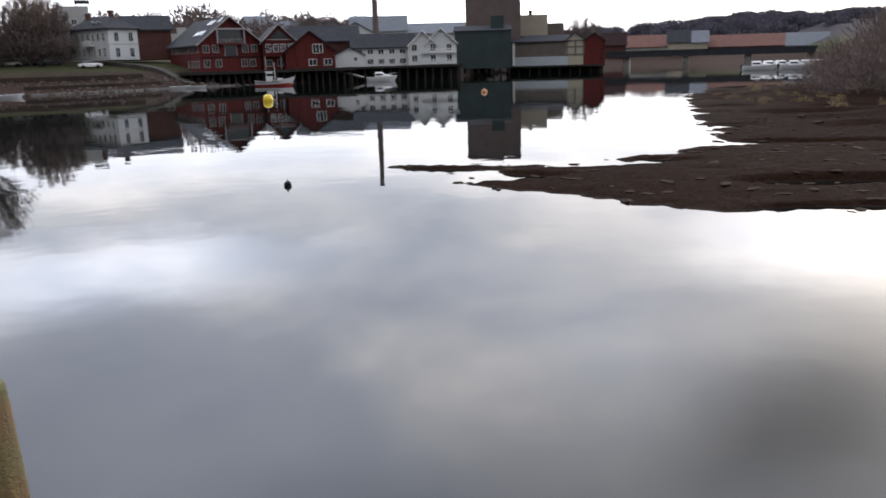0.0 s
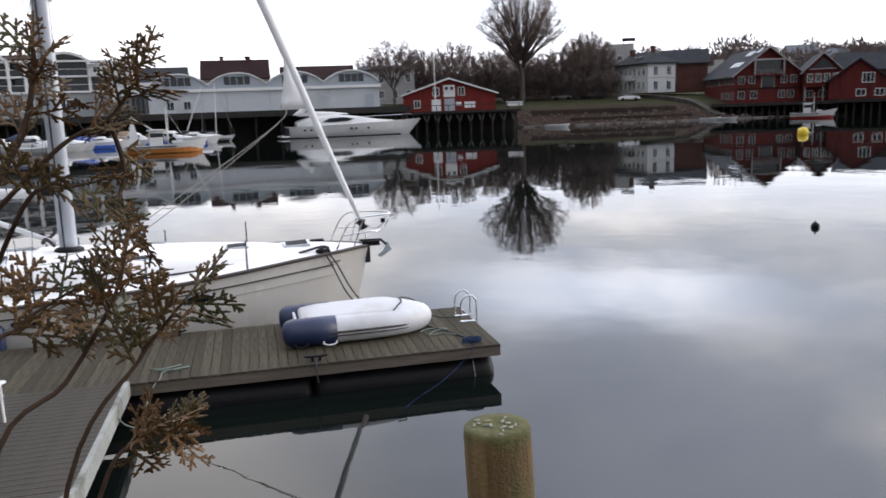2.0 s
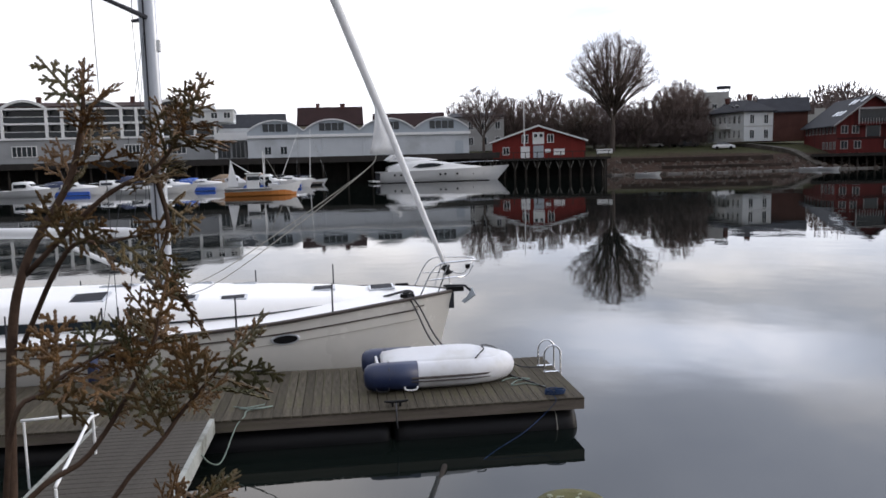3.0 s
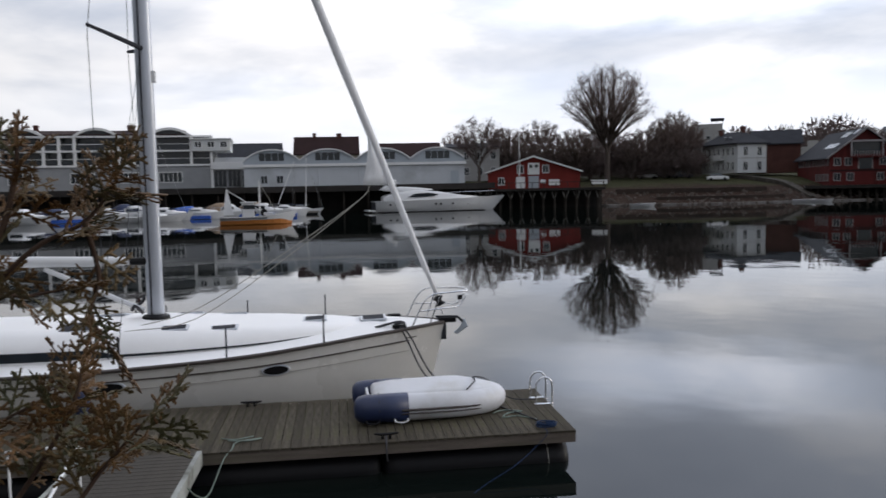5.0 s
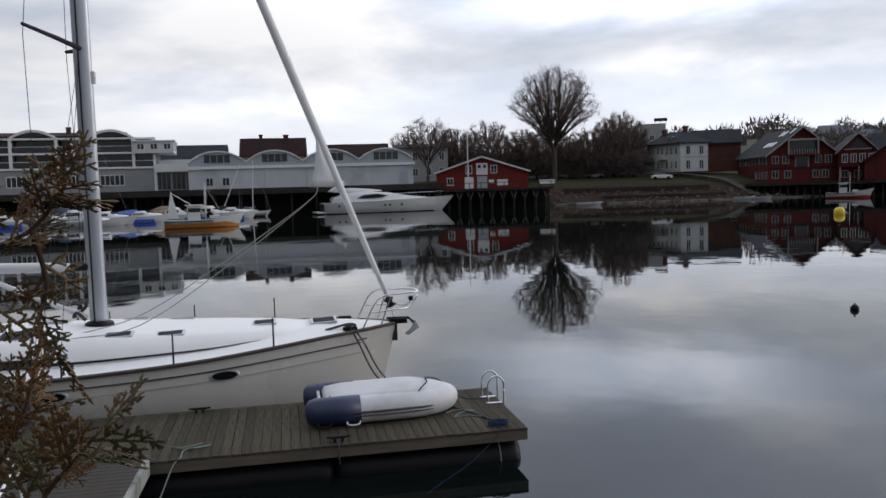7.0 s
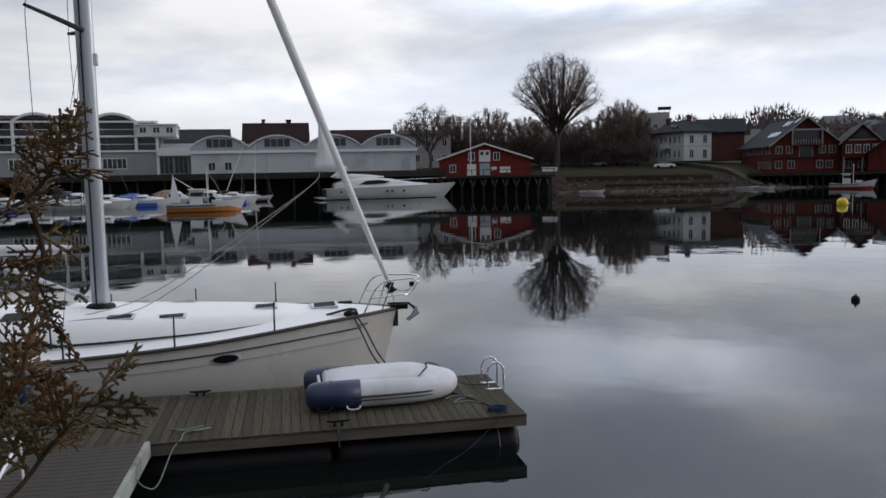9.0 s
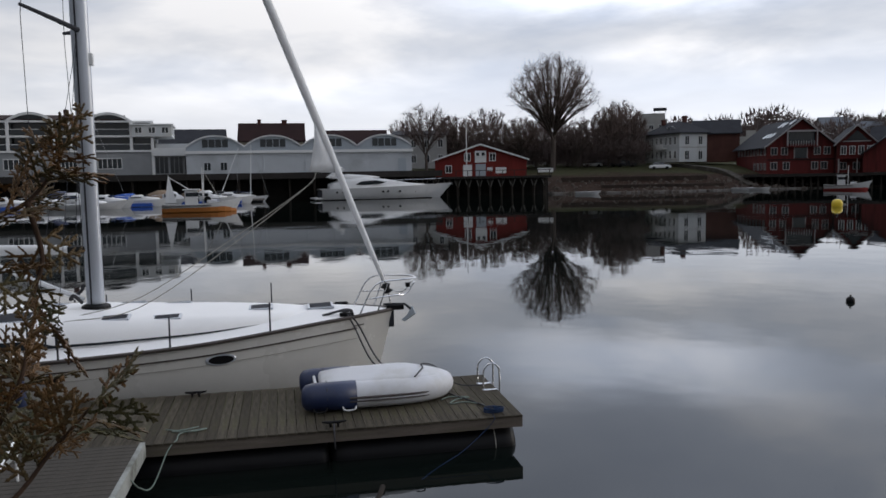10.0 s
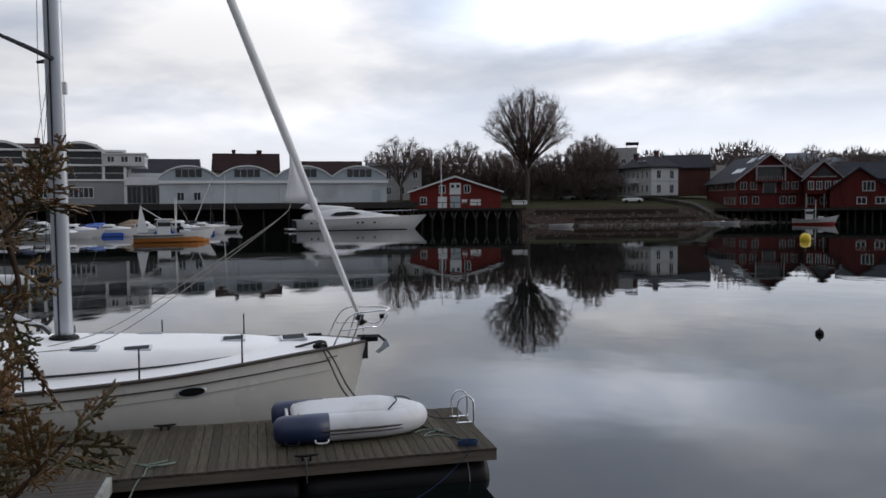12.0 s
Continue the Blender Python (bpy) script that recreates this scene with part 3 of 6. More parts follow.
def balcony_block():
    """Modern flats over a grey ground floor: white frame, recessed balconies and two arched bays."""
    w = 46.0
    ob = thing("apartment_block", pose(-140.2, 41.1, 4.4, 0, 0, 61), "grey and white waterfront apartment block with arched balcony bays", "apartment building")
    part("wall", box(-w / 2, w / 2, 0, 12, 0, 3.9), M["grey_wall"], ob)
    part("back_wall", box(-w / 2, w / 2, 1.9, 12, 3.9, 8.7), M["grey_wall"], ob)
    for z in (3.9, 6.35, 8.75):
        part("floor_slab", box(-w / 2, w / 2, -0.25, 1.9, z - 0.002, z + 0.3), M["white_trim"], ob)
    part("roof", gable_roof(w - 5, 12, 9.1, 1.0, "x", 0.1), M["red_tile"], ob).matrix_basis = pose(-2.5, 0, 0)
    edges = [-22.0, -15.3, -12.9, -10.5, -3.8, -1.4, 1.0, 7.8, 10.2, 12.6, 19.5, 22.8]
    for x in edges:
        part("column", box(x - 0.22, x + 0.22, -0.3, 0.2, 0 if x == 22.8 else 4.2, 9.05), M["white_trim"], ob)
    for a, b in zip(edges, edges[1:]):
        c, ww = (a + b) / 2, b - a - 0.44
        arch = ww > 5
        for z in (4.2, 6.65):
            part("glazing", box(a + 0.22, b - 0.22, 1.7, 1.88, z, z + 2.1), M["dark_glass"], ob)
            part("balustrade", box(a + 0.23, b - 0.23, -0.12, -0.06, z + 0.12, z + 0.95), M["dark_glass"], ob)
            part("handrail", box(a + 0.23, b - 0.23, -0.15, -0.03, z + 0.953, z + 1.03), M["white_trim"], ob)
        if arch:
            n, outer, inner = 12, [], []
            for k in range(n + 1):
                t = -1 + 2 * k / n
                outer.append((c + t * (ww / 2 + 0.44), 9.06 + 1.35 * (1 - t * t)))
                inner.append((c + t * ww / 2, 8.9 + 1.1 * (1 - t * t)))
            part("arch", prism(outer + inner[::-1], -0.34, 0.5), M["white_trim"], ob)
            part("arch_glazing", prism([(c - ww / 2, 9.06)] + inner[1:-1] + [(c + ww / 2, 9.06)], 0.1, 0.3), M["dark_glass"], ob)
            part("arch_roof", prism(outer, 0.6, 6), M["red_tile"], ob)
    for c in (-17, -7.5, 2, 9.5, 16):
        add_window(ob, c, 0, 2.0, 3.8 if c != 9.5 else 3.0, 1.8, bars=4)
    for x in (-20, -6, 9):
        chimney(ob, x, 5, 9.5, 11.2)
    return ob


balcony_block()
ob = thing("penthouse_wing", pose(-125.8, 66.2, 4.4, 0, 0, 61), "white flat-roofed corner wing with a roof terrace", "building")
part("wall", box(-9.2, -3.0, -0.5, 10, 6.4, 8.3), M["white_wall"], ob)
part("roof", box(-9.5, -2.7, -0.8, 10.3, 8.304, 8.5), M["white_trim"], ob)
part("terrace", box(-6.0, 6, -0.3, 1.99, 3.2, 3.6), M["white_trim"], ob)
part("parapet", box(-6.0, 6, -0.3, -0.15, 3.604, 4.5), M["white_trim"], ob)
part("terrace_wall", box(-5.8, 6, 2, 9, 3.604, 5.3), M["white_wall"], ob)
part("ground_floor", box(-6.0, 6.2, 0.4, 9, 0, 3.2), M["grey_wall"], ob)
for k in range(5):
    x = -4.8 + 2.35 * k
    add_window(ob, x, 0.4, 1.6, 2.2, 2.9, bars=2, frame_mat="grey_wall" if k != 3 else "white_trim")
window_row(ob, -8.2, -4.0, 3, 7.45, 1.2, 1.1, y=-0.5)
side_row(ob, -3.0, 1.5, 8.0, 4, 7.45, 1.1, 1.2, left=False)
chimney(ob, -7, 6, 8.5, 9.2, 0.5, "slate")


def warehouse():
    """Four shallow vaults over a long pale store."""
    w, bays = 37.0, 4
    ob = thing("warehouse", pose(-110.6, 78.0, 4.4, 0, 0, 54.8), "long pale grey waterside warehouse with four vaulted gables", "warehouse")
    part("wall", box(-w / 2, w / 2, 0, 20, 0, 3.3), M["ware_wall"], ob)
    part("eave_band", box(-w / 2 - 0.25, w / 2 + 0.25, -0.35, 20, 3.304, 3.75), M["white_trim"], ob)
    bw = w / bays
    for i in range(bays):
        c = -w / 2 + bw * (i + 0.5)
        arc = [(c + t * bw / 2, 3.754 + 0.55 + 1.75 * (1 - abs(t) ** 2.2)) for t in (-1 + 2 * k / 16 for k in range(17))]
        part("gable", prism([(c - bw / 2, 3.754)] + arc + [(c + bw / 2, 3.754)], 0.05, 0.4), M["grey_gable"], ob)
        rim = [(x, z + 0.22) for x, z in arc]
        part("gable_rim", prism(arc + rim[::-1], -0.25, 0.55), M["white_trim"], ob)
        part("vault", prism([(c - bw / 2, 3.754)] + [(x, z + 0.1) for x, z in arc] + [(c + bw / 2, 3.754)], 0.56, 20), M["grey_roof"], ob)
        add_window(ob, c, 0.05, 4.95, 4.3, 1.5, bars=3, frame_mat="grey_gable")
    for x in (-15.2, -12.6):
        add_window(ob, x, 0, 1.2, 1.2, 1.4, frame_mat="ware_wall")
    part("door", box(16.1, 17.5, -0.08, -0.004, 0, 2.2), M["grey_gable"], ob)
    for x in (-6.2, 0.6, 5.2):
        part("downpipe", tube([(x, -0.1, 0.1), (x, -0.1, 3.3)], 0.07, 6), M["ware_wall"], ob)
    return ob


warehouse()
h = house("townhouse", pose(-138.5, 90.5, 5, 0, 0, 56), 12.5, 9, 6.2, 3.4, "x", "cream_wall", "red_tile", "townhouse with a red-brown tiled roof behind the warehouse")
chimney(h, -2.5, 4.5, 8, 10.6)
chimney(h, 2.6, 4.5, 8, 10.5, 1.0)
house("townhouse", pose(-141, 74, 5, 0, 0, 57), 12, 9, 5.0, 3.0, "x", "grey_wall", "slate", "grey-roofed townhouse behind the warehouse")
house("townhouse", pose(-128.5, 103, 5, 0, 0, 52), 14, 9, 5.4, 2.6, "x", "grey_wall", "red_tile", "low townhouse with a dark red roof behind the warehouse")
h = house("townhouse", spot(46.4, 168, 5, 45), 11, 10, 7.0, 0.9, "x", "pale_wall", "slate", "pale two-storey house among bare trees")
window_row(h, -4.2, 4.2, 4, 5.2, 1.1, 1.7)
window_row(h, -4.2, 4.2, 4, 2.0, 1.1, 1.7)


def boathouse():
    ob = house("boathouse", spot(42.1, 134.5, 3.25, 41.5), 15.4, 12, 2.75, 2.5, "y", "bright_red", "slate", "red wooden boathouse with white doors on the quay", "boathouse", 0.45, trim="white_trim")
    for x in (-2.2, 2.0):
        add_window(ob, x, 0, 3.25, 1.1, 1.4)
    add_window(ob, -5.4, 0, 1.3, 1.1, 1.3)
    part("loft_door", box(-0.95, 0.95, -0.08, -0.004, 2.35, 4.3), M["white_trim"], ob)
    for x in (-0.45, 0.45):
        add_window(ob, x, -0.09, 3.75, 0.7, 0.7, bars=0)
    for x, w, hh, m in ((-2.2, 1.5, 1.9, "white_trim"), (0, 1.7, 2.0, "grey_gable"), (3.4, 1.8, 1.4, "white_trim")):
        part("door", box(x - w / 2, x + w / 2, -0.08, -0.004, 0.1 if hh > 1.5 else 0.5, 0.1 + hh), M[m], ob)
    part("sign", box(1.1, 2.0, -0.1, -0.004, 0.9, 1.5), M["white_trim"], ob)
    return ob


boathouse()
ob = thing("flagpole", spot(43.1, 132.5, 3.25), "white flagpole on the quay", "flagpole")
part("pole", tube([(0, 0, 0), (0, 0, 9.4)], [0.10, 0.05], 8), M["white_trim"], ob)
part("finial", tube([(0, 0, 9.4), (0, 0, 9.5), (0, 0, 9.6)], [0.04, 0.1, 0.02], 8), M["white_trim"], ob)
ob = thing("notice_board", spot(37.5, 133, 3.25, 37.5), "white notice board on the end of the quay", "sign")
part("board", box(-1.3, 1.3, 0, 0.08, 0.55, 1.25), M["white_trim"], ob)
for x in (-1.0, 1.0):
    part("post", box(x - 0.06, x + 0.06, 0.084, 0.2, -0.0, 1.2), M["pile"], ob)

# terraces on the open bank: revetment, ramp and path
ob = thing("revetment", Matrix(), "dark stone revetment terraces along the bank", "wall", kind="structure")


def bank_strip(a0, a1, off0, off1, z0, z1, n=24):
    """A low wall that follows the shore between two bearings, set back from it."""
    bm = bmesh.new()
    rows = []
    for k in range(n + 1):
        a = a0 + (a1 - a0) * k / n
        dx, dy, r = -math.sin(radians(a)), math.cos(radians(a)), shore(a)
        rows.append([bm.verts.new((dx * (r + o), dy * (r + o), z)) for o, z in ((off0, z0), (off0, z1), (off1, z1), (off1, z0))])
    for p, q in zip(rows, rows[1:]):
        for i in range(4):
            bm.faces.new((p[i], p[(i + 1) % 4], q[(i + 1) % 4], q[i]))
    bm.faces.new(rows[0])
    bm.faces.new(rows[-1][::-1])
    bmesh.ops.recalc_face_normals(bm, faces=bm.faces)
    return bm


M["riprap"] = mat("bank_stones", (0.10, 0.085, 0.075), 0.95, var=0.5, scale=0.5, fine=6, bump=0.5)
rk = random.Random(41)
bm = bmesh.new()
for k in range(520):
    a = rk.uniform(12, 38.2)
    o = rk.uniform(0.6, 9.5) if rk.random() < 0.75 else rk.uniform(-1.6, 0.3)
    d = shore(a) + o
    r = rk.uniform(0.12, 0.42)
    vs = bmesh.ops.create_icosphere(bm, subdivisions=1, radius=1.0, matrix=Matrix.Translation((-math.sin(radians(a)) * d, math.cos(radians(a)) * d, max(0.0, ground_z(a, d)))) @ Euler((rk.uniform(0, 3), rk.uniform(0, 3), 0)).to_matrix().to_4x4() @ Matrix.Diagonal((r * rk.uniform(0.8, 1.9), r, r * 0.7, 1)))["verts"]
    for v in vs:
        v.co += 0.3 * r * noise.noise_vector(v.co * 3)
tagged(mesh_ob("bank_stones", bm, M["riprap"]), "rough dark stones strewn along the muddy bank", "stones", kind="stuff")
part("kerb", bank_strip(38.4, 10, -0.7, 0.3, -0.6, 0.26, 40), M["concrete"], ob, "pale concrete kerb at the waterline")
part("lower_wall", bank_strip(33.6, 25.4, 3.2, 4.4, 0.3, 1.35), M["stone"], ob)
part("upper_wall", bank_strip(36.4, 26.5, 8.0, 9.0, 1.2, 2.75), M["stone"], ob)
ob = thing("path", Matrix(), "pale path that slants down the bank to the water", "path", kind="structure")
bm, rows = bmesh.new(), []
for k in range(15):
    t = k / 14
    a, o = 29.2 - 5.6 * t, 34 - 32 * t
    r = shore(a) + o
    z = ground_z(a, r) + 0.35 + 0.5 * math.sin(t * math.pi)
    rows.append([bm.verts.new((-math.sin(radians(a + s)) * (r + e), math.cos(radians(a + s)) * (r + e), q)) for s, e, q in ((0.24, 0, z), (-0.24, 0, z), (-0.24, 0, z - 1.4), (0.24, 0, z - 1.4))])
for p, q in zip(rows, rows[1:]):
    for i in range(4):
        bm.faces.new((p[i], p[(i + 1) % 4], q[(i + 1) % 4], q[i]))
bmesh.ops.recalc_face_normals(bm, faces=bm.faces)
part("paving", bm, M["ramp"], ob)

# white villa
ob = house("villa", pose(-82.0, 151.5, 5.5, 0, 0, 8), 6.6, 13, 6.0, 2.6, "y", "white_wall", "slate", "two-storey white wooden villa with a dark hipped roof", "villa", 0.6, hip=True)
ob.matrix_basis = pose(-80.25, 154.6, 5.5, 0, 0, 62)
window_row(ob, -1.5, 1.7, 2, 4.4, 1.1, 1.9)
window_row(ob, -1.5, 1.7, 2, 1.4, 1.1, 1.9)
side_row(ob, -3.3, 1.5, 11.8, 7, 4.4, 0.9, 1.7)
side_row(ob, -3.3, 1.5, 11.8, 7, 1.5, 0.9, 1.7)
for z in (2.9, 5.85):
    part("cornice", box(-3.36, 3.36, -0.06, -0.004, z, z + 0.18), M["pale_wall"], ob)
part("balcony", box(-4.3, -3.304, 4.6, 7.4, 2.7, 3.0), M["white_trim"], ob)
part("balcony_rail", box(-4.3, -4.2, 4.6, 7.4, 3.004, 3.8), M["white_trim"], ob)
chimney(ob, 0, 3.2, 8, 9.6, 0.8)
chimney(ob, -1, 9.5, 8, 9.2, 0.7)
for s in (3.5, 5.2):
    part("skylight", box(-0.45, 0.45, -0.04, 0.04, -0.6, 0.6), M["skylight"], ob).matrix_basis = pose(-2.35, s, 7.05, 0, 0, 90) @ pose(0, 0, 0, -52, 0, 0)

ob = thing("apartment_block", spot(30.4, 205, 6, 32), "pale concrete apartment block with a set-back top storey", "apartment building")
part("wall", box(-5.5, 4.5, 0, 10, 0, 10.4), M["pale_wall"], ob)
part("top_storey", box(-2.2, 4.0, 1, 9, 10.404, 11.9), M["pale_wall"], ob)
part("sign_frame", box(1.2, 4.4, 2, 2.3, 12.5, 13.3), M["slate"], ob)
for x in (1.5, 2.8, 4.1):
    part("sign_post", box(x - 0.06, x + 0.06, 2.1, 2.22, 11.9, 12.5), M["slate"], ob)
window_row(ob, -4, 3, 4, 8.4, 1.2, 1.3)
h = house("townhouse", spot(25.9, 188, 5.5, 30), 9.5, 9, 6.4, 2.8, "x", "brick", "slate", "old brick townhouse with a slate roof")
h = house("townhouse", spot(26.6, 198, 5.5, 60), 12, 9, 7.2, 1.0, "x", "brick", "slate", "row of old brick townhouses")
ob = thing("townhouse", spot(24.2, 230, 4.5, 24), "pale flat-topped house on the rise", "house")
part("wall", box(-4, 4, 0, 8, 0, 8.0), M["pale_wall"], ob)
part("stair_tower", box(0.5, 3.0, 1, 4, 8.004, 9.6), M["pale_wall"], ob)


def wharf_house():
    """Big red wharf: a gable to the water with a balcony, and a long side wing."""
    ob = house("wharf_building", pose(-59.1, 156.3, 2.75, 0, 0, 39), 12.4, 22, 5.4, 4.9, "y", "red_wall", "slate", "large red wooden wharf building with a gable over the water", "wharf building", 0.7, trim="dull_trim")
    for z, xs in ((4.3, (-4.9, -3.0, 3.0, 4.8)), (1.5, (-4.9, -2.6, 2.6, 4.3))):
        for x in xs:
            add_window(ob, x, 0, z, 1.25, 1.5, frame_mat="dull_trim")
    # flat dark panel on the wall gives the shade of a balcony recess
    part("recess_shade_panel", box(-2.6, 2.6, -0.06, -0.004, 5.6, 8.0), M["dark_glass"], ob)
    part("balcony_beam", box(-2.8, 2.8, -0.9, -0.064, 7.9, 8.2), M["dull_trim"], ob)
    for x in (-2.7, 2.7):
        part("balcony_post", box(x - 0.1, x + 0.1, -0.9, -0.7, 5.2, 7.9), M["dull_trim"], ob)
    part("balcony", box(-2.9, 2.9, -0.95, -0.064, 5.0, 5.2), M["red_wall"], ob)
    for k in range(12):
        x = -2.6 + 5.2 * k / 11
        part("baluster", box(x - 0.04, x + 0.04, -0.93, -0.85, 5.204, 6.2), M["dull_trim"], ob)
    part("door", box(-1.1, 1.1, -0.07, -0.004, 2.9, 4.9), M["dark_glass"], ob)
    part("door_frame", box(-1.25, -1.104, -0.09, -0.004, 2.9, 5.0), M["dull_trim"], ob)
    part("door_frame", box(1.104, 1.25, -0.09, -0.004, 2.9, 5.0), M["dull_trim"], ob)
    part("belt", box(-6.2, 6.2, -0.1, -0.004, 2.55, 2.8), M["red_tile"], ob)
    side_row(ob, -6.2, 1.2, 20, 9, 4.3, 1.2, 1.4, frame_mat="dull_trim")
    side_row(ob, -6.2, 1.2, 8, 4, 1.4, 1.2, 1.4, frame_mat="dull_trim")
    half = 6.2
    tilt = math.degrees(math.atan2(4.9, half))
    for y, zz in ((4, 0.35), (6.2, 0.35), (8.4, 0.35), (5.5, 0.78), (7.5, 0.78), (2.0, 0.85)):
        sky = part("skylight", box(-0.7, 0.7, -0.5, 0.5, -0.05, 0.06), M["skylight"], ob)
        sky.matrix_basis = pose(-half + half * zz, y, 5.4 + 4.9 * zz + 0.31, 0, -tilt, 0)
    return ob


wharf_house()
ob = house("wharf_building", pose(-50.2, 159.6, 2.75, 0, 0, 24), 6.6, 18, 5.5, 3.2, "y", "red_wall", "slate", "narrower red wharf building with a glazed gable", "wharf building", 0.6, trim="dull_trim")
part("gable_glazing", prism([(-1.9, 6.0), (1.9, 6.0), (0, 7.9)], -0.06, -0.004), M["dark_glass"], ob)
part("gable_beam", box(-2.3, 2.3, -0.2, -0.064, 5.75, 5.95), M["dull_trim"], ob)
part("balcony", box(-3.3, 3.3, -1.4, -0.004, 2.6, 2.8), M["red_wall"], ob)
for x in (-3.1, 0, 3.1):
    part("post", box(x - 0.1, x + 0.1, -1.4, -1.2, 0, 2.6), M["dull_trim"], ob)
window_row(ob, -2.2, 2.2, 4, 4.2, 1.0, 1.6)
window_row(ob, -2.2, 2.2, 3, 1.3, 1.2, 1.4, frame_mat="dull_trim")
ob = house("wharf_building", spot(15.4, 163, 2.9, 19), 9.5, 14, 3.4, 3.6, "y", "red_wall", "slate", "low red wharf building with skylights", "wharf building", 0.5)
add_window(ob, 1.5, 0, 3.7, 2.0, 1.8, bars=2)
window_row(ob, 0.4, 3.4, 2, 1.1, 1.6, 1.3)
for k in range(3):
    sky = part("skylight", box(-0.5, 0.5, -0.4, 0.4, -0.05, 0.06), M["skylight"], ob)
    sky.matrix_basis = pose(-3.4, 1.6 + 1.6 * k, 4.66, 0, -37, 0)
house("wharf_building", spot(14.3, 176, 3, 16), 14, 10, 5.4, 3.0, "x", "brick", "slate", "long brick wharf building with a slate roof", "wharf building")
# deck on piles under the red wharves
quay("quay_3", spot(20.3, 161, 0, 25), 22, 12, 2.7, 16, "red timber deck on piles below the wharf buildings", skirt=0.5)
quay("quay_4", spot(14.6, 162, 0, 16), 13, 12, 2.8, 9, "timber deck on piles below the low wharf building", skirt=0.5)
ob = thing("slipway", spot(12.6, 165, 0, -20), "sloping timber slipway down to the water", "slipway", kind="structure")
bm = box(-5.5, 5.5, 0, 1.4, -0.12, 0.12)
part("ramp", bm, M["deck_far"], ob).matrix_basis = pose(0, 0, 1.3, 0, 13, 0)

# white waterfront houses
h = house("cottage", spot(12.7, 171, 2.8, 14), 6, 7, 2.4, 1.5, "y", "white_wall", "slate", "small white wooden cottage on the wharf", "cottage", 0.3)
add_window(h, 1.2, 0, 1.6, 0.9, 0.9)
h = house("waterfront_house", spot(10.1, 174, 2.8, 14), 14.5, 8, 4.0, 2.6, "x", "white_wall", "slate", "long white waterfront house with a dark roof", "house", 0.5)
window_row(h, -5.8, 5.6, 6, 3.0, 1.3, 1.1)
window_row(h, -5.8, 5.6, 6, 1.0, 1.4, 1.2, bars=2)
for az, top, w in ((7.6, 4.0, 6.0), (6.3, 4.4, 6.4)):
    h = house("waterfront_house", spot(az, 172, 2.8, 10), w, 10, top, 2.9, "y", "white_wall", "slate", "white gabled waterfront house with balconies", "house", 0.4, trim="white_trim")
    for z in (1.2, 3.4):
        window_row(h, -1.7, 1.7, 2, z + 0.2, 1.2, 1.5)
        part("balcony", box(-0.4, w / 2, -1.0, -0.004, z - 1.0, z - 0.85), M["white_trim"], h)
        part("balcony_rail", box(-0.4, w / 2, -1.0, -0.92, z - 0.2, z - 0.08), M["white_trim"], h)
        for k in range(6):
            x = -0.3 + (w / 2 + 0.2) * k / 5
            part("baluster", box(x - 0.04, x + 0.04, -0.99, -0.93, z - 0.85, z - 0.2), M["white_trim"], h)
quay("quay_5", spot(9.0, 168, 0, 10), 25, 12, 2.8, 14, "timber deck on piles below the white houses", skirt=0.4)

# houses and a chimney on the rise behind
h = house("townhouse", spot(10.6, 250, 6, 10), 17, 10, 7.0, 4.2, "x", "white_wall", "grey_roof", "big white building with a pale grey roof on the rise")
ob = thing("factory_chimney", spot(10.8, 240, 6), "tall dark brick factory chimney", "chimney")
part("shaft", tube([(0, 0, 0), (0, 0, 12), (0, 0, 26.2)], [1.1, 0.85, 0.62], 12), M["tower"], ob)
part("cap", tube([(0, 0, 26.2), (0, 0, 26.3), (0, 0, 26.9)], [0.63, 0.8, 0.76], 12), M["tower"], ob)
h = house("townhouse", spot(12.2, 215, 5, 14), 10, 9, 6.0, 2.8, "y", "white_wall", "grey_roof", "white wooden house with a grey roof behind the wharves")
window_row(h, -2.5, 2.5, 3, 3.6, 1.1, 1.5)
house("townhouse", spot(7.2, 255, 6, 8), 26, 12, 6.0, 3.0, "x", "pale_wall", "grey_roof", "long pale building with a grey roof")
hillside = [(15.4, 290, 9, "white_wall", "slate"), (16.8, 300, 12, "cream_wall", "grey_roof"), (14.2, 310, 10, "pale_wall", "slate"), (18.6, 320, 11, "white_wall", "grey_roof"), (13.2, 275, 8, "cream_wall", "slate"),
            (34.5, 320, 9, "white_wall", "slate"), (56.5, 260, 6, "pale_wall", "red_tile"), (51, 270, 6, "cream_wall", "slate"), (22.2, 300, 8, "pale_wall", "slate")]
for az, d, z, wall, roof in hillside:
    house("hillside_house", spot(az, d, ground_z(az, d) - 3.2, az + 20), 10, 8, 5.2, 3.0, "x", wall, roof, "pale house on the hillside", "house", group="houses on the hillside")

# big dark mill on the quay
ob = thing("green_warehouse", spot(3.4, 190, 1.6, 3), "dark green clad warehouse built out over the water", "warehouse")
part("wall", box(-6.4, 6.6, 0, 12, 0, 8.4), M["green_wall"], ob)
part("roof", gable_roof(13, 12, 8.4, 1.2, "x", 0.2), M["slate"], ob)
part("lift_head", box(2, 5, 2, 5, 9, 11.8), M["green_wall"], ob)
pile_rows(ob, -6, 6, 8, 0.5, 8, 2, 0.0, brace=False)
for s in (-4.3, 0.1, 4.4):
    part("seam", box(s - 0.06, s + 0.06, -0.06, -0.004, 0.2, 8.2), M["slate"], ob)
ob = thing("grain_tower", spot(2.65, 205, 3, 2), "tall windowless dark brick silo tower", "tower")
part("wall", box(-6.8, 6.8, 0, 12, -1, 18.4), M["tower"], ob)
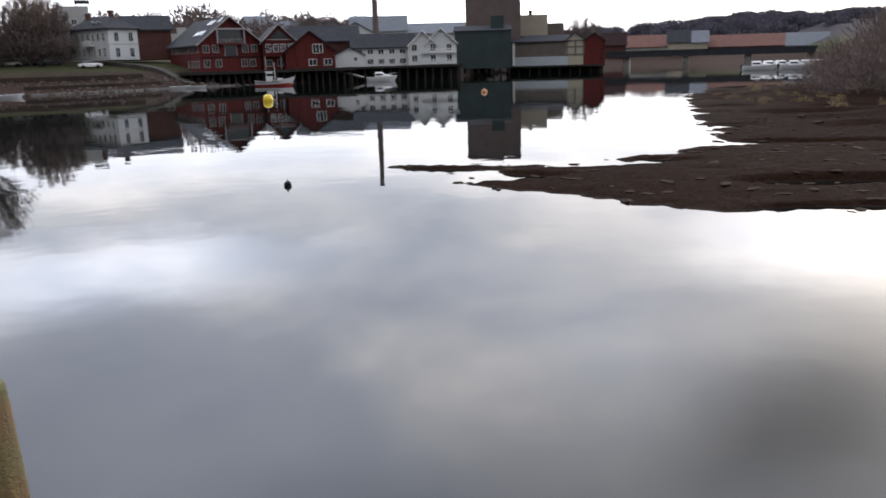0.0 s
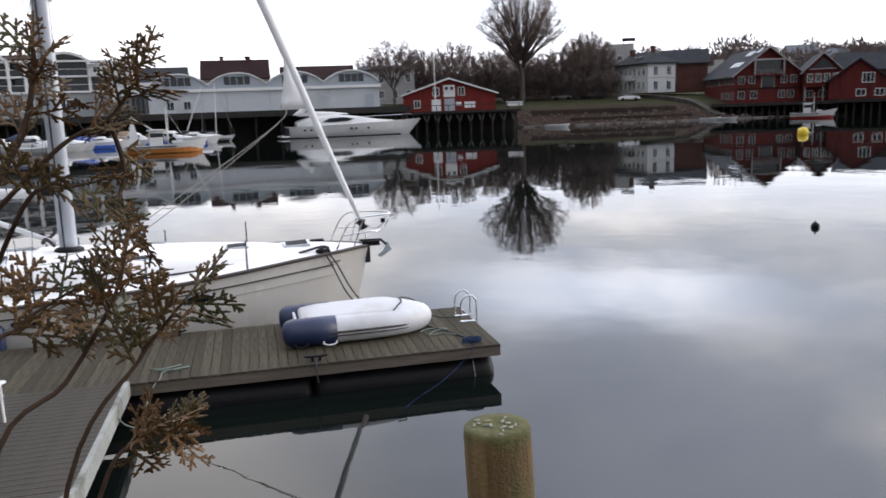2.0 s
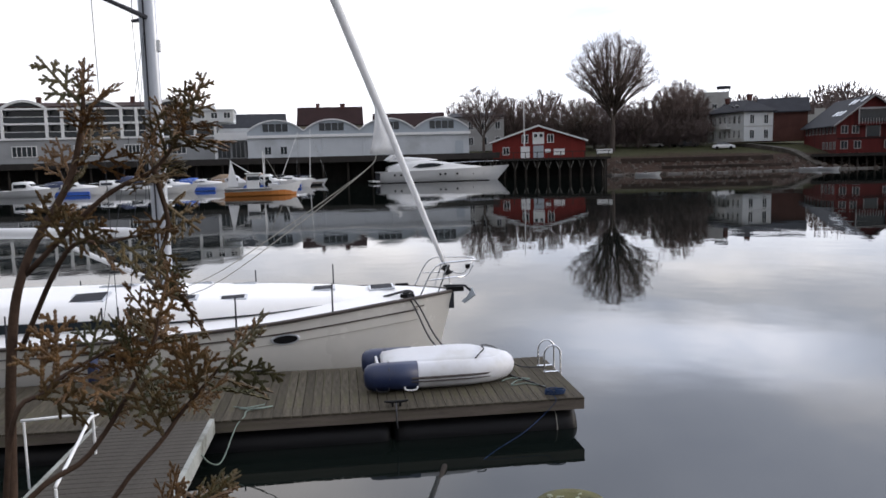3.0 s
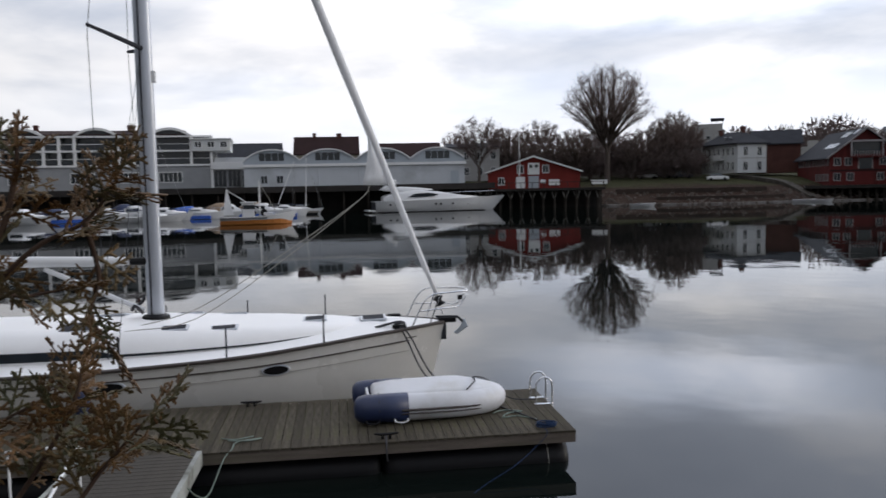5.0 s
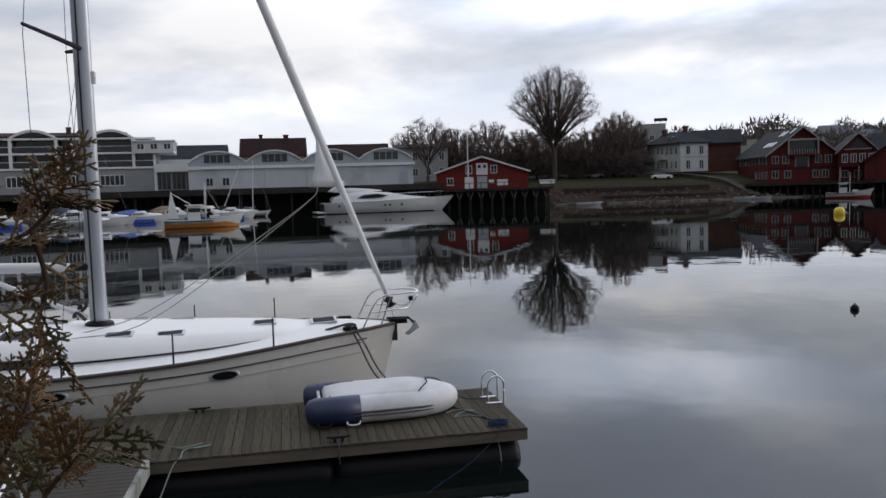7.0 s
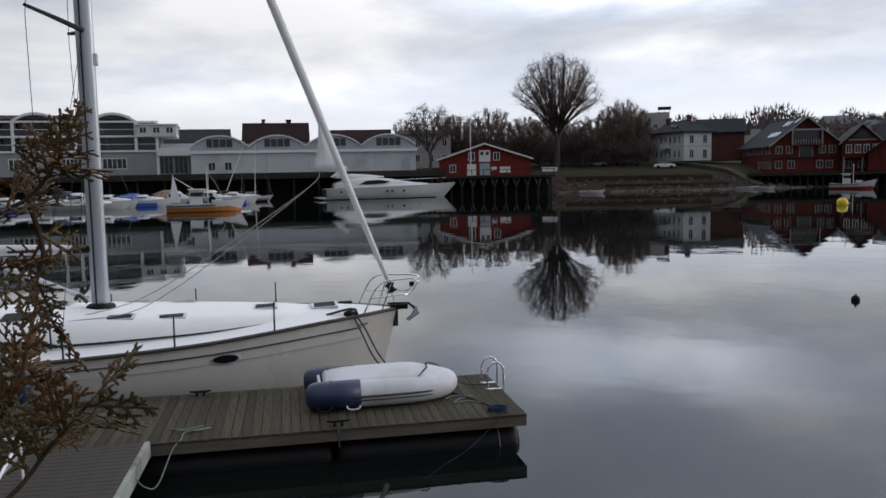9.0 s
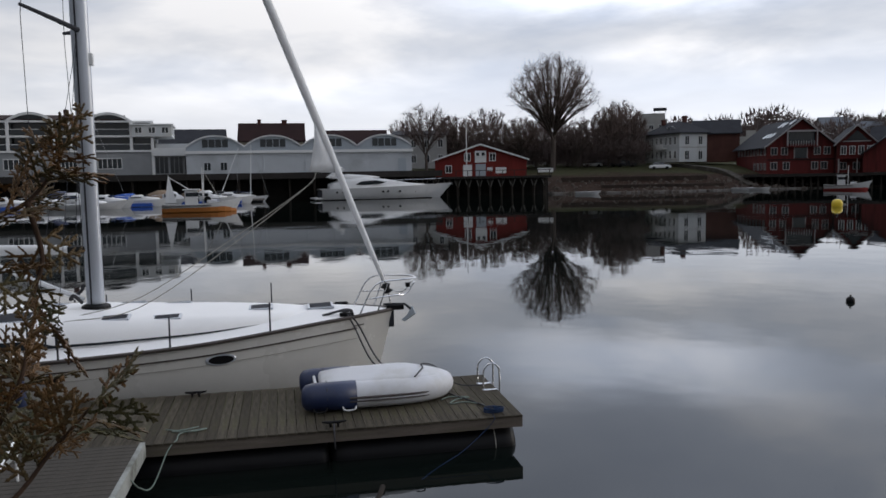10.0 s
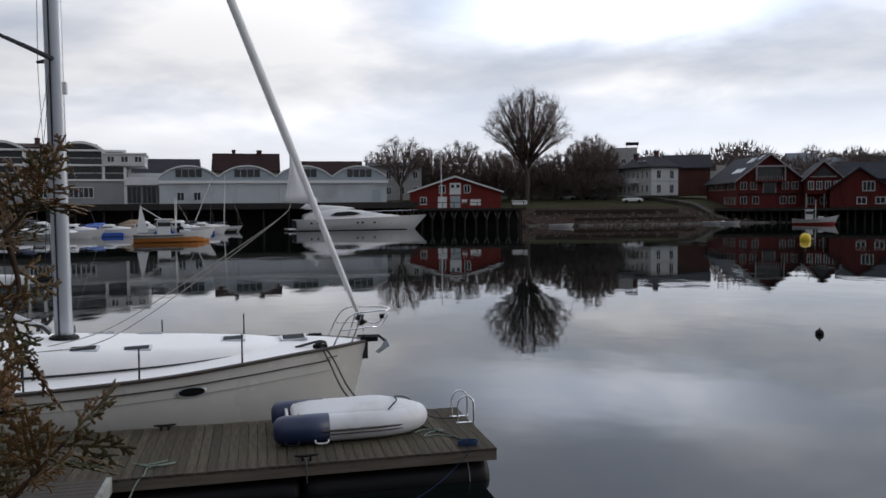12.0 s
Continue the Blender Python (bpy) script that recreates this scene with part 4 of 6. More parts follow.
part("roof", box(-6.4, 2.5, 0.5, 11, 18.404, 19.3), M["tower"], ob)
part("parapet", box(-6.95, 6.95, -0.12, 12.1, 17.6, 17.9), M["slate"], ob)
ob = thing("brick_storehouse", spot(-0.2, 213, 3, 0), "weathered brick storehouse with a chimney", "warehouse")
part("wall", box(-4.4, 3.4, 0, 10, -1, 11.4), M["cream_wall"], ob)
part("wing", box(3.404, 7.5, 1, 10, -1, 9.2), M["brown_wall"], ob)
chimney(ob, -1, 3, 11.4, 12.6, 0.9)
ob = house("storehouse", spot(-0.6, 203, 1.7, -1), 13.6, 10, 5.8, 1.4, "x", "brown_wall", "slate", "brown timber storehouse along the quay", "warehouse")
part("plinth", box(-6.8, 6.8, -0.1, -0.004, 0, 2.2), M["grey_gable"], ob)
part("downpipe", box(-6.75, -6.2, -0.3, -0.11, 0.2, 5.6), M["white_trim"], ob)
ob = house("storehouse", spot(-3.0, 203, 1.7, -2), 4.4, 10, 6.0, 1.5, "y", "cream_wall", "slate", "narrow cream gabled storehouse with brown timbering", "warehouse", 0.3)
for x in (-2.1, -0.1, 1.9):
    part("timber", box(x, x + 0.35, -0.1, -0.004, 2.2, 6.0), M["brown_wall"], ob)
for z in (2.4, 4.2, 5.7):
    part("timber", box(-2.2, 2.2, -0.12, -0.104, z, z + 0.3), M["brown_wall"], ob)
house("storehouse", spot(-4.3, 203, 1.7, -3), 5.2, 10, 5.6, 1.8, "y", "red_wall", "slate", "dark red gabled storehouse at the bridge end", "warehouse", 0.3)
quay("quay_6", spot(-1.6, 199, 0, -1.5), 24, 12, 1.75, 10, "concrete quay edge on pale piles below the storehouses", skirt=0.4)

# bridge and the far bank
ob = thing("road_bridge", Matrix(), "long dark low girder bridge over the river", "bridge")
a, b = Vector((20.5, 252, 0)), Vector((100, 236, 0))
way, length = (b - a).normalized(), (b - a).length
frame_m = Matrix.Translation(a) @ Matrix.Rotation(math.atan2(way.y, way.x), 4, "Z")
ob.matrix_basis = frame_m
part("girder", box(0, length, 0, 0.6, 3.0, 4.4), M["slate"], ob)
part("roadway", box(0, length, 0.604, 7, 3.6, 4.1), M["concrete"], ob)
part("parapet", box(0, length, -0.1, -0.004, 4.3, 4.9), M["slate"], ob)
for k in range(5):
    x = 8 + k * (length - 12) / 4
    part("pier", box(x - 0.9, x + 0.9, 0.6, 6, -2, 3.0), M["concrete"], ob)
for az, d, w, wall, roof, hh in ((-7.4, 330, 26, "pale_wall", "pink_tile", 4.2), (-9.9, 322, 8, "cream_wall", "slate", 5.5), (-11.0, 340, 9, "cream_wall", "grey_roof", 5.5), (-14.4, 345, 32, "brick", "pink_tile", 3.6), (-5.6, 310, 9, "brick", "red_tile", 5.0), (-17.8, 330, 14, "pale_wall", "grey_roof", 3.2)):
    house("riverside_house", spot(az, d, 2.6, az), w, 10, hh, 4.2, "x", wall, roof, "house with a pitched roof on the far river bank", "house", group="houses across the bridge")

# ---- floating jetty ----
JETTY = Matrix.Translation((-6.87, 8.52, 0)) @ Matrix.Rotation(math.atan2(0.833, 0.553), 4, "Z")


def on_jetty(x, y, z=0.0, rx=0, ry=0, rz=0):
    """A pose in the jetty's own frame: x along it (0 at its outer end), y across it, away from the bank."""
    return JETTY @ pose(x, y, z, rx, ry, rz)


jetty = thing("floating_jetty", JETTY, "weathered grey plank jetty on black floats", "jetty")
for y in (0.05, 2.25):
    part("fascia", box(-15, 0, y - 0.05, y, 0.285, 0.424, bevel=0.006), M["fascia"], jetty)
part("fascia", box(-0.046, -0.002, 0.053, 2.197, 0.285, 0.424, bevel=0.006), M["fascia"], jetty)
for y in (0.35, 1.1, 1.9):
    part("joist", box(-15, -0.06, y, y + 0.08, 0.30, 0.418), M["fascia"], jetty)
for y in (0.36, 1.9):
    x0 = -0.05
    for x1 in (-2.62, -5.2, -7.8, -10.4, -13.0):
        ring = [(x0, 0.16), (x0 - 0.02, 0.26), (x0 - 0.09, 0.315), (x0 - 0.2, 0.32), (x1 + 0.22, 0.32), (x1 + 0.1, 0.315), (x1 + 0.04, 0.26), (x1 + 0.02, 0.16)]
        part("float", tube([(x, y, -0.03) for x, _ in ring], [r * 0.97 for _, r in ring], 20), M["black"], jetty, "black plastic float tube", True)
        x0 = x1
part("float_seam", tube([(-0.36, 0.36, -0.03), (-0.37, 0.36, -0.03)], 0.315, 20), M["rope_grey"], jetty)

# gangway from the bank to the jetty
M["ramp_edge"] = mat("scuffed_pale_beam", (0.30, 0.31, 0.29), 0.8, var=0.3, scale=3, fine=30, dirt=(0.12, 0.12, 0.10))
gang = thing("gangway", JETTY, "worn grey gangway with white pipe rails", "gangway")
for a, b in (((-6.35, -0.08), (-6.30, -9.2)), ((-4.94, -0.08), (-4.88, -9.2))):
    bm = bmesh.new()
    ys = [-0.08, -3.2, -8.2, -9.2]
    zs = [0.48, 0.55, 2.05, 2.1]
    rows = [[bm.verts.new((x, y, z + dz)) for x, dz in ((a[0], -0.16), (b[0], -0.16), (b[0], 0.03), (a[0], 0.03))] for y, z in zip(ys, zs)]
    for p, q in zip(rows, rows[1:]):
        for i in range(4):
            bm.faces.new((p[i], p[(i + 1) % 4], q[(i + 1) % 4], q[i]))
    bm.faces.new(rows[0][::-1])
    bm.faces.new(rows[-1])
    bmesh.ops.recalc_face_normals(bm, faces=bm.faces)
    part("side_beam", bm, M["ramp_edge"], gang, "pale scuffed side beam")
rail = [(-6.75, -1.2, 0.98), (-6.02, -1.1, 0.98), (-6.0, -1.3, 0.98), (-5.85, -2.3, 0.985), (-5.72, -3.2, 0.99)]
part("handrail", tube(smooth_path(rail, 5), 0.017, 8), M["white_trim"], gang, "white pipe handrail", True)
for p in ((-6.02, -1.12), (-5.72, -3.2), (-6.72, -1.2)):
    part("rail_post", tube([(p[0], p[1], 0.2), (p[0], p[1], 0.97)], 0.015, 8), M["white_trim"], gang)

# ---- inflatable dinghy, upside down on the jetty ----
dinghy = thing("inflatable_dinghy", on_jetty(-2.82, 0.74, 0.455, 0, 0, 0.5), "upturned light grey inflatable dinghy with navy stern cones", "dinghy")
SIDE = [(0.55, 0.0), (0.9, 0.0), (1.2, 0.01), (1.45, 0.05), (1.68, 0.13), (1.85, 0.25), (1.93, 0.36), (1.955, 0.43)]


def tube_z(x):
    """Height of the air tube's middle: the bow dips a little."""
    return 0.205 - 0.03 * max(0.0, x - 1.2)


ring = [(x, y + 0.12) for x, y in SIDE] + [(x, 0.98 - y) for x, y in SIDE[::-1][1:]]
pts = smooth_path([(x, y, tube_z(x)) for x, y in ring], 5)
part("tube", tube(pts, [0.195 - 0.02 * max(0.0, p[0] - 1.3) for p in pts], 20), M["pvc"], dinghy, "light grey air tube", True)
for y in (0.12, 0.98):
    cone = [(-0.13, 0.06), (-0.12, 0.12), (-0.07, 0.175), (0.02, 0.2), (0.3, 0.203), (0.63, 0.203), (0.632, 0.15)]
    part("stern_cone", tube([(x, y, 0.205) for x, _ in cone], [q for _, q in cone], 20), M["navy"], dinghy, "navy stern cone", True)
# taut bottom skin that rises to a shallow keel
skin = []
for x, half, side_z, keel in ((0.14, 0.44, 0.33, 0.36), (0.18, 0.48, 0.365, 0.42), (0.45, 0.505, 0.382, 0.475), (1.0, 0.505, 0.382, 0.51), (1.3, 0.50, 0.38, 0.515), (1.45, 0.46, 0.38, 0.505), (1.68, 0.37, 0.372, 0.455), (1.86, 0.26, 0.355, 0.405), (1.99, 0.14, 0.33, 0.36), (2.04, 0.06, 0.30, 0.315)):
    ts = [-1, -0.9, -0.7, -0.45, -0.2, -0.07, 0, 0.07, 0.2, 0.45, 0.7, 0.9, 1]
    skin.append((x, [(0.55 + half * t, side_z + (keel - side_z) * (1 - abs(t) ** 1.12) - (0.05 if abs(t) == 1 else 0)) for t in ts]))
part("bottom", loft(skin), M["pvc"], dinghy, "pale taut upturned bottom", True)
for s, y in ((-1, 0.12), (1, 0.98)):
    for drop, rr in ((0.0, 0.019), (-0.05, 0.012)):
        strip = [(x - 0.02, (q + 0.12 - 0.194 if s < 0 else 0.98 - q + 0.194), tube_z(x) + drop) for x, q in SIDE[:6]]
        part("rubbing_strake", tube(smooth_path(strip, 4), rr, 6), M["dark_strip"], dinghy, "dark rubbing strake")
    part("strap", tube([(0.22, y - 0.12 * s, 0.395), (0.22, y, 0.413), (0.22, y + 0.15 * s, 0.345), (0.22, y + 0.205 * s, 0.2)], 0.007, 5), M["rope_dark"], dinghy)
for x in (0.12, 0.52):
    grip = smooth_path([(x - 0.09, -0.07, 0.09), (x - 0.08, -0.10, 0.06), (x, -0.105, 0.045), (x + 0.08, -0.10, 0.06), (x + 0.09, -0.07, 0.09)], 3)
    part("handle", tube(grip, 0.012, 6), M["white_trim"] if x > 0.3 else M["black"], dinghy)
part("transom", box(0.06, 0.10, 0.28, 0.82, 0.05, 0.34, bevel=0.01), M["pvc"], dinghy)
part("painter", tube(smooth_path([(1.48, 0.12, 0.40), (1.56, 0.22, 0.44), (1.64, 0.34, 0.47), (1.66, 0.55, 0.475), (1.9, 0.72, 0.38), (2.25, 0.82, 0.06), (2.65, 0.72, 0.03)], 6), 0.011, 6), M["rope_dark"], dinghy)

# swim ladder
ladder = thing("swim_ladder", on_jetty(-0.02, 1.2, 0), "stainless swim ladder hooked over the jetty end", "ladder")
for y in (0.12, 0.49):
    hoop = [(-0.19, y, 0.44), (-0.19, y, 0.72), (-0.165, y, 0.80), (-0.10, y, 0.855), (-0.02, y, 0.855), (0.04, y, 0.80), (0.06, y, 0.72), (0.06, y, 0.3), (0.06, y, -0.8)]
    part("hoop", tube(smooth_path(hoop, 4), 0.013, 8), M["steel"], ladder, "", True)
    part("foot", box(-0.21, 0.02, y - 0.03, y + 0.03, 0.452, 0.462), M["steel"], ladder)
for z in (-0.6, -0.3, 0.0, 0.28):
    part("rung", tube([(0.06, 0.12, z), (0.06, 0.49, z)], 0.014, 6), M["steel"], ladder)


def rope(name, points, r, material, label, n=8):
    return tagged(mesh_ob(name, tube(smooth_path([JETTY @ Vector(p) for p in points], n), r, 6), M[material], True), label, "rope")


rng = random.Random(4)
coil = []
for k in range(46):
    a, rr = k * 0.75, 0.06 + 0.05 * math.sin(k * 0.37)
    coil.append((-0.33 + rr * 1.5 * math.cos(a), 0.2 + rr * math.sin(a), 0.468 + 0.0012 * k + rng.uniform(0, 0.006)))
rope("rope_coil", coil, 0.009, "rope_blue", "blue rope coiled on the jetty corner", 3)
rope("mooring_rope", [(-0.4, 0.12, 0.47), (-0.42, -0.07, 0.44), (-0.56, -0.09, 0.3), (-0.95, -0.42, 0.16), (-1.54, -0.81, 0.0), (-2.44, -1.51, -0.4)], 0.0045, "rope_blue", "blue rope led from the jetty edge into the water")
rope("mooring_rope", [(-0.35, 0.25, 0.48), (-0.5, 0.7, 0.47), (-0.75, 1.2, 0.47), (-0.95, 1.75, 0.48), (-1.5, 2.15, 0.5)], 0.012, "rope_dark", "dark rope lying along the jetty end")
rope("loose_rope", [(-0.4, 0.55, 0.465), (-0.62, 0.75, 0.465), (-0.85, 0.72, 0.465), (-0.72, 0.92, 0.466), (-0.52, 0.98, 0.465), (-0.78, 1.06, 0.468), (-0.95, 0.95, 0.465)], 0.010, "rope_green", "thin green rope lying loose on the planks")
knot = [(-4.72, 0.5, 0.47), (-4.5, 0.38, 0.48), (-4.3, 0.46, 0.49), (-4.46, 0.34, 0.5), (-4.62, 0.36, 0.48), (-4.35, 0.28, 0.49), (-4.2, 0.42, 0.47), (-4.5, 0.28, 0.475)]
rope("mooring_rope", knot + [(-4.53, 0.05, 0.46), (-4.62, -0.08, 0.38), (-4.75, -0.5, 0.1), (-4.83, -0.85, 0.22), (-4.88, -1.1, 0.42)], 0.009, "rope_green", "pale green rope knotted to the jetty and the gangway")
for x, y in ((-4.5, 2.12), (-2.55, 0.13), (-1.45, 2.12)):
    cl = thing("cleat", on_jetty(x, y, 0.452), "dark mooring cleat bolted to the jetty", "cleat", "cleats on the jetty")
    part("horn", tube([(-0.16, 0, 0.07), (-0.08, 0, 0.06), (0.08, 0, 0.06), (0.16, 0, 0.07)], [0.012, 0.02, 0.02, 0.012], 8), M["black"], cl)
    for q in (-0.05, 0.05):
        part("foot", box(q - 0.015, q + 0.015, -0.03, 0.03, -0.004, 0.05), M["black"], cl)
for y0 in (-0.015,):
    rope("mooring_rope", [(-2.55, 0.15, 0.50), (-2.56, -0.03, 0.44), (-2.56, -0.06, 0.3), (-2.55, -0.02, 0.2)], 0.013, "rope_dark", "dark rope looped over the jetty edge")

# ---- sailing yacht beyond the jetty ----
yacht = thing("sailing_yacht", on_jetty(0, 4.25, 0), "white sailing yacht moored alongside the jetty", "sailing yacht")
HULL = [(-1.17, 0.015, 1.27), (-1.45, 0.26, 1.275), (-1.9, 0.60, 1.27), (-2.6, 1.00, 1.25), (-3.5, 1.36, 1.19), (-4.6, 1.63, 1.11), (-6.0, 1.80, 1.05), (-7.5, 1.88, 1.01), (-9.5, 1.86, 0.99), (-11.5, 1.72, 1.0), (-13.0, 1.45, 1.03)]


def hull_section(x, b, z, rake=0.0):
    """Keel to sheer on both sides; full below, a little flare at the bow."""
    pts = [(0.0, -0.55), (0.45, -0.45), (0.78, -0.12), (0.92, 0.25), (0.975, 0.62), (1.0, 1.0)]
    out = [(b * f, q * z if q > 0 else q) for f, q in pts]
    return [(y, q) for y, q in out[::-1]] + [(-y, q) for y, q in out[1:]]


bm = bmesh.new()
rows = []
for x, b, z in HULL:
    bow = max(0.0, 1 - (-1.17 - x) / 1.2)
    rows.append([bm.verts.new((x - bow * 0.34 * (1 - max(0.0, q) / z), y, q)) for y, q in hull_section(x, b, z)])
for p, q in zip(rows, rows[1:]):
    for i in range(len(p) - 1):
        bm.faces.new((p[i], p[i + 1], q[i + 1], q[i]))
bm.faces.new(rows[-1])
bmesh.ops.recalc_face_normals(bm, faces=bm.faces)
part("hull", bm, M["hull_cream"], yacht, "glossy off-white hull", True)


def sheer(x):
    return float(np.interp(-x, [-h[0] for h in HULL], [h[1] for h in HULL])), float(np.interp(-x, [-h[0] for h in HULL], [h[2] for h in HULL]))


deck = [(x, [(b * t * 0.985, z + 0.015 + 0.13 * (1 - t * t) * min(1, b)) for t in (1, 0.85, 0.6, 0.3, 0, -0.3, -0.6, -0.85, -1)]) for x, b, z in HULL]
part("deck", loft(deck, close=False), M["deck_white"], yacht, "white non-slip deck", True)
roof = []
for x, w, hgt in ((-2.7, 0.35, 0.09), (-3.3, 0.75, 0.15), (-4.2, 1.02, 0.255), (-5.4, 1.17, 0.37), (-6.4, 1.24, 0.46), (-8.0, 1.26, 0.52), (-9.6, 1.2, 0.55), (-9.9, 1.18, 0.55)):
    zb = sheer(x)[1] + 0.05
    roof.append((x, [(w * 1.05, zb), (w * 1.02, zb + hgt * 0.45), (w * 0.9, zb + hgt * 0.86), (w * 0.6, zb + hgt * 0.97), (0, zb + hgt * 1.05), (-w * 0.6, zb + hgt * 0.97), (-w * 0.9, zb + hgt * 0.86), (-w * 1.02, zb + hgt * 0.45), (-w * 1.05, zb)]))
part("coachroof", loft(roof), M["deck_white"], yacht, "low white coachroof", True)
for s in (-1, 1):
    line = smooth_path([(x, s * (sheer(x)[0] + 0.012), sheer(x)[1] + 0.01) for x, *_ in HULL], 4)
    part("toe_rail", tube(line, 0.034, 6), M["dark_strip"], yacht, "dark toe rail")
    # narrow dark windows and stripe along the coachroof
    top, low = [], []
    bm = bmesh.new()
    rows = []
    for k in range(19):
        x = -3.35 - 6.0 * k / 18
        w = float(np.interp(-x, [3.3, 4.2, 5.4, 6.4, 8.0, 9.6], [0.75, 1.02, 1.17, 1.24, 1.26, 1.2]))
        zb, hg = sheer(x)[1] + 0.05, float(np.interp(-x, [3.3, 4.2, 5.4, 6.4, 8.0, 9.6], [0.15, 0.255, 0.37, 0.46, 0.52, 0.55]))
        tall = 0.30 + 0.9 * (hg * 0.35) * min(1.0, k / 10)
        q0, q1 = zb + hg * 0.14, zb + hg * (0.22 if k < 11 else 0.42)
        rows.append([bm.verts.new((x, s * (w * 1.05 + 0.012), q0)), bm.verts.new((x, s * (w * 1.04 + 0.022), q1)), bm.verts.new((x, s * (w * 0.99), q1)), bm.verts.new((x, s * (w * 0.99), q0))])
    for p, q in zip(rows, rows[1:]):
        for i in range(4):
            bm.faces.new((p[i], p[(i + 1) % 4], q[(i + 1) % 4], q[i]))
    bmesh.ops.recalc_face_normals(bm, faces=bm.faces)
    part("window_strip", bm, M["dark_glass"], yacht, "dark cabin window strip")
    for dz, rr, m in ((0.84, 0.013, "dark_strip"), (0.70, 0.006, "rope_grey")):
        pts = []
        for x, b, z in HULL[2:-1]:
            pts.append((x, s * (b * np.interp(dz, [0.62, 1.0], [0.975, 1.0]) + 0.002), z * dz))
        part("hull_stripe", tube(smooth_path([Vector(p) for p in pts], 4), rr, 5), M[m], yacht)
for x in (-4.16, -6.65, -9.0):
    for s in (-1, 1):
        b, z = sheer(x)
        y = s * (b * 0.984 + 0.004)
        yaw = -s * math.degrees(math.atan2(sheer(x - 0.3)[0] - sheer(x + 0.3)[0], 0.6))
        disc = tube([(0, 0, -0.02), (0, 0, 0.012), (0, 0, 0.02)], [1, 1, 0.94], 20)
        p = part("porthole_rim", disc, M["alu"], yacht, "oval metal porthole rim")
        p.matrix_basis = pose(x, y, z * 0.75, -94 * s, 0, yaw) @ Matrix.Diagonal((0.24, 0.092, 1, 1))
        disc = tube([(0, 0, -0.02), (0, 0, 0.024)], 1, 20)
        p = part("porthole", disc, M["black"], yacht, "black porthole pane")
        p.matrix_basis = pose(x, y, z * 0.75, -94 * s, 0, yaw) @ Matrix.Diagonal((0.20, 0.068, 1, 1))


def roof_z(x, y):
    w = float(np.interp(-x, [2.7, 3.3, 4.2, 5.4, 6.4, 8.0, 9.6], [0.35, 0.75, 1.02, 1.17, 1.24, 1.26, 1.2]))
    hg = float(np.interp(-x, [2.7, 3.3, 4.2, 5.4, 6.4, 8.0, 9.6], [0.09, 0.15, 0.255, 0.37, 0.46, 0.52, 0.55]))
    t = abs(y) / w
    if t > 1.05:
        b, z = sheer(x)
        return z + 0.015 + 0.13 * (1 - (y / b) ** 2) * min(1, b)
    return sheer(x)[1] + 0.05 + hg * float(np.interp(t, [0, 0.6, 0.9, 1.02], [1.05, 0.97, 0.86, 0.45]))


for x, y, w, d in ((-5.85, -0.82, 0.46, 0.26), (-5.05, -0.78, 0.46, 0.24), (-3.55, 0.0, 0.42, 0.46), (-2.5, -0.0, 0.46, 0.52), (-7.4, -0.7, 0.6, 0.5), (-7.2, 0.5, 0.6, 0.5), (-5.85, 0.82, 0.46, 0.26), (-5.05, 0.78, 0.46, 0.24)):
    z = roof_z(x, y)
    hm = pose(x, y, z + 0.005, -9 * (1 if y > 0.1 else -1 if y < -0.1 else 0), -2, 0)
    p = part("hatch_frame", box(-w / 2, w / 2, -d / 2, d / 2, -0.02, 0.014, bevel=0.006), M["alu"], yacht)
    p.matrix_basis = hm
    p = part("hatch", box(-w / 2 + 0.04, w / 2 - 0.04, -d / 2 + 0.035, d / 2 - 0.035, -0.01, 0.02), M["slate"], yacht)
    p.matrix_basis = hm
# mast, spreaders, rigging
part("mast", tube([(0, 0, 1.5), (-0.05, 0, 7.0), (-0.12, 0, 15.5)], [1, 1, 0.9], 16), M["alu"], yacht, "tall grey aluminium mast", True).matrix_basis = Matrix.Translation((-6.31, 0, 0)) @ Matrix.Diagonal((0.145, 0.095, 1, 1))
part("mast_groove", box(-0.012, 0.012, -0.108, -0.08, 1.6, 15), M["slate"], yacht).matrix_basis = pose(-6.36, 0, 0)
part("mast_collar", tube([(-6.31, 0, 1.50), (-6.31, 0, 1.60), (-6.31, 0, 1.63)], [0.26, 0.23, 0.17], 16), M["black"], yacht)
part("mast_lamp", box(-6.20, -6.13, -0.05, 0.05, 5.65, 5.85, bevel=0.01), M["white_trim"], yacht)
for s in (-1, 1):
    part("spreader", tube([(-6.33, s * 0.08, 6.22), (-6.55, s * 0.6, 6.29), (-6.86, s * 1.25, 6.38)], [0.045, 0.04, 0.028], 8), M["slate"], yacht)
    part("shroud", tube([(-6.75, s * 1.45, 1.2), (-6.86, s * 1.25, 6.24), (-6.45, s * 0.05, 13.5)], 0.006, 5), M["slate"], yacht)
    part("shroud", tube([(-6.6, s * 1.42, 1.2), (-6.36, s * 0.08, 6.0)], 0.005, 5), M["slate"], yacht)
    part("shroud", tube([(-7.0, s * 1.42, 1.2), (-6.37, s * 0.08, 6.0)], 0.005, 5), M["slate"], yacht)
    for x in (-6.75, -6.6, -7.0):
        part("turnbuckle", tube([(x, s * 1.44, 1.15), (x, s * 1.44, 1.5)], 0.016, 6), M["slate"], yacht)
part("boom", tube([(-6.62, 0, 2.57), (-6.9, 0, 2.575), (-8.3, 0, 2.61), (-10.9, 0, 2.67)], [0.05, 0.085, 0.095, 0.09], 12), M["gelcoat"], yacht, "pale covered boom", True)
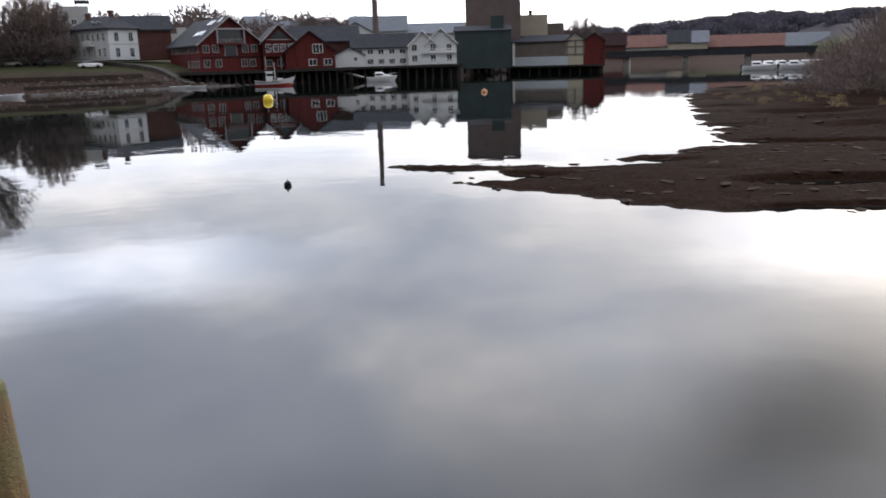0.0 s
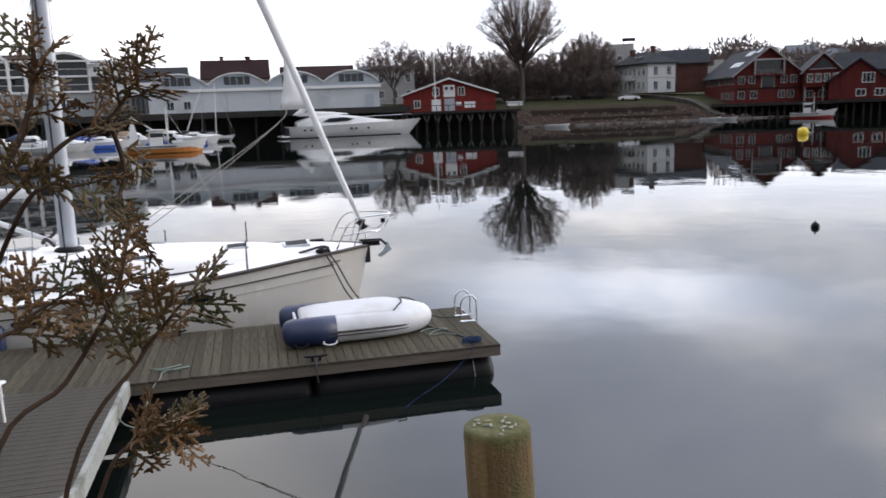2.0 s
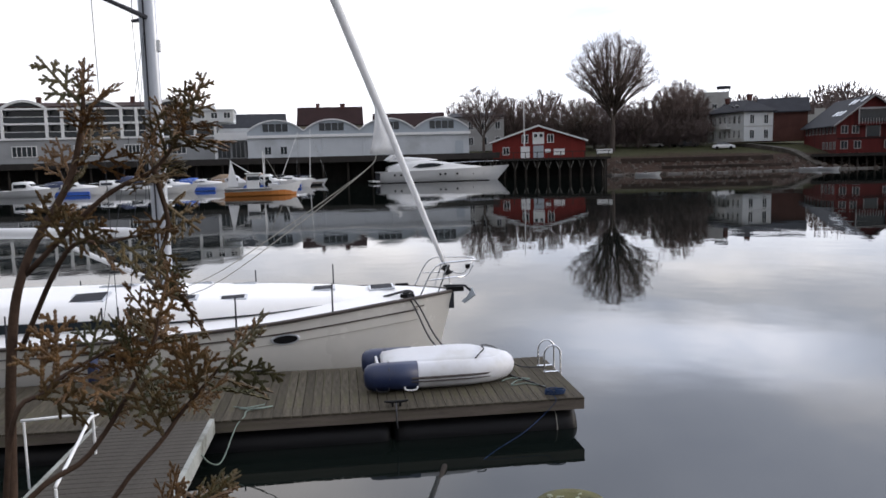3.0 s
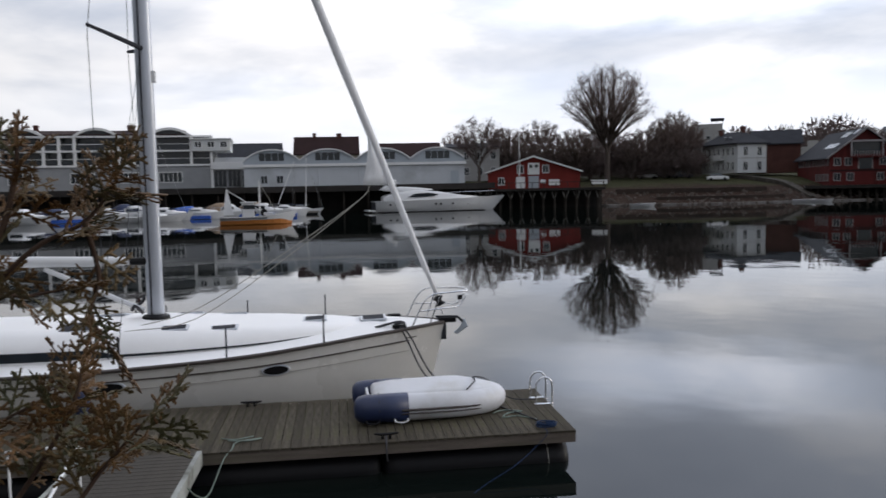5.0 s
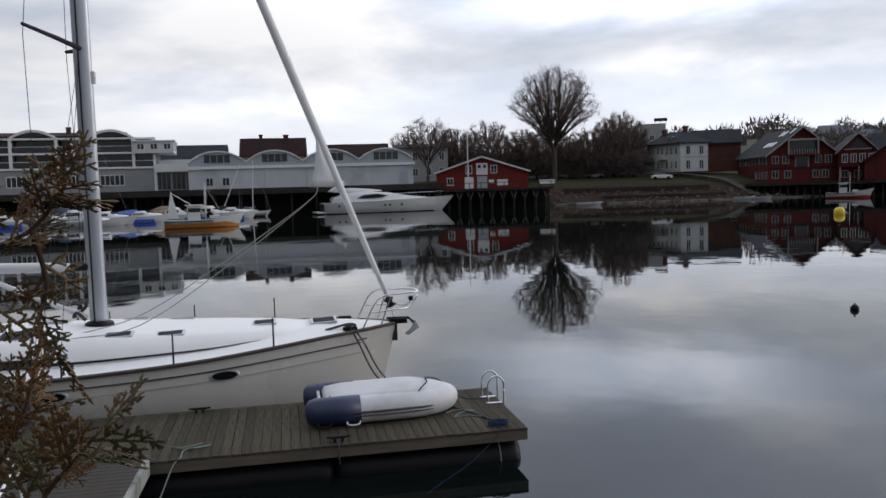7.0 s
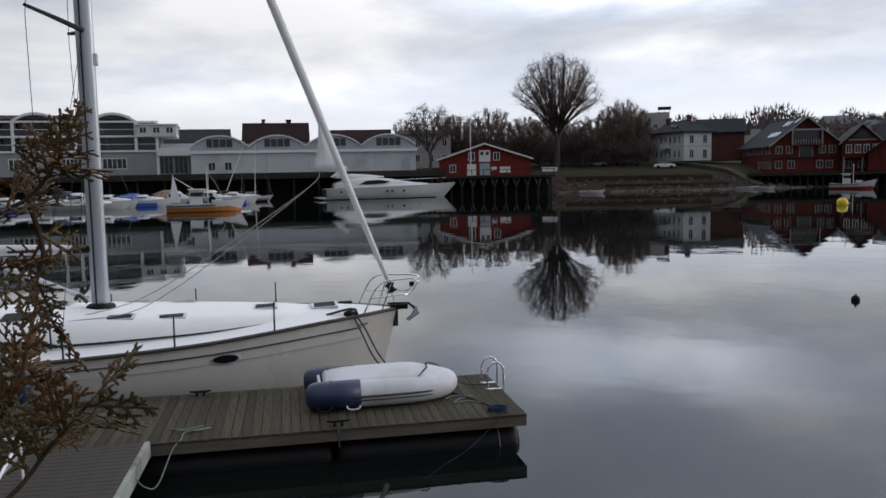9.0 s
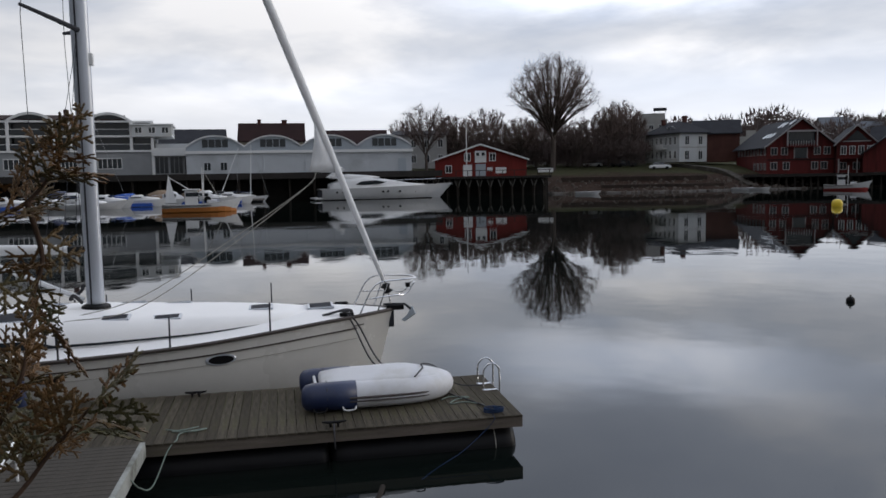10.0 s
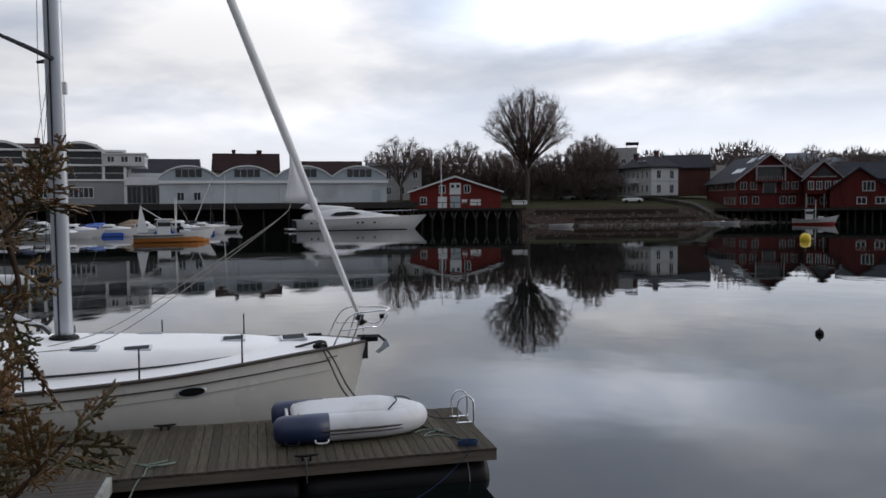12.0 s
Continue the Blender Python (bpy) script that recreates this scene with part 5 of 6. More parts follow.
part("gooseneck", tube([(-6.42, 0, 2.57), (-6.7, 0, 2.57)], 0.07, 8), M["black"], yacht)
part("kicker", tube([(-6.5, 0, 1.70), (-8.12, 0, 2.48)], 0.045, 8), M["gelcoat"], yacht, "white strut below the boom")
part("winch_ropes", tube(smooth_path([(-6.5, -0.1, 1.66), (-6.62, -0.14, 1.8), (-6.7, -0.02, 1.72), (-6.55, 0.1, 1.85), (-6.5, 0.0, 1.95)], 6), 0.03, 6), M["rope_dark"], yacht)
stay_a, stay_b = Vector((-1.22, 0, 1.5)), Vector((-5.9, 0, 13.7))
way = stay_b - stay_a


def on_stay(z):
    return stay_a + way * ((z - stay_a.z) / way.z)


part("furled_genoa", tube([on_stay(z) for z in (1.75, 2.3, 3.4, 4.6, 6.0, 9.0, 13.0)], [0.035, 0.05, 0.06, 0.075, 0.08, 0.07, 0.04], 10), M["sail"], yacht, "white furled headsail", True)
part("furler_drum", tube([on_stay(z) for z in (1.58, 1.6, 1.64, 1.68, 1.72, 1.76)], [0.05, 0.11, 0.06, 0.06, 0.10, 0.04], 12), M["black"], yacht)
part("forestay", tube([stay_a + Vector((0.02, 0, -0.2)), on_stay(1.6)], 0.012, 6), M["steel"], yacht)
# loose clew of the headsail, wrapped round the stay
bm = bmesh.new()
rows = []
for k in range(9):
    t = k / 8
    z = 5.0 - 1.2 * t
    p = on_stay(z)
    q = p + Vector((-0.53 * t ** 1.5, -0.10 * t, 0.02 * t))
    rows.append([bm.verts.new(p.lerp(q, f) + Vector((0, -0.05 * math.sin(f * 3.1) - 0.02 * math.sin(9 * t + 5 * f), 0))) for f in (0, 0.2, 0.4, 0.6, 0.8, 1.0)])
for p, q in zip(rows, rows[1:]):
    for i in range(5):
        bm.faces.new((p[i], p[i + 1], q[i + 1], q[i]))
clew = part("clew", bm, M["sail"], yacht, "loose triangular clew of the furled sail", True)
clew.modifiers.new("cloth_thickness", "SOLIDIFY").thickness = 0.012
for y, x in ((-0.5, -8.0), (0.45, -8.2)):
    part("sheet", tube(smooth_path([(-2.5, -0.1, 3.82), (-2.7, -0.12 + y * 0.1, 3.55), (-4.05, -0.35 + y * 0.2, 2.60 + 0.1 * y), (-5.5, -0.55 + y * 0.4, 1.70 + 0.14 * y), (-6.6, -0.85 + y * 0.3, 1.50)], 5), 0.008, 6), M["rope_grey"], yacht)
# pulpit, stanchions, anchor
for s in (-1, 1):
    part("pulpit_rail", tube(smooth_path([(-1.85, s * 0.55, 1.28), (-1.55, s * 0.5, 1.8), (-1.1, s * 0.34, 1.86), (-0.80, s * 0.2, 1.86), (-0.74, 0, 1.84)], 5), 0.014, 7), M["steel"], yacht, "", True)
    part("pulpit_rail", tube(smooth_path([(-1.68, s * 0.5, 1.56), (-1.2, s * 0.33, 1.58), (-0.95, s * 0.16, 1.58), (-0.78, s * 0.14, 1.8)], 5), 0.012, 7), M["steel"], yacht, "", True)
    part("pulpit_leg", tube([(-1.5, s * 0.3, 1.28), (-1.3, s * 0.38, 1.83)], 0.013, 7), M["steel"], yacht)
    for x in (-3.38, -4.91, -6.5, -8.3, -10.2, -12):
        b, z = sheer(x)
        part("stanchion", tube([(x, s * (b - 0.06), z), (x, s * (b - 0.08), z + 0.5)], [0.016, 0.012], 7), M["slate"], yacht)
    part("bow_cleat", box(-2.2, -1.95, s * 0.62 - 0.05, s * 0.62 + 0.05, 1.27, 1.36, bevel=0.015), M["black"], yacht)
part("bow_roller", box(-1.3, -0.98, -0.09, 0.09, 1.27, 1.36, bevel=0.01), M["black"], yacht)
part("bow_light", box(-0.93, -0.85, -0.04, 0.04, 1.68, 1.76, bevel=0.01), M["black"], yacht)
part("anchor_shank", tube([(-1.35, 0, 1.37), (-0.95, 0, 1.36), (-0.84, 0, 1.26)], 0.025, 6), M["slate"], yacht)
bm = bmesh.new()
for s in (-1, 1):
    v = [bm.verts.new(p) for p in ((-0.82, 0, 1.32), (-0.78, s * 0.13, 1.2), (-0.98, s * 0.06, 1.05), (-1.02, 0, 1.07), (-0.9, 0, 1.16))]
    bm.faces.new(v if s > 0 else v[::-1])
fl = part("anchor_fluke", bm, M["grey_gable"], yacht, "pale blue-grey galvanised anchor fluke")
fl.modifiers.new("plate", "SOLIDIFY").thickness = 0.025
part("bow_fitting", box(-1.26, -1.16, -0.035, 0.035, 0.95, 1.26, bevel=0.01), M["slate"], yacht)
part("logo_bars", box(-2.0, -1.75, -0.002, 0.002, -0.012, 0.012), M["dark_strip"], yacht).matrix_basis = pose(-1.87, -0.592, 1.12, 0, 0, 37) @ Matrix.Translation((1.875, 0, 0))
fender = tube([(0, 0, 0.25), (0, 0, 0.28), (0, 0, 0.33), (0, 0, 0.75), (0, 0, 0.8), (0, 0, 0.84)], [0.03, 0.08, 0.105, 0.105, 0.08, 0.02], 12)
part("fender", fender, M["navy"], yacht, "navy fender", True).matrix_basis = pose(-7.0, -1.98, 0)
part("mooring_line", tube(smooth_path([(-2.07, -0.66, 1.34), (-1.95, -0.8, 1.1), (-1.75, -1.3, 0.66), (-1.5, -2.0, 0.5)], 6), 0.014, 6), M["rope_dark"], yacht)
part("mooring_line", tube(smooth_path([(-2.03, -0.66, 1.34), (-1.88, -0.8, 1.14), (-1.66, -1.3, 0.70), (-1.42, -2.05, 0.5)], 6), 0.014, 6), M["rope_dark"], yacht)
part("rope_bundle", tube(smooth_path([(-2.15, -0.6, 1.36), (-2.05, -0.68, 1.4), (-1.98, -0.6, 1.38), (-2.1, -0.56, 1.4), (-2.5, -0.65, 1.33)], 5), 0.022, 6), M["rope_dark"], yacht)

# ---- mossy post at the bank ----
def post_nodes(t, b):
    tc = t.nodes.new("ShaderNodeTexCoord").outputs["Object"]
    mp = t.nodes.new("ShaderNodeMapping")
    mp.inputs["Scale"].default_value = (22, 22, 1.6)
    link(t, tc, mp.inputs[0])
    grain, blot = noise_node(t, mp.outputs[0], 1.0, 6, 0.65, 0.3), noise_node(t, tc, 9, 5, 0.6)
    wood = ramp_node(t, grain, [(0.3, (0.05, 0.03, 0.012)), (0.5, (0.15, 0.095, 0.036)), (0.72, (0.26, 0.18, 0.08))])
    moss = ramp_node(t, noise_node(t, tc, 45, 5, 0.7), [(0.3, (0.036, 0.042, 0.010)), (0.7, (0.10, 0.105, 0.028))])
    sp = t.nodes.new("ShaderNodeSeparateXYZ")
    link(t, tc, sp.inputs[0])
    high = ramp_node(t, math_node(t, "ADD", sp.outputs[2], math_node(t, "MULTIPLY", blot, 0.12)), [(0.0, (0, 0, 0)), (1.0, (1, 1, 1))])
    near_top = math_node(t, "MULTIPLY", math_node(t, "SUBTRACT", math_node(t, "ADD", sp.outputs[2], math_node(t, "MULTIPLY", math_node(t, "SUBTRACT", blot, 0.5), 0.10)), 1.06), 40.0, True)
    col = mix_node(t, math_node(t, "MULTIPLY", near_top, 0.85), wood, moss)
    side = ramp_node(t, blot, [(0.52, (0, 0, 0)), (0.66, (0.6, 0.6, 0.6))])
    col = mix_node(t, side, col, (0.09, 0.085, 0.03))
    link(t, col, b.inputs["Base Color"])
    b.inputs["Roughness"].default_value = 0.85
    bp = t.nodes.new("ShaderNodeBump")
    bp.inputs["Strength"].default_value, bp.inputs["Distance"].default_value = 0.7, 0.006
    link(t, math_node(t, "ADD", grain, noise_node(t, tc, 120, 4, 0.7)), bp.inputs["Height"])
    link(t, bp.outputs[0], b.inputs["Normal"])


M["post"] = special("mossy_round_timber", post_nodes)
post = thing("mooring_post", pose(-0.930, 1.212, 2.08, 1.0, -2.2, 0), "round timber post with a mossy top", "post")
bm, n, rows = bmesh.new(), 40, []
for z, f in ((0.0, 1.04), (0.3, 1.02), (0.6, 1.01), (0.9, 1.0), (1.05, 0.995), (1.082, 0.985), (1.092, 0.95)):
    rows.append([bm.verts.new((0.0595 * f * math.cos(a) * (1 + 0.025 * noise.noise((math.cos(a) * 2, math.sin(a) * 2, z))), 0.0595 * f * math.sin(a) * (1 + 0.025 * noise.noise((math.sin(a) * 2, math.cos(a) * 2, z))), z)) for a in (math.tau * k / n for k in range(n))])
for f, dz in ((0.7, 0.0), (0.4, -0.002), (0.12, -0.003)):
    rows.append([bm.verts.new((v.co.x * f, v.co.y * f, 1.092 + dz + 0.003 * noise.noise((v.co.x * 60 * f, v.co.y * 60 * f, 0)))) for v in rows[6]])
for p, q in zip(rows, rows[1:]):
    for k in range(n):
        bm.faces.new((p[k], p[(k + 1) % n], q[(k + 1) % n], q[k]))
bm.faces.new(rows[0][::-1])
bm.faces.new(rows[-1])
part("shaft", bm, M["post"], post, "", True)
M["lichen"] = mat("pale_lichen", (0.42, 0.44, 0.34), 0.95, var=0.3, scale=60, fine=200, bump=0.6)
rl = random.Random(9)
for k in range(16):
    a, rr = rl.uniform(0, math.tau), 0.045 * math.sqrt(rl.random())
    bm = bmesh.new()
    bmesh.ops.create_icosphere(bm, subdivisions=1, radius=1)
    for v in bm.verts:
        v.co *= 1 + 0.5 * noise.noise(v.co * 2 + Vector((k, 0, 0)))
    part("lichen", bm, M["lichen"], post, "pale lichen tuft", True).matrix_basis = pose(rr * math.cos(a), rr * math.sin(a), 1.092, 0, 0, rl.uniform(0, 360)) @ Matrix.Diagonal((rl.uniform(0.003, 0.009), rl.uniform(0.002, 0.005), 0.0025, 1))

# dark solid streak, added in place of a reflection beside the jetty
ob = thing("leaning_pole", JETTY, "dark streak standing in for a reflection in the water beside the jetty", "pole")
part("shaft", tube([(-2.95, -3.6, -0.55), (-2.06, -1.0, 0.03)], 0.035, 8), M["pile"], ob)

# ---- buoys ----
ob = thing("mooring_buoy", pose(-27.4, 81.9, 0), "yellow mooring buoy with a ring on top", "buoy")
part("drum", tube([(0, 0, -0.5), (0, 0, -0.15), (0, 0, 0.15), (0, 0, 0.42), (0, 0, 0.6), (0, 0, 0.70)], [0.3, 0.46, 0.52, 0.49, 0.38, 0.2], 20), M["yellow"], ob, "", True)
part("ring", tube([(-0.12, 0, 0.73), (-0.1, 0, 0.9), (0.1, 0, 0.9), (0.12, 0, 0.73)], 0.04, 6), M["pile"], ob)
for p, r, m, label in (((-7.6, 23.9, 0.03), 0.12, "black", "small dark round buoy on the water"), ((-5.4, 92.5, 0.05), 0.32, "orange", "small orange and white buoy")):
    ob = thing("float_buoy", pose(*p), label, "buoy")
    bm = bmesh.new()
    bmesh.ops.create_uvsphere(bm, u_segments=16, v_segments=10, radius=r)
    part("ball", bm, M[m], ob, "", True)
    part("eye", tube([(0, 0, r * 0.9), (0, 0, r * 1.35)], r * 0.25, 8), M["rope_grey"], ob)

# ---- far boats ----


def hull_mesh(length, beam, z_stern, z_bow, sheer_sag=0.15, flare=0.75):
    """A simple hull: stern at x=0, bow at x=length."""
    rows = []
    for k in range(11):
        s = k / 10
        b = beam / 2 * (0.82 + 0.18 * math.sin(s * 2.6)) * (1 - max(0, (s - 0.45) / 0.55) ** 2.2) + 0.02
        z = z_stern + (z_bow - z_stern) * s ** 1.6 - sheer_sag * math.sin(math.pi * s)
        x = s * length
        rake = length * 0.10 * s ** 4
        sec = [(1, z), (flare + 0.12, z * 0.55), (flare, 0.12), (0.4, -0.3), (0, -0.4)]
        rows.append((x, z, [(x - rake * (1 - max(q, 0) / z), b * f, q) for f, q in sec], b))
    bm = bmesh.new()
    vr = []
    for x, z, sec, b in rows:
        vr.append([bm.verts.new(p) for p in sec] + [bm.verts.new((p[0], -p[1], p[2])) for p in sec[-2::-1]])
    for p, q in zip(vr, vr[1:]):
        for i in range(len(p) - 1):
            bm.faces.new((p[i], p[i + 1], q[i + 1], q[i]))
    bm.faces.new(vr[0])
    bmesh.ops.recalc_face_normals(bm, faces=bm.faces)
    deck = loft([(x, [(b * 0.97, z - 0.06), (0, z - 0.02), (-b * 0.97, z - 0.06)]) for x, z, sec, b in rows], close=False)
    return bm, deck


def superstructure(rows):
    """Rows of x, half width, base and top: a rounded cabin."""
    return loft([(x, [(w, b), (w * 0.96, b + (t - b) * 0.7), (w * 0.8, t), (0, t + 0.05), (-w * 0.8, t), (-w * 0.96, b + (t - b) * 0.7), (-w, b)]) for x, w, b, t in rows])


def motor_yacht():
    ob = thing("motor_yacht", pose(-101.2, 74.6, 0, 0, 0, 63.8), "large sleek white motor yacht moored at the quay", "motor yacht")
    hull, deck = hull_mesh(21.9, 5.2, 1.75, 2.35, 0.0)
    part("hull", hull, M["gelcoat"], ob, "", True)
    part("deck", deck, M["deck_white"], ob)
    part("boot_stripe", box(0.3, 17.6, -2.42, 2.42, -0.1, 0.1), M["black"], ob)
    part("cabin", superstructure([(1.6, 2.1, 1.6, 2.5), (3.5, 2.15, 1.6, 3.2), (7, 2.1, 1.6, 3.45), (10.5, 1.9, 1.7, 3.1), (14.5, 1.4, 1.9, 2.45), (17, 0.7, 2.0, 2.25)]), M["gelcoat"], ob, "", True)
    part("flybridge", superstructure([(1.8, 1.5, 3.3, 3.7), (4.5, 1.7, 3.3, 3.95), (7.5, 1.5, 3.4, 3.75), (9.5, 0.9, 3.4, 3.5)]), M["gelcoat"], ob, "", True)
    part("radar_arch", prism([(1.2, 3.5), (2.0, 3.5), (3.8, 4.75), (3.0, 4.85)], -1.5, 1.5), M["gelcoat"], ob)
    part("radar_dome", tube([(3.3, 0, 4.8), (3.3, 0, 5.05), (3.3, 0, 5.2)], [0.35, 0.4, 0.15], 10), M["gelcoat"], ob, "", True)
    for s in (-1, 1):
        out = [(5.2, 2.35), (6.2, 2.85), (8.4, 2.98), (10.2, 2.7), (9.2, 2.4), (6.5, 2.25)]
        part("cabin_window", prism(out, s * 2.09 - 0.06, s * 2.09 + 0.06), M["dark_glass"], ob)
        for x in (2.2, 3.2, 9.5, 10.3, 12.3, 14.3, 15.0):
            y = s * (2.55 if x < 11 else 2.35 if x < 13 else 1.75)
            part("porthole", tube([(x, y - 0.12, 1.2), (x, y + 0.12, 1.2)], 0.17, 10), M["dark_glass"], ob)
        rail = [(11, s * 1.9, 2.9), (14, s * 1.65, 3.0), (17, s * 1.1, 3.05), (20, s * 0.15, 3.1)]
        part("bow_rail", tube(smooth_path(rail, 4), 0.03, 5), M["steel"], ob)
    part("stern_door", box(-0.05, -0.004, -2.0, 2.0, 0.4, 1.6), M["slate"], ob)
    part("swim_platform", box(-1.2, -0.06, -2.2, 2.2, 0.2, 0.42, bevel=0.04), M["gelcoat"], ob)
    return ob


motor_yacht()


def fishing_boat(m, length, low, label, gear=True):
    ob = thing("fishing_boat", m, label, "fishing boat")
    hull, deck = hull_mesh(length, length * 0.32, 0.95, 1.6, 0.25)
    part("hull", hull, M["gelcoat"], ob, "white upper hull", True)
    part("deck", deck, M["deck_far"], ob)
    band = 0.5 if gear else 0.28
    lower = []
    for k in range(11):
        s = k / 10
        b = length * 0.16 * (0.82 + 0.18 * math.sin(s * 2.6)) * (1 - max(0, (s - 0.45) / 0.55) ** 2.2) + 0.02
        z = 0.95 + 0.65 * s ** 1.6 - 0.25 * math.sin(math.pi * s)
        x = s * length - length * 0.10 * s ** 4 * (1 - 0.3 / z)
        w = b * 0.875 + 0.03
        lower.append((x - 0.02, [(w, band + 0.2 * s ** 2), (w * 0.9, 0.1), (w * 0.55, -0.25), (-w * 0.55, -0.25), (-w * 0.9, 0.1), (-w, band + 0.2 * s ** 2)]))
    part("lower_hull", loft(lower), M[low], ob, "painted lower hull band")
    part("rubbing_strake", box(0, length * 0.6, -length * 0.162, length * 0.162, 0.72, 0.80), M["dark_strip"], ob)
    x = length * 0.28
    part("wheelhouse", box(x, x + length * 0.16, -0.8, 0.8, 0.8, 2.45, bevel=0.06), M["gelcoat"], ob)
    part("wheelhouse_window", box(x + 0.1, x + length * 0.16 + 0.03, -0.83, 0.83, 1.75, 2.2), M["dark_glass"], ob)
    part("wheelhouse_roof", box(x - 0.2, x + length * 0.16 + 0.25, -0.95, 0.95, 2.454, 2.56, bevel=0.03), M["gelcoat"], ob)
    part("hatch", box(length * 0.55, length * 0.68, -0.6, 0.6, 1.0, 1.35, bevel=0.04), M["pvc"], ob)
    mx = length * 0.5
    part("mast", tube([(mx, 0, 0.8), (mx, 0, length * 0.58)], [0.07, 0.045], 7), M["white_trim"], ob)
    if gear:
        part("boom", tube([(mx, 0, 1.6), (mx - length * 0.42, 0, length * 0.46)], 0.05, 6), M["white_trim"], ob)
        for s in (-1, 1):
            part("stay", tube([(mx, 0, length * 0.56), (mx + length * 0.22, s * 0.7, 1.3)], 0.025, 5), M["rope_grey"], ob)
            part("derrick", tube([(mx + 0.1, s * 0.4, 1.0), (mx + length * 0.02, s * 0.25, length * 0.55)], 0.04, 5), M["white_trim"], ob)
        sail = prism([(0.3, 1.1), (1.5, 1.1), (0.75, 4.2)], -0.03, 0.03)
        part("steadying_sail", sail, M["sail"], ob, "small grey steadying sail")
        part("winch", tube([(mx + 0.5, -0.5, 1.35), (mx + 0.5, 0.5, 1.35)], 0.4, 10), M["black"], ob)
        part("net_drum", tube([(mx - 0.7, -0.45, 1.3), (mx - 0.7, 0.45, 1.3)], 0.35, 10), M["slate"], ob)
    return ob


fishing_boat(pose(-83.5, 40.3, 0, 0, 0, 61), 8.6, "orange", "white and varnished orange fishing boat with rigged gear")
fishing_boat(pose(-49.4, 141.2, 0, 0, 0, 16), 7.2, "boat_red", "small white fishing boat with a red bottom", False)


def cabin_boat(m, length, label, cover=None, stripe=None, tall=1.0):
    ob = thing("cabin_cruiser", m, label, "motor boat", "boats moored below the quay")
    hull, deck = hull_mesh(length, length * 0.34, 0.85, 1.15, 0.05)
    part("hull", hull, M["gelcoat"], ob, "", True)
    part("deck", deck, M["deck_white"], ob)
    if stripe:
        part("hull_band", box(0.1, length * 0.72, -length * 0.171, length * 0.171, 0.05, 0.5), M[stripe], ob)
    part("cabin", superstructure([(length * 0.28, length * 0.13, 0.8, 1.75 * tall), (length * 0.5, length * 0.13, 0.85, 1.8 * tall), (length * 0.62, length * 0.11, 0.9, 1.3), (length * 0.82, length * 0.05, 1.0, 1.15)]), M["gelcoat"], ob, "", True)
    for s in (-1, 1):
        part("cabin_window", box(length * 0.31, length * 0.52, s * length * 0.128 - 0.04, s * length * 0.128 + 0.04, 1.2, 1.5 * tall), M["dark_glass"], ob)
    part("windscreen", box(length * 0.555, length * 0.60, -length * 0.09, length * 0.09, 1.25, 1.7), M["dark_glass"], ob)
    if cover:
        part("canopy", superstructure([(0.15, length * 0.13, 0.8, 1.6), (length * 0.2, length * 0.135, 0.8, 2.0 * tall), (length * 0.34, length * 0.12, 1.2, 2.0 * tall)]), M[cover], ob, "", True)
    part("outboard", box(-0.45, -0.02, -0.2, 0.2, 0.2, 1.2, bevel=0.08), M["black"], ob)
    part("bow_rail", tube([(length * 0.7, -length * 0.08, 1.5), (length * 0.97, 0, 1.6), (length * 0.7, length * 0.08, 1.5)], 0.025, 5), M["steel"], ob)
    return ob


boats = [(73.0, 118, 7, None, None, "white motor boat moored below the quay"), (71.4, 121, 8, "navy", None, "white motor boat with a navy canopy"), (69.4, 116, 7.5, None, "blue", "white motor boat with a blue band"),
         (67.2, 117, 7, "blue", "blue", "motor boat with a bright blue cover"), (65.2, 119, 7.5, "tan", None, "cabin boat with a tan canvas canopy"), (62.9, 119, 7.5, "tan", "blue", "white cabin boat with a tan canopy"),
         (61.2, 120, 6.5, "black", "blue", "blue and white motor boat with a dark canopy"), (75.5, 117, 8, "navy", "blue", "white motor boat with a blue band and canopy"), (78.0, 118, 8, None, None, "white motor boat at the far pontoon")]
for k, (az, d, ln, cover, stripe, label) in enumerate(boats):
    cabin_boat(spot(az, d, 0, 52 + 9 * math.sin(k * 2.1)), ln, label, cover, stripe, 1.0 + 0.12 * math.sin(k * 1.7))
pont = thing("pontoon", pose(-117, 44, 0, 0, 0, 66), "low grey marina pontoon", "pontoon")
part("deck", box(-26, 26, -0.9, 0.9, 0.25, 0.5), M["deck_far"], pont)
part("float", box(-25.8, 25.8, -0.8, 0.8, -0.3, 0.246), M["black"], pont)


def small_sailboat(m, length, label, lean=0.0):
    ob = thing("small_sailboat", m, label, "sailing boat", "boats moored below the quay")
    hull, deck = hull_mesh(length, length * 0.3, 0.7, 0.95, 0.08)
    part("hull", hull, M["gelcoat"], ob, "", True)
    part("deck", deck, M["deck_white"], ob)
    part("cabin", superstructure([(length * 0.35, 0.8, 0.6, 1.15), (length * 0.55, 0.75, 0.65, 1.15), (length * 0.72, 0.4, 0.8, 0.9)]), M["gelcoat"], ob, "", True)
    part("mast", tube([(length * 0.6, 0, 0.7), (length * 0.6 + lean, 0, length * 1.25)], [0.07, 0.045], 7), M["white_trim"], ob)
    part("boom", tube([(length * 0.6, 0, 1.5), (length * 0.2, 0, 1.6)], 0.05, 6), M["navy"], ob)
    part("stay", tube([(length * 0.99, 0, 0.95), (length * 0.6 + lean, 0, length * 1.2)], 0.02, 4), M["steel"], ob)
    return ob


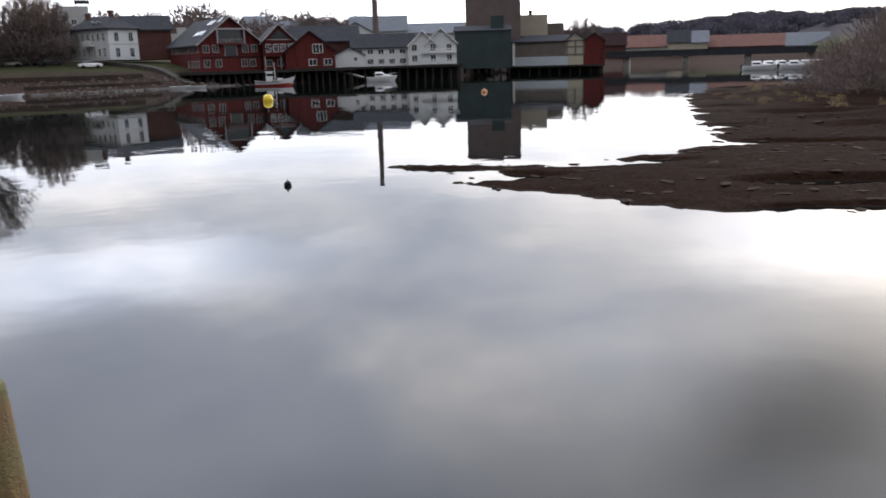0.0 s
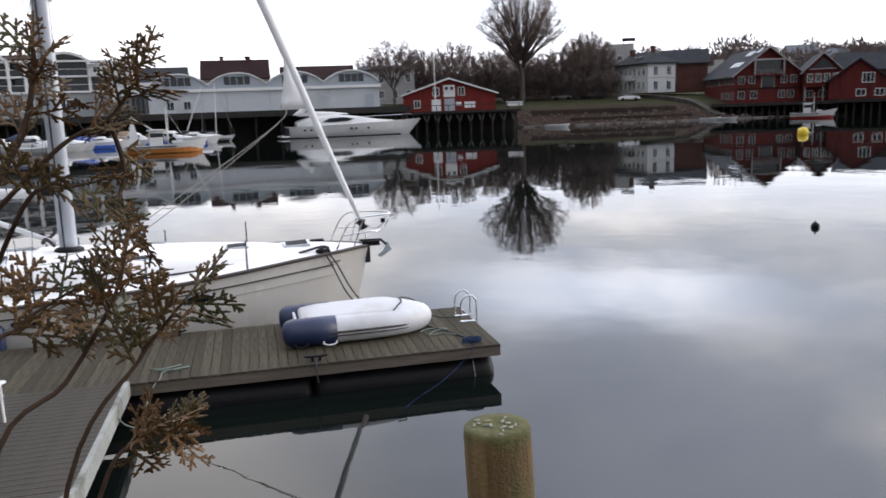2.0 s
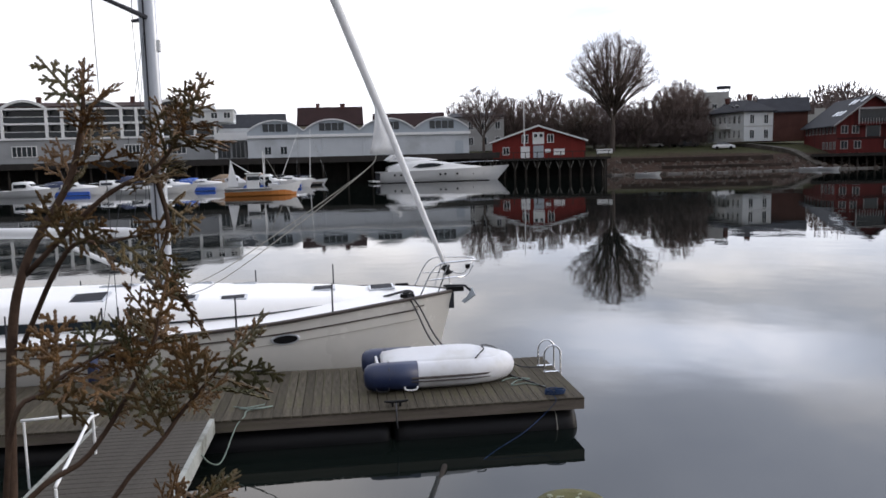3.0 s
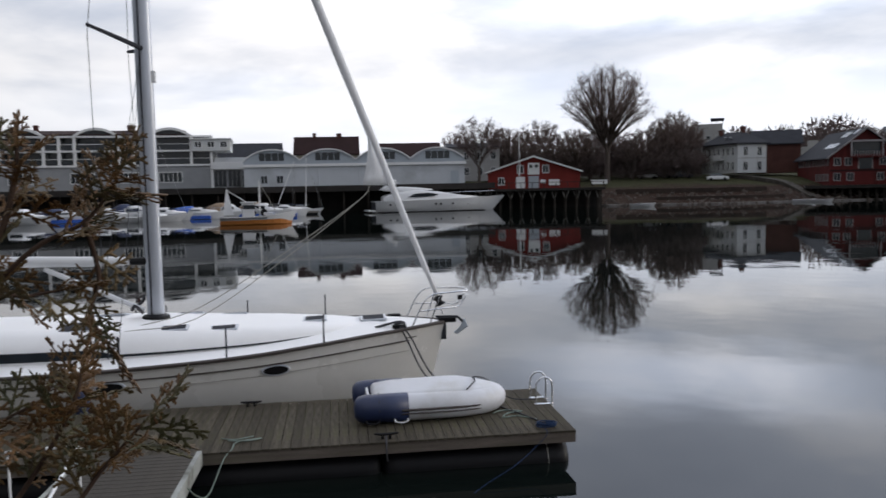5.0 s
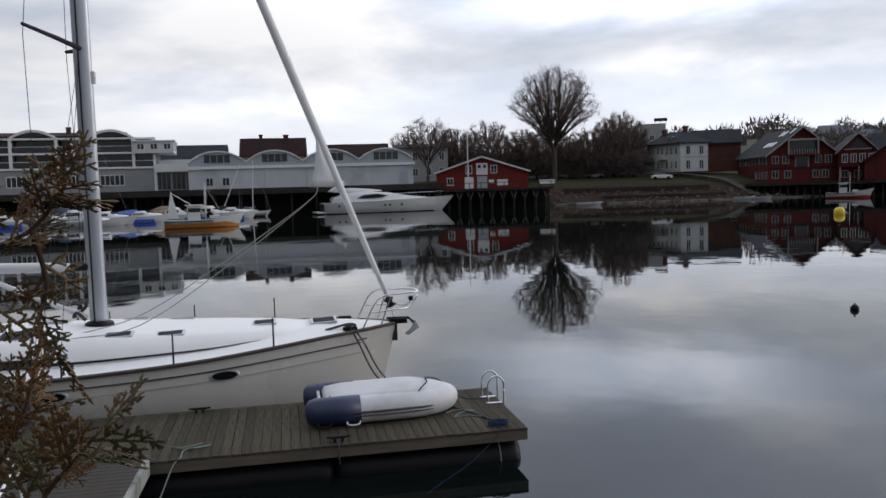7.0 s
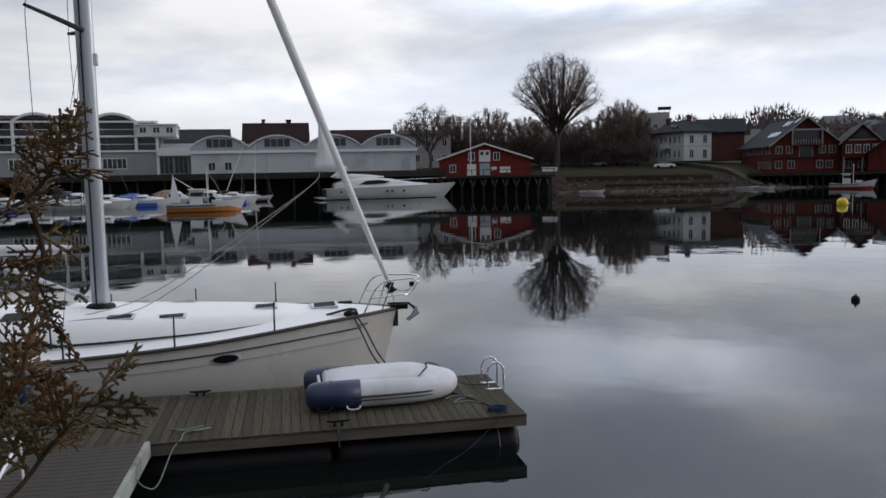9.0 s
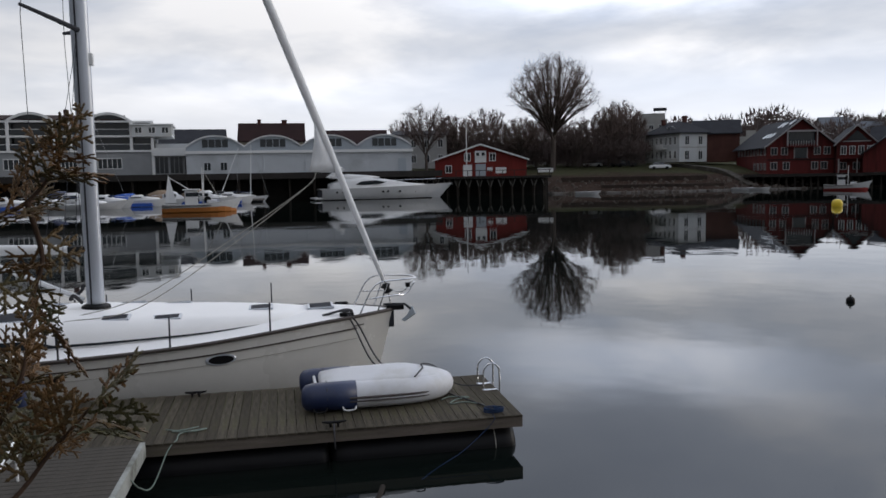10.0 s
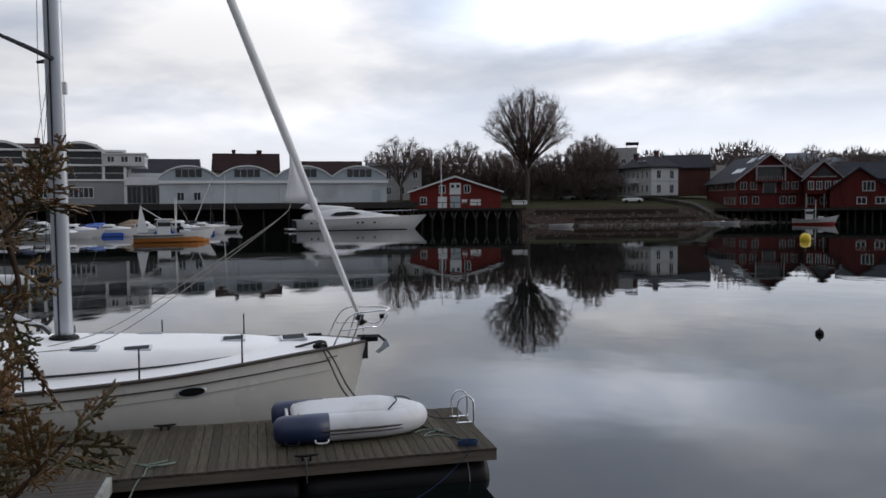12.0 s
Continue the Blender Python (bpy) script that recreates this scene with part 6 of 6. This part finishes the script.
small_sailboat(spot(60.3, 127, 0, 60), 7, "small white sailing boat below the quay", 0.3)
small_sailboat(spot(62.3, 124, 0, 56), 6.5, "small sailing boat with a raked mast", 3.0)
small_sailboat(spot(71.2, 112, 0, 58), 9.5, "white sailing boat with a tall mast")


def skiff(m, label, length=3.6):
    ob = thing("rowing_boat", m, label, "rowing boat", "skiffs at the shore")
    hull, deck = hull_mesh(length, length * 0.4, 0.45, 0.6, 0.05)
    part("hull", hull, M["gelcoat"], ob, "", True)
    part("thwart", deck, M["deck_white"], ob)
    return ob


skiff(spot(24.9, 152, 0, 20), "small white skiff at the water's edge")
skiff(spot(23.8, 152, 0, 10), "small white skiff at the water's edge")
skiff(spot(35.4, 135, 0, 35), "pale upturned skiff by the kerb", 4.2)
cabin_boat(spot(11.6, 158, 0, 10), 6, "small white cabin boat by the slipway")
for k in range(7):
    cabin_boat(spot(-14.0 - 0.75 * k, 178 + 2.5 * (k % 3), 0, -20 + 25 * math.sin(k)), 6.5, "white motor boat moored beyond the tidal flat")
# parked cars on the lawn edge


def parked_car(m, paint, label):
    ob = thing("parked_car", m, label, "car", "parked cars")
    body = loft([(x, [(0.85, 0.3), (0.86, 0.75), (0.8, z), (-0.8, z), (-0.86, 0.75), (-0.85, 0.3)]) for x, z in ((-2.1, 0.75), (-1.9, 0.85), (-0.9, 0.95), (1.2, 0.95), (2.0, 0.8), (2.1, 0.6))])
    part("body", body, M[paint], ob, "", True)
    part("cabin", loft([(x, [(0.78, 0.93), (w, z), (-w, z), (-0.78, 0.93)]) for x, z, w in ((-1.7, 0.98, 0.7), (-1.1, 1.42, 0.6), (0.3, 1.45, 0.6), (1.1, 0.97, 0.7))]), M["dark_glass"], ob, "", True)
    for x in (-1.3, 1.3):
        for s in (-0.8, 0.8):
            part("wheel", tube([(x, s - 0.1, 0.32), (x, s + 0.1, 0.32)], 0.32, 12), M["black"], ob)
    return ob


for az, d, paint in ((29.6, 169, "gelcoat"), (31.9, 176, "slate"), (34.2, 178, "gelcoat"), (33.2, 180, "slate")):
    parked_car(spot(az, d, ground_z(az, d) - 0.05, az + 5), paint, "white car parked by the lawn" if paint == "gelcoat" else "dark car parked by the lawn")

# ---- trees ----


def crown_tree(m, seed, height, fork, wide, limbs, label, stems=2, trunk=0.5, twig=0.016, group=""):
    """A bare tree whose limbs fan up from a fork and end on a rounded crown."""
    rg = random.Random(seed)
    limb_v, limb_f, twig_v, twig_f = [], [], [], []
    mid, tall = fork + (height - fork) * 0.52, (height - fork) * 0.50

    def stick(V, Fc, pts, r0, r1, sides):
        base, n = len(V), len(pts)
        for k, c in enumerate(pts):
            d = (pts[min(k + 1, n - 1)] - pts[max(k - 1, 0)]).normalized()
            u = d.orthogonal().normalized()
            w, rr = d.cross(u), r0 + (r1 - r0) * k / (n - 1)
            V.extend(c + rr * (math.cos(math.tau * j / sides) * u + math.sin(math.tau * j / sides) * w) for j in range(sides))
        for k in range(n - 1):
            for j in range(sides):
                a, b = base + k * sides, base + (k + 1) * sides
                Fc.append((a + j, a + (j + 1) % sides, b + (j + 1) % sides, b + j))

    def arc(p, c, q, n, jig):
        return [p * (1 - t) ** 2 + c * (2 * t * (1 - t)) + q * t * t + Vector((rg.gauss(0, jig), rg.gauss(0, jig), rg.gauss(0, jig))) * (1 if 0 < k < n else 0) for k in range(n + 1) for t in (k / n,)]

    def on_crown(a, e):
        lump = 0.86 + 0.34 * noise.noise((math.cos(a) * 1.6 + seed, math.sin(a) * 1.6, e * 1.8))
        return Vector((wide * math.cos(e) * math.cos(a) * lump, wide * math.cos(e) * math.sin(a) * lump, mid + tall * math.sin(e) * (0.94 + 0.06 * lump)))

    stick(limb_v, limb_f, arc(Vector((0, 0, -0.5)), Vector((0.1, 0, fork * 0.5)), Vector((0, 0, fork * 0.72)), 4, 0.03), trunk, trunk * 0.8, 8)
    tops = []
    for k in range(stems):
        a = math.tau * k / stems + 0.6
        p = arc(Vector((0, 0, fork * 0.6)), Vector((0.09 * wide * math.cos(a), 0.09 * wide * math.sin(a), fork * 1.1)), Vector((0.16 * wide * math.cos(a), 0.16 * wide * math.sin(a), height * 0.93)), 9, 0.10)
        stick(limb_v, limb_f, p, trunk * 0.66, 0.04, 6)
        tops.append(p)
    for k in range(limbs):
        e = math.asin(min(0.99, -0.42 + 1.41 * (k + 0.5) / limbs))
        a = k * 2.39996 + rg.uniform(-0.3, 0.3)
        q = on_crown(a, e)
        stem = min(tops, key=lambda p: (p[5].xy - q.xy).length)
        f = min(7.5, max(1.6, (0.16 + 0.40 * (e + 0.45) / 2.0) * 9 + rg.uniform(-0.8, 0.8)))
        p = stem[int(f)].lerp(stem[int(f) + 1], f % 1)
        c = p.lerp(q, 0.5) + Vector((0, 0, 0.16 * (q - p).length * (1 - math.sin(max(0.0, e))) - 0.03 * (q - p).length))
        line = arc(p, c, q, 6, 0.012 * (q - p).length)
        stick(limb_v, limb_f, line, 0.055 + 0.012 * (q - p).length * trunk / 0.5, twig * 1.4, 5)
        for i in range(9):
            f = 1.2 + 4.7 * (i + rg.random()) / 9
            b = line[int(f)].lerp(line[int(f) + 1], f % 1)
            tip = on_crown(a + rg.gauss(0, 0.30), min(1.5, e + rg.gauss(0.05, 0.24)))
            reach = 0.35 + 0.6 * rg.random()
            tip = b.lerp(tip, reach)
            way = line[int(f) + 1] - line[int(f)]
            sub = arc(b, b + way.normalized() * (tip - b).length * 0.45, tip, 4, 0.02 * (tip - b).length)
            stick(twig_v, twig_f, sub, twig * 2.4, twig, 3)
            for j in range(7):
                g = 0.8 + 3.1 * (j + rg.random()) / 7
                b2 = sub[int(g)].lerp(sub[int(g) + 1], g % 1)
                d = ((sub[int(g) + 1] - sub[int(g)]).normalized() + Vector((rg.gauss(0, 0.55), rg.gauss(0, 0.55), 0.25 + rg.gauss(0, 0.4)))).normalized()
                ln = (0.05 + 0.07 * rg.random()) * height * 0.75
                e2 = b2 + d * ln
                stick(twig_v, twig_f, [b2, b2 + d * ln * 0.5 + Vector((rg.gauss(0, 0.06), rg.gauss(0, 0.06), 0)), e2], twig * 1.1, twig * 0.6, 3)
                for w in range(2):
                    o = b2.lerp(e2, 0.35 + 0.4 * w)
                    d2 = (d + Vector((rg.gauss(0, 0.6), rg.gauss(0, 0.6), 0.2 + rg.gauss(0, 0.4)))).normalized()
                    stick(twig_v, twig_f, [o, o + d2 * ln * 0.55], twig * 0.8, twig * 0.5, 3)
    ob = thing("bare_tree", m, label, "tree", group)
    part("trunk", (limb_v, limb_f), M["bark"], ob)
    part("crown", (twig_v, twig_f), M["twigs"], ob, "bare leafless crown")
    return ob


BIG = spot(36.95, 165, ground_z(36.95, 165), 20)
crown_tree(BIG, 5, 8.0 / 57.3 * 165 + 3.74 - BIG.translation.z, 3.07 / 57.3 * 165 + 3.74 - BIG.translation.z, 9.3, 64, "tall broad leafless tree with a rounded crown on the bank", 2, 0.55)
side_tree = crown_tree(spot(46.0, 158, 4.6, 0), 8, 12.6, 4.0, 6.4, 26, "leafless tree beside the pale house", 2, 0.3, 0.018)
round_tree = crown_tree(spot(33.1, 175, ground_z(33.1, 175)), 12, 12.5, 3.4, 5.2, 34, "dense round leafless tree", 3, 0.3, 0.02)
park_tree = crown_tree(spot(40.5, 176, ground_z(40.5, 176)), 21, 10.5, 3.0, 4.6, 20, "bare leafless park tree on the lawn", 2, 0.24, 0.024, "park trees")
rt = random.Random(31)
for az, d, s in ((44.0, 172, 1.0), (42.8, 180, 1.15), (39.2, 172, 0.95), (38.2, 182, 1.1), (36.0, 185, 1.0), (35.2, 172, 0.9), (34.4, 186, 1.15), (32.4, 186, 1.05), (31.6, 180, 0.95), (41.6, 188, 1.25), (45.0, 190, 1.1), (47.6, 196, 1.1), (37.4, 192, 1.2),
                 (32.8, 196, 1.1), (-2.6, 240, 1.5), (-3.4, 236, 1.35)):
    src = (park_tree, round_tree)[rt.random() < 0.35]
    t = copy_thing(src, spot(az, d, ground_z(az, d), rt.uniform(0, 360)) @ Matrix.Diagonal((s, s, s * rt.uniform(0.9, 1.1), 1)))


def scrub_mass(name, places, seed, label, category, material="scrub", twigs=420, size=2.6, tall=1.0, thin=0.03):
    """Many leafless thickets as one mass of crossing stems."""
    g = np.random.RandomState(seed)
    vs, fs, base = [], [], 0
    for x, y, z, s in places:
        n = twigs
        a, e = g.uniform(0, math.tau, n), np.arccos(g.uniform(0.0, 1.0, n))
        rr = size * s * np.cbrt(g.uniform(0.02, 1, n))
        c = np.stack([x + rr * np.sin(e) * np.cos(a), y + rr * np.sin(e) * np.sin(a), z + rr * np.cos(e) * tall], 1)
        d = np.stack([np.sin(e) * np.cos(a) * 0.7, np.sin(e) * np.sin(a) * 0.7, 0.35 + np.cos(e)], 1) + g.normal(0, 0.35, (n, 3))
        d /= np.linalg.norm(d, axis=1)[:, None]
        ln = (0.35 + 0.5 * g.uniform(0, 1, n))[:, None] * size * s * 0.42
        side = np.cross(d, g.normal(0, 1, (n, 3)))
        side = side / np.linalg.norm(side, axis=1)[:, None] * thin * s
        oth = np.cross(d, side)
        a3 = [c + side, c - side * 0.5 + oth * 0.87, c - side * 0.5 - oth * 0.87, c + d * ln]
        vs.append(np.stack(a3, 1).reshape(-1, 3))
        idx = base + np.arange(n) * 4
        fs += [q for i in idx.tolist() for q in ((i, i + 1, i + 3), (i + 1, i + 2, i + 3), (i + 2, i, i + 3))]
        base += 4 * n
    return tagged(mesh_ob(name, (np.concatenate(vs).tolist(), fs), M[material]), label, category, kind="stuff")


rs = random.Random(77)
spots = []
for k in range(190):
    az, d = rs.uniform(30.8, 46.2), rs.uniform(172, 215)
    spots.append((-math.sin(radians(az)) * d, math.cos(radians(az)) * d, ground_z(az, d) + rs.uniform(0.2, 3.4), rs.uniform(0.8, 1.4)))
scrub_mass("thicket", spots, 3, "dense brown leafless thicket behind the lawn", "thicket", twigs=480, size=2.6, tall=1.15, thin=0.06)
spots = []
for k in range(170):
    az, d = rs.uniform(10, 76), rs.uniform(250, 420)
    spots.append((-math.sin(radians(az)) * d, math.cos(radians(az)) * d, ground_z(az, d) + rs.uniform(-1, 3.5), rs.uniform(1.2, 2.2)))
scrub_mass("distant_wood", spots, 5, "distant dark wood along the skyline", "woodland", "scrub", 220, 3.4, 1.2, 0.13)
spots = []
for k in range(70):
    az, d = rs.uniform(7, 31), rs.uniform(285, 345)
    spots.append((-math.sin(radians(az)) * d, math.cos(radians(az)) * d, ground_z(az, d) + rs.uniform(0.0, 3.0), rs.uniform(0.6, 1.2)))
scrub_mass("ridge_wood", spots, 15, "bare wood on the ridge behind the town", "woodland", "scrub", 1300, 3.4, 1.0, 0.036)
spots = []
for k in range(150):
    az, d = rs.uniform(-24, 2), rs.uniform(420, 1150)
    spots.append((-math.sin(radians(az)) * d, math.cos(radians(az)) * d, ground_z(az, d) + rs.uniform(-2, 1), rs.uniform(2.0, 4.0)))
# far patches wear the haze-tinted colour
scrub_mass("hill_wood", spots, 6, "wood patches on the far hills, tinted bluish for haze", "woodland", "fir", 420, 3.4, 0.6, 0.12)
spots = []
for k in range(80):
    az, d = rs.uniform(-32, -18.6), rs.uniform(66, 95)
    spots.append((-math.sin(radians(az)) * d, math.cos(radians(az)) * d, ground_z(az, d) + rs.uniform(0.3, 3.2), rs.uniform(0.7, 1.4)))
scrub_mass("bank_scrub", spots, 7, "brown leafless scrub on the river bank", "thicket", "twigs", 420, 2.2, 1.3, 0.03)
spots = []
for k in range(420):
    x, y = rs.uniform(14, 52), rs.uniform(50, 100)
    s = bar_inside(x, y)
    if s > 2.5:
        spots.append((x, y, bar_z(x, y), rs.uniform(0.5, 1.0)))
M["straw"] = mat("dry_reed_grass", (0.26, 0.19, 0.10), 0.9, var=0.35, scale=0.6, fine=6)
scrub_mass("dry_grass", [p for p in spots if rs.random() < 0.45], 8, "dry straw-coloured grass tussocks on the flat", "grass", "straw", 60, 0.55, 0.8, 0.02)
# seaweed clumps and stones on the tidal flat
M["weed"] = mat("wet_seaweed", (0.024, 0.015, 0.009), 0.95, var=0.5, scale=3, fine=25, bump=0.6, spec=0.1)
bm = bmesh.new()
for k in range(520):
    x, y = rs.uniform(-5, 20), rs.uniform(17, 46)
    s = bar_inside(x, y)
    if s < -0.1:
        continue
    r = rs.uniform(0.05, 0.2)
    vs = bmesh.ops.create_icosphere(bm, subdivisions=1, radius=1.0, matrix=Matrix.Translation((x, y, max(0.0, bar_z(x, y)))) @ Matrix.Rotation(rs.uniform(0, 6), 4, "Z") @ Matrix.Diagonal((r * rs.uniform(1, 3.0), r, r * 0.25, 1)))["verts"]
    for v in vs:
        v.co += 0.35 * r * Vector((noise.noise(v.co * 7), noise.noise(v.co * 7 + Vector((9, 0, 0))), 0.6 * noise.noise(v.co * 9)))
tagged(mesh_ob("seaweed", bm, M["weed"]), "dark seaweed clumps strewn over the tidal flat", "seaweed", kind="stuff")

# ---- white cedar in front of the viewpoint ----


def leaf_nodes(t, b):
    tc = t.nodes.new("ShaderNodeTexCoord").outputs["Object"]
    rnd = t.nodes.new("ShaderNodeObjectInfo").outputs["Random"]
    green = ramp_node(t, noise_node(t, tc, 40, 3), [(0.3, (0.022, 0.026, 0.009)), (0.7, (0.072, 0.066, 0.020))])
    rust = ramp_node(t, noise_node(t, tc, 55, 3), [(0.3, (0.050, 0.024, 0.007)), (0.7, (0.150, 0.074, 0.017))])
    k = ramp_node(t, math_node(t, "ADD", rnd, math_node(t, "MULTIPLY", noise_node(t, tc, 18, 2), 0.6)), [(0.32, (0, 0, 0)), (0.85, (1, 1, 1))])
    link(t, mix_node(t, k, green, rust), b.inputs["Base Color"])
    b.inputs["Roughness"].default_value = 0.6


M["cedar"] = special("cedar_scale_leaves", leaf_nodes)


def spray_mesh(seed, length=0.085):
    """A flat spray of scale leaves: a stem with side shoots that fork once more."""
    rg = random.Random(seed)
    V, Fc = [], []

    def shoot(p, d, ln, w):
        """A chain of small overlapping scale leaves."""
        n = max(3, int(ln / 0.0050))
        nrm = Vector((0, 0, 1))
        s = d.cross(nrm).normalized()
        for k in range(n):
            c = p + d * ln * k / n + Vector((0, 0, 0.0006 * (k % 2)))
            ww = w * (1.0 - 0.35 * k / n) * rg.uniform(0.85, 1.15)
            ll = ln / n * 1.75
            base = len(V)
            V.extend([c - s * ww * 0.35, c + d * ll * 0.55 - s * ww, c + d * ll, c + d * ll * 0.55 + s * ww, c + s * ww * 0.35, c + d * ll * 0.5 + nrm * ww * 0.55, c + d * ll * 0.5 - nrm * ww * 0.55])
            ring = (0, 1, 2, 3, 4)
            for a, b2 in zip(ring, ring[1:] + ring[:1]):
                Fc.append((base + a, base + b2, base + 5))
                Fc.append((base + b2, base + a, base + 6))

    axis = Vector((1, 0, 0))
    shoot(Vector((0, 0, 0)), axis, length, 0.0038)
    n = 6
    for i in range(n):
        t = 0.12 + 0.82 * i / n
        sgn = 1 if i % 2 else -1
        ang = rg.uniform(0.65, 0.95)
        d = (axis * math.cos(ang) + Vector((0, sgn, 0)) * math.sin(ang) + Vector((0, 0, rg.uniform(-0.3, 0.3)))).normalized()
        ln = length * (0.52 - 0.38 * t) * rg.uniform(0.8, 1.25)
        p = axis * length * t
        shoot(p, d, ln, 0.0036)
        for j in range(3):
            tt = 0.25 + 0.25 * j
            a2 = ang * (0.15 if j % 2 else 1.9)
            d2 = (axis * math.cos(a2) + Vector((0, sgn, 0)) * math.sin(a2) + Vector((0, 0, rg.uniform(-0.3, 0.3)))).normalized()
            shoot(p + d * ln * tt, d2, ln * (0.5 - 0.25 * tt), 0.0033)
    me = bpy.data.meshes.new("spray")
    me.from_pydata([tuple(v) for v in V], [], Fc)
    me.materials.append(M["cedar"])
    return me


M["cedar_bark"] = mat("cedar_bark", (0.055, 0.036, 0.026), 0.95, var=0.4, scale=30, fine=200)
sprays = [spray_mesh(s) for s in (1, 2, 3, 4)]
cedar = thing("cedar_bush", pose(-0.98, 0.36, 2.1), "straggly white cedar with rusty olive foliage at the bank", "conifer bush")
inv = Matrix.Translation((0.013, 0.015, 0.008)) @ cedar.matrix_basis.inverted()
BRANCHES = [
    ([(-1.02, 0.34, 2.1), (-1.01, 0.36, 2.8), (-1.009, 0.389, 3.346), (-1.006, 0.402, 3.543), (-1.002, 0.419, 3.628), (-0.992, 0.461, 3.706), (-0.988, 0.475, 3.76), (-0.987, 0.478, 3.785)], 0.006, 0.62, 22),
    ([(-1.002, 0.419, 3.62), (-0.936, 0.472, 3.690), (-0.921, 0.515, 3.715), (-0.912, 0.537, 3.745), (-0.909, 0.545, 3.762)], 0.0019, 0.3, 20),
    ([(-0.96, 0.36, 3.0), (-0.891, 0.361, 3.400), (-0.874, 0.427, 3.479), (-0.863, 0.457, 3.524), (-0.855, 0.478, 3.565), (-0.852, 0.485, 3.590)], 0.0022, 0.45, 20),
    ([(-0.93, 0.37, 3.05), (-0.857, 0.413, 3.392), (-0.833, 0.478, 3.495), (-0.822, 0.506, 3.530), (-0.814, 0.523, 3.550)], 0.0019, 0.45, 17),
    ([(-0.93, 0.37, 3.05), (-0.831, 0.428, 3.380), (-0.817, 0.465, 3.425), (-0.806, 0.490, 3.440)], 0.0019, 0.5, 16),
    ([(-1.003, 0.41, 3.55), (-0.926, 0.435, 3.645), (-0.916, 0.465, 3.652), (-0.908, 0.49, 3.656)], 0.0019, 0.3, 9),
    ([(-0.96, 0.36, 3.2), (-0.900, 0.372, 3.491), (-0.894, 0.401, 3.534), (-0.887, 0.428, 3.552), (-0.878, 0.455, 3.565)], 0.0019, 0.4, 12),
    ([(-0.921, 0.515, 3.715), (-0.918, 0.524, 3.665), (-0.921, 0.516, 3.630), (-0.917, 0.528, 3.60)], 0.0019, 0.1, 9),
]
rc = random.Random(15)
for pts, r, first, count in BRANCHES:
    count = int(count * 0.85)
    line = smooth_path([inv @ Vector(p) for p in pts], 6)
    part("stem" if r > 0.01 else "branch", tube(line, [r * (1 - 0.8 * k / (len(line) - 1)) + 0.0008 for k in range(len(line))], 7), M["cedar_bark"], cedar, "", True)
    for k in range(count):
        t = first + (1 - first) * (k + rc.random()) / count
        f = t * (len(line) - 1)
        i = min(int(f), len(line) - 2)
        p, d = line[i].lerp(line[i + 1], f - i), (line[i + 1] - line[i]).normalized()
        turn = rc.uniform(0, math.tau)
        sidev = d.orthogonal().normalized()
        out = math.cos(turn) * sidev + math.sin(turn) * d.cross(sidev)
        way = (d * 0.55 + out * rc.uniform(0.5, 0.95) + Vector((0, 0, rc.uniform(-0.35, 0.3)))).normalized() if k < count - 2 else d
        q = way.to_track_quat("X", "Z").to_matrix().to_4x4()
        s = rc.uniform(0.38, 0.75)
        share("spray", sprays[rc.randrange(4)], cedar, Matrix.Translation(p) @ q @ Matrix.Rotation(rc.uniform(-1.3, 1.3), 4, "X") @ Matrix.Diagonal((s, s, s, 1)))

# ---- planks of the jetty and gangway ----
rp = random.Random(2)
plank_meshes = []
for k in range(5):
    bm = box(-0.0608, 0.0608, 0, 2.27, 0, 0.028, bevel=0.004)
    me = bpy.data.meshes.new("plank")
    bm.to_mesh(me)
    bm.free()
    me.materials.append(M["plank"])
    plank_meshes.append(me)
for k in range(118):
    x = -0.062 - 0.1265 * k
    share("plank", plank_meshes[k % 5], jetty, pose(x + rp.uniform(-0.0015, 0.0015), -0.012 + rp.uniform(-0.006, 0.006), 0.4245 + rp.uniform(-0.002, 0.002), 0, 0, rp.uniform(-0.12, 0.12)))
bm = box(-0.69, 0.69, -0.06, 0.06, 0, 0.03, bevel=0.004)
bm.to_mesh(gm := bpy.data.meshes.new("plank"))
bm.free()
gm.materials.append(M["ramp"])
for k in range(70):
    y = -0.16 - 0.1285 * k
    z = float(np.interp(-y, [0.08, 3.2, 8.2, 9.2], [0.48, 0.55, 2.05, 2.1]))
    slope = math.degrees(math.atan2(1.5, 5.0)) if 3.2 < -y < 8.2 else 1.3
    share("plank", gm, gang, pose(-5.62, y, z - 0.01, -slope, 0, 0))
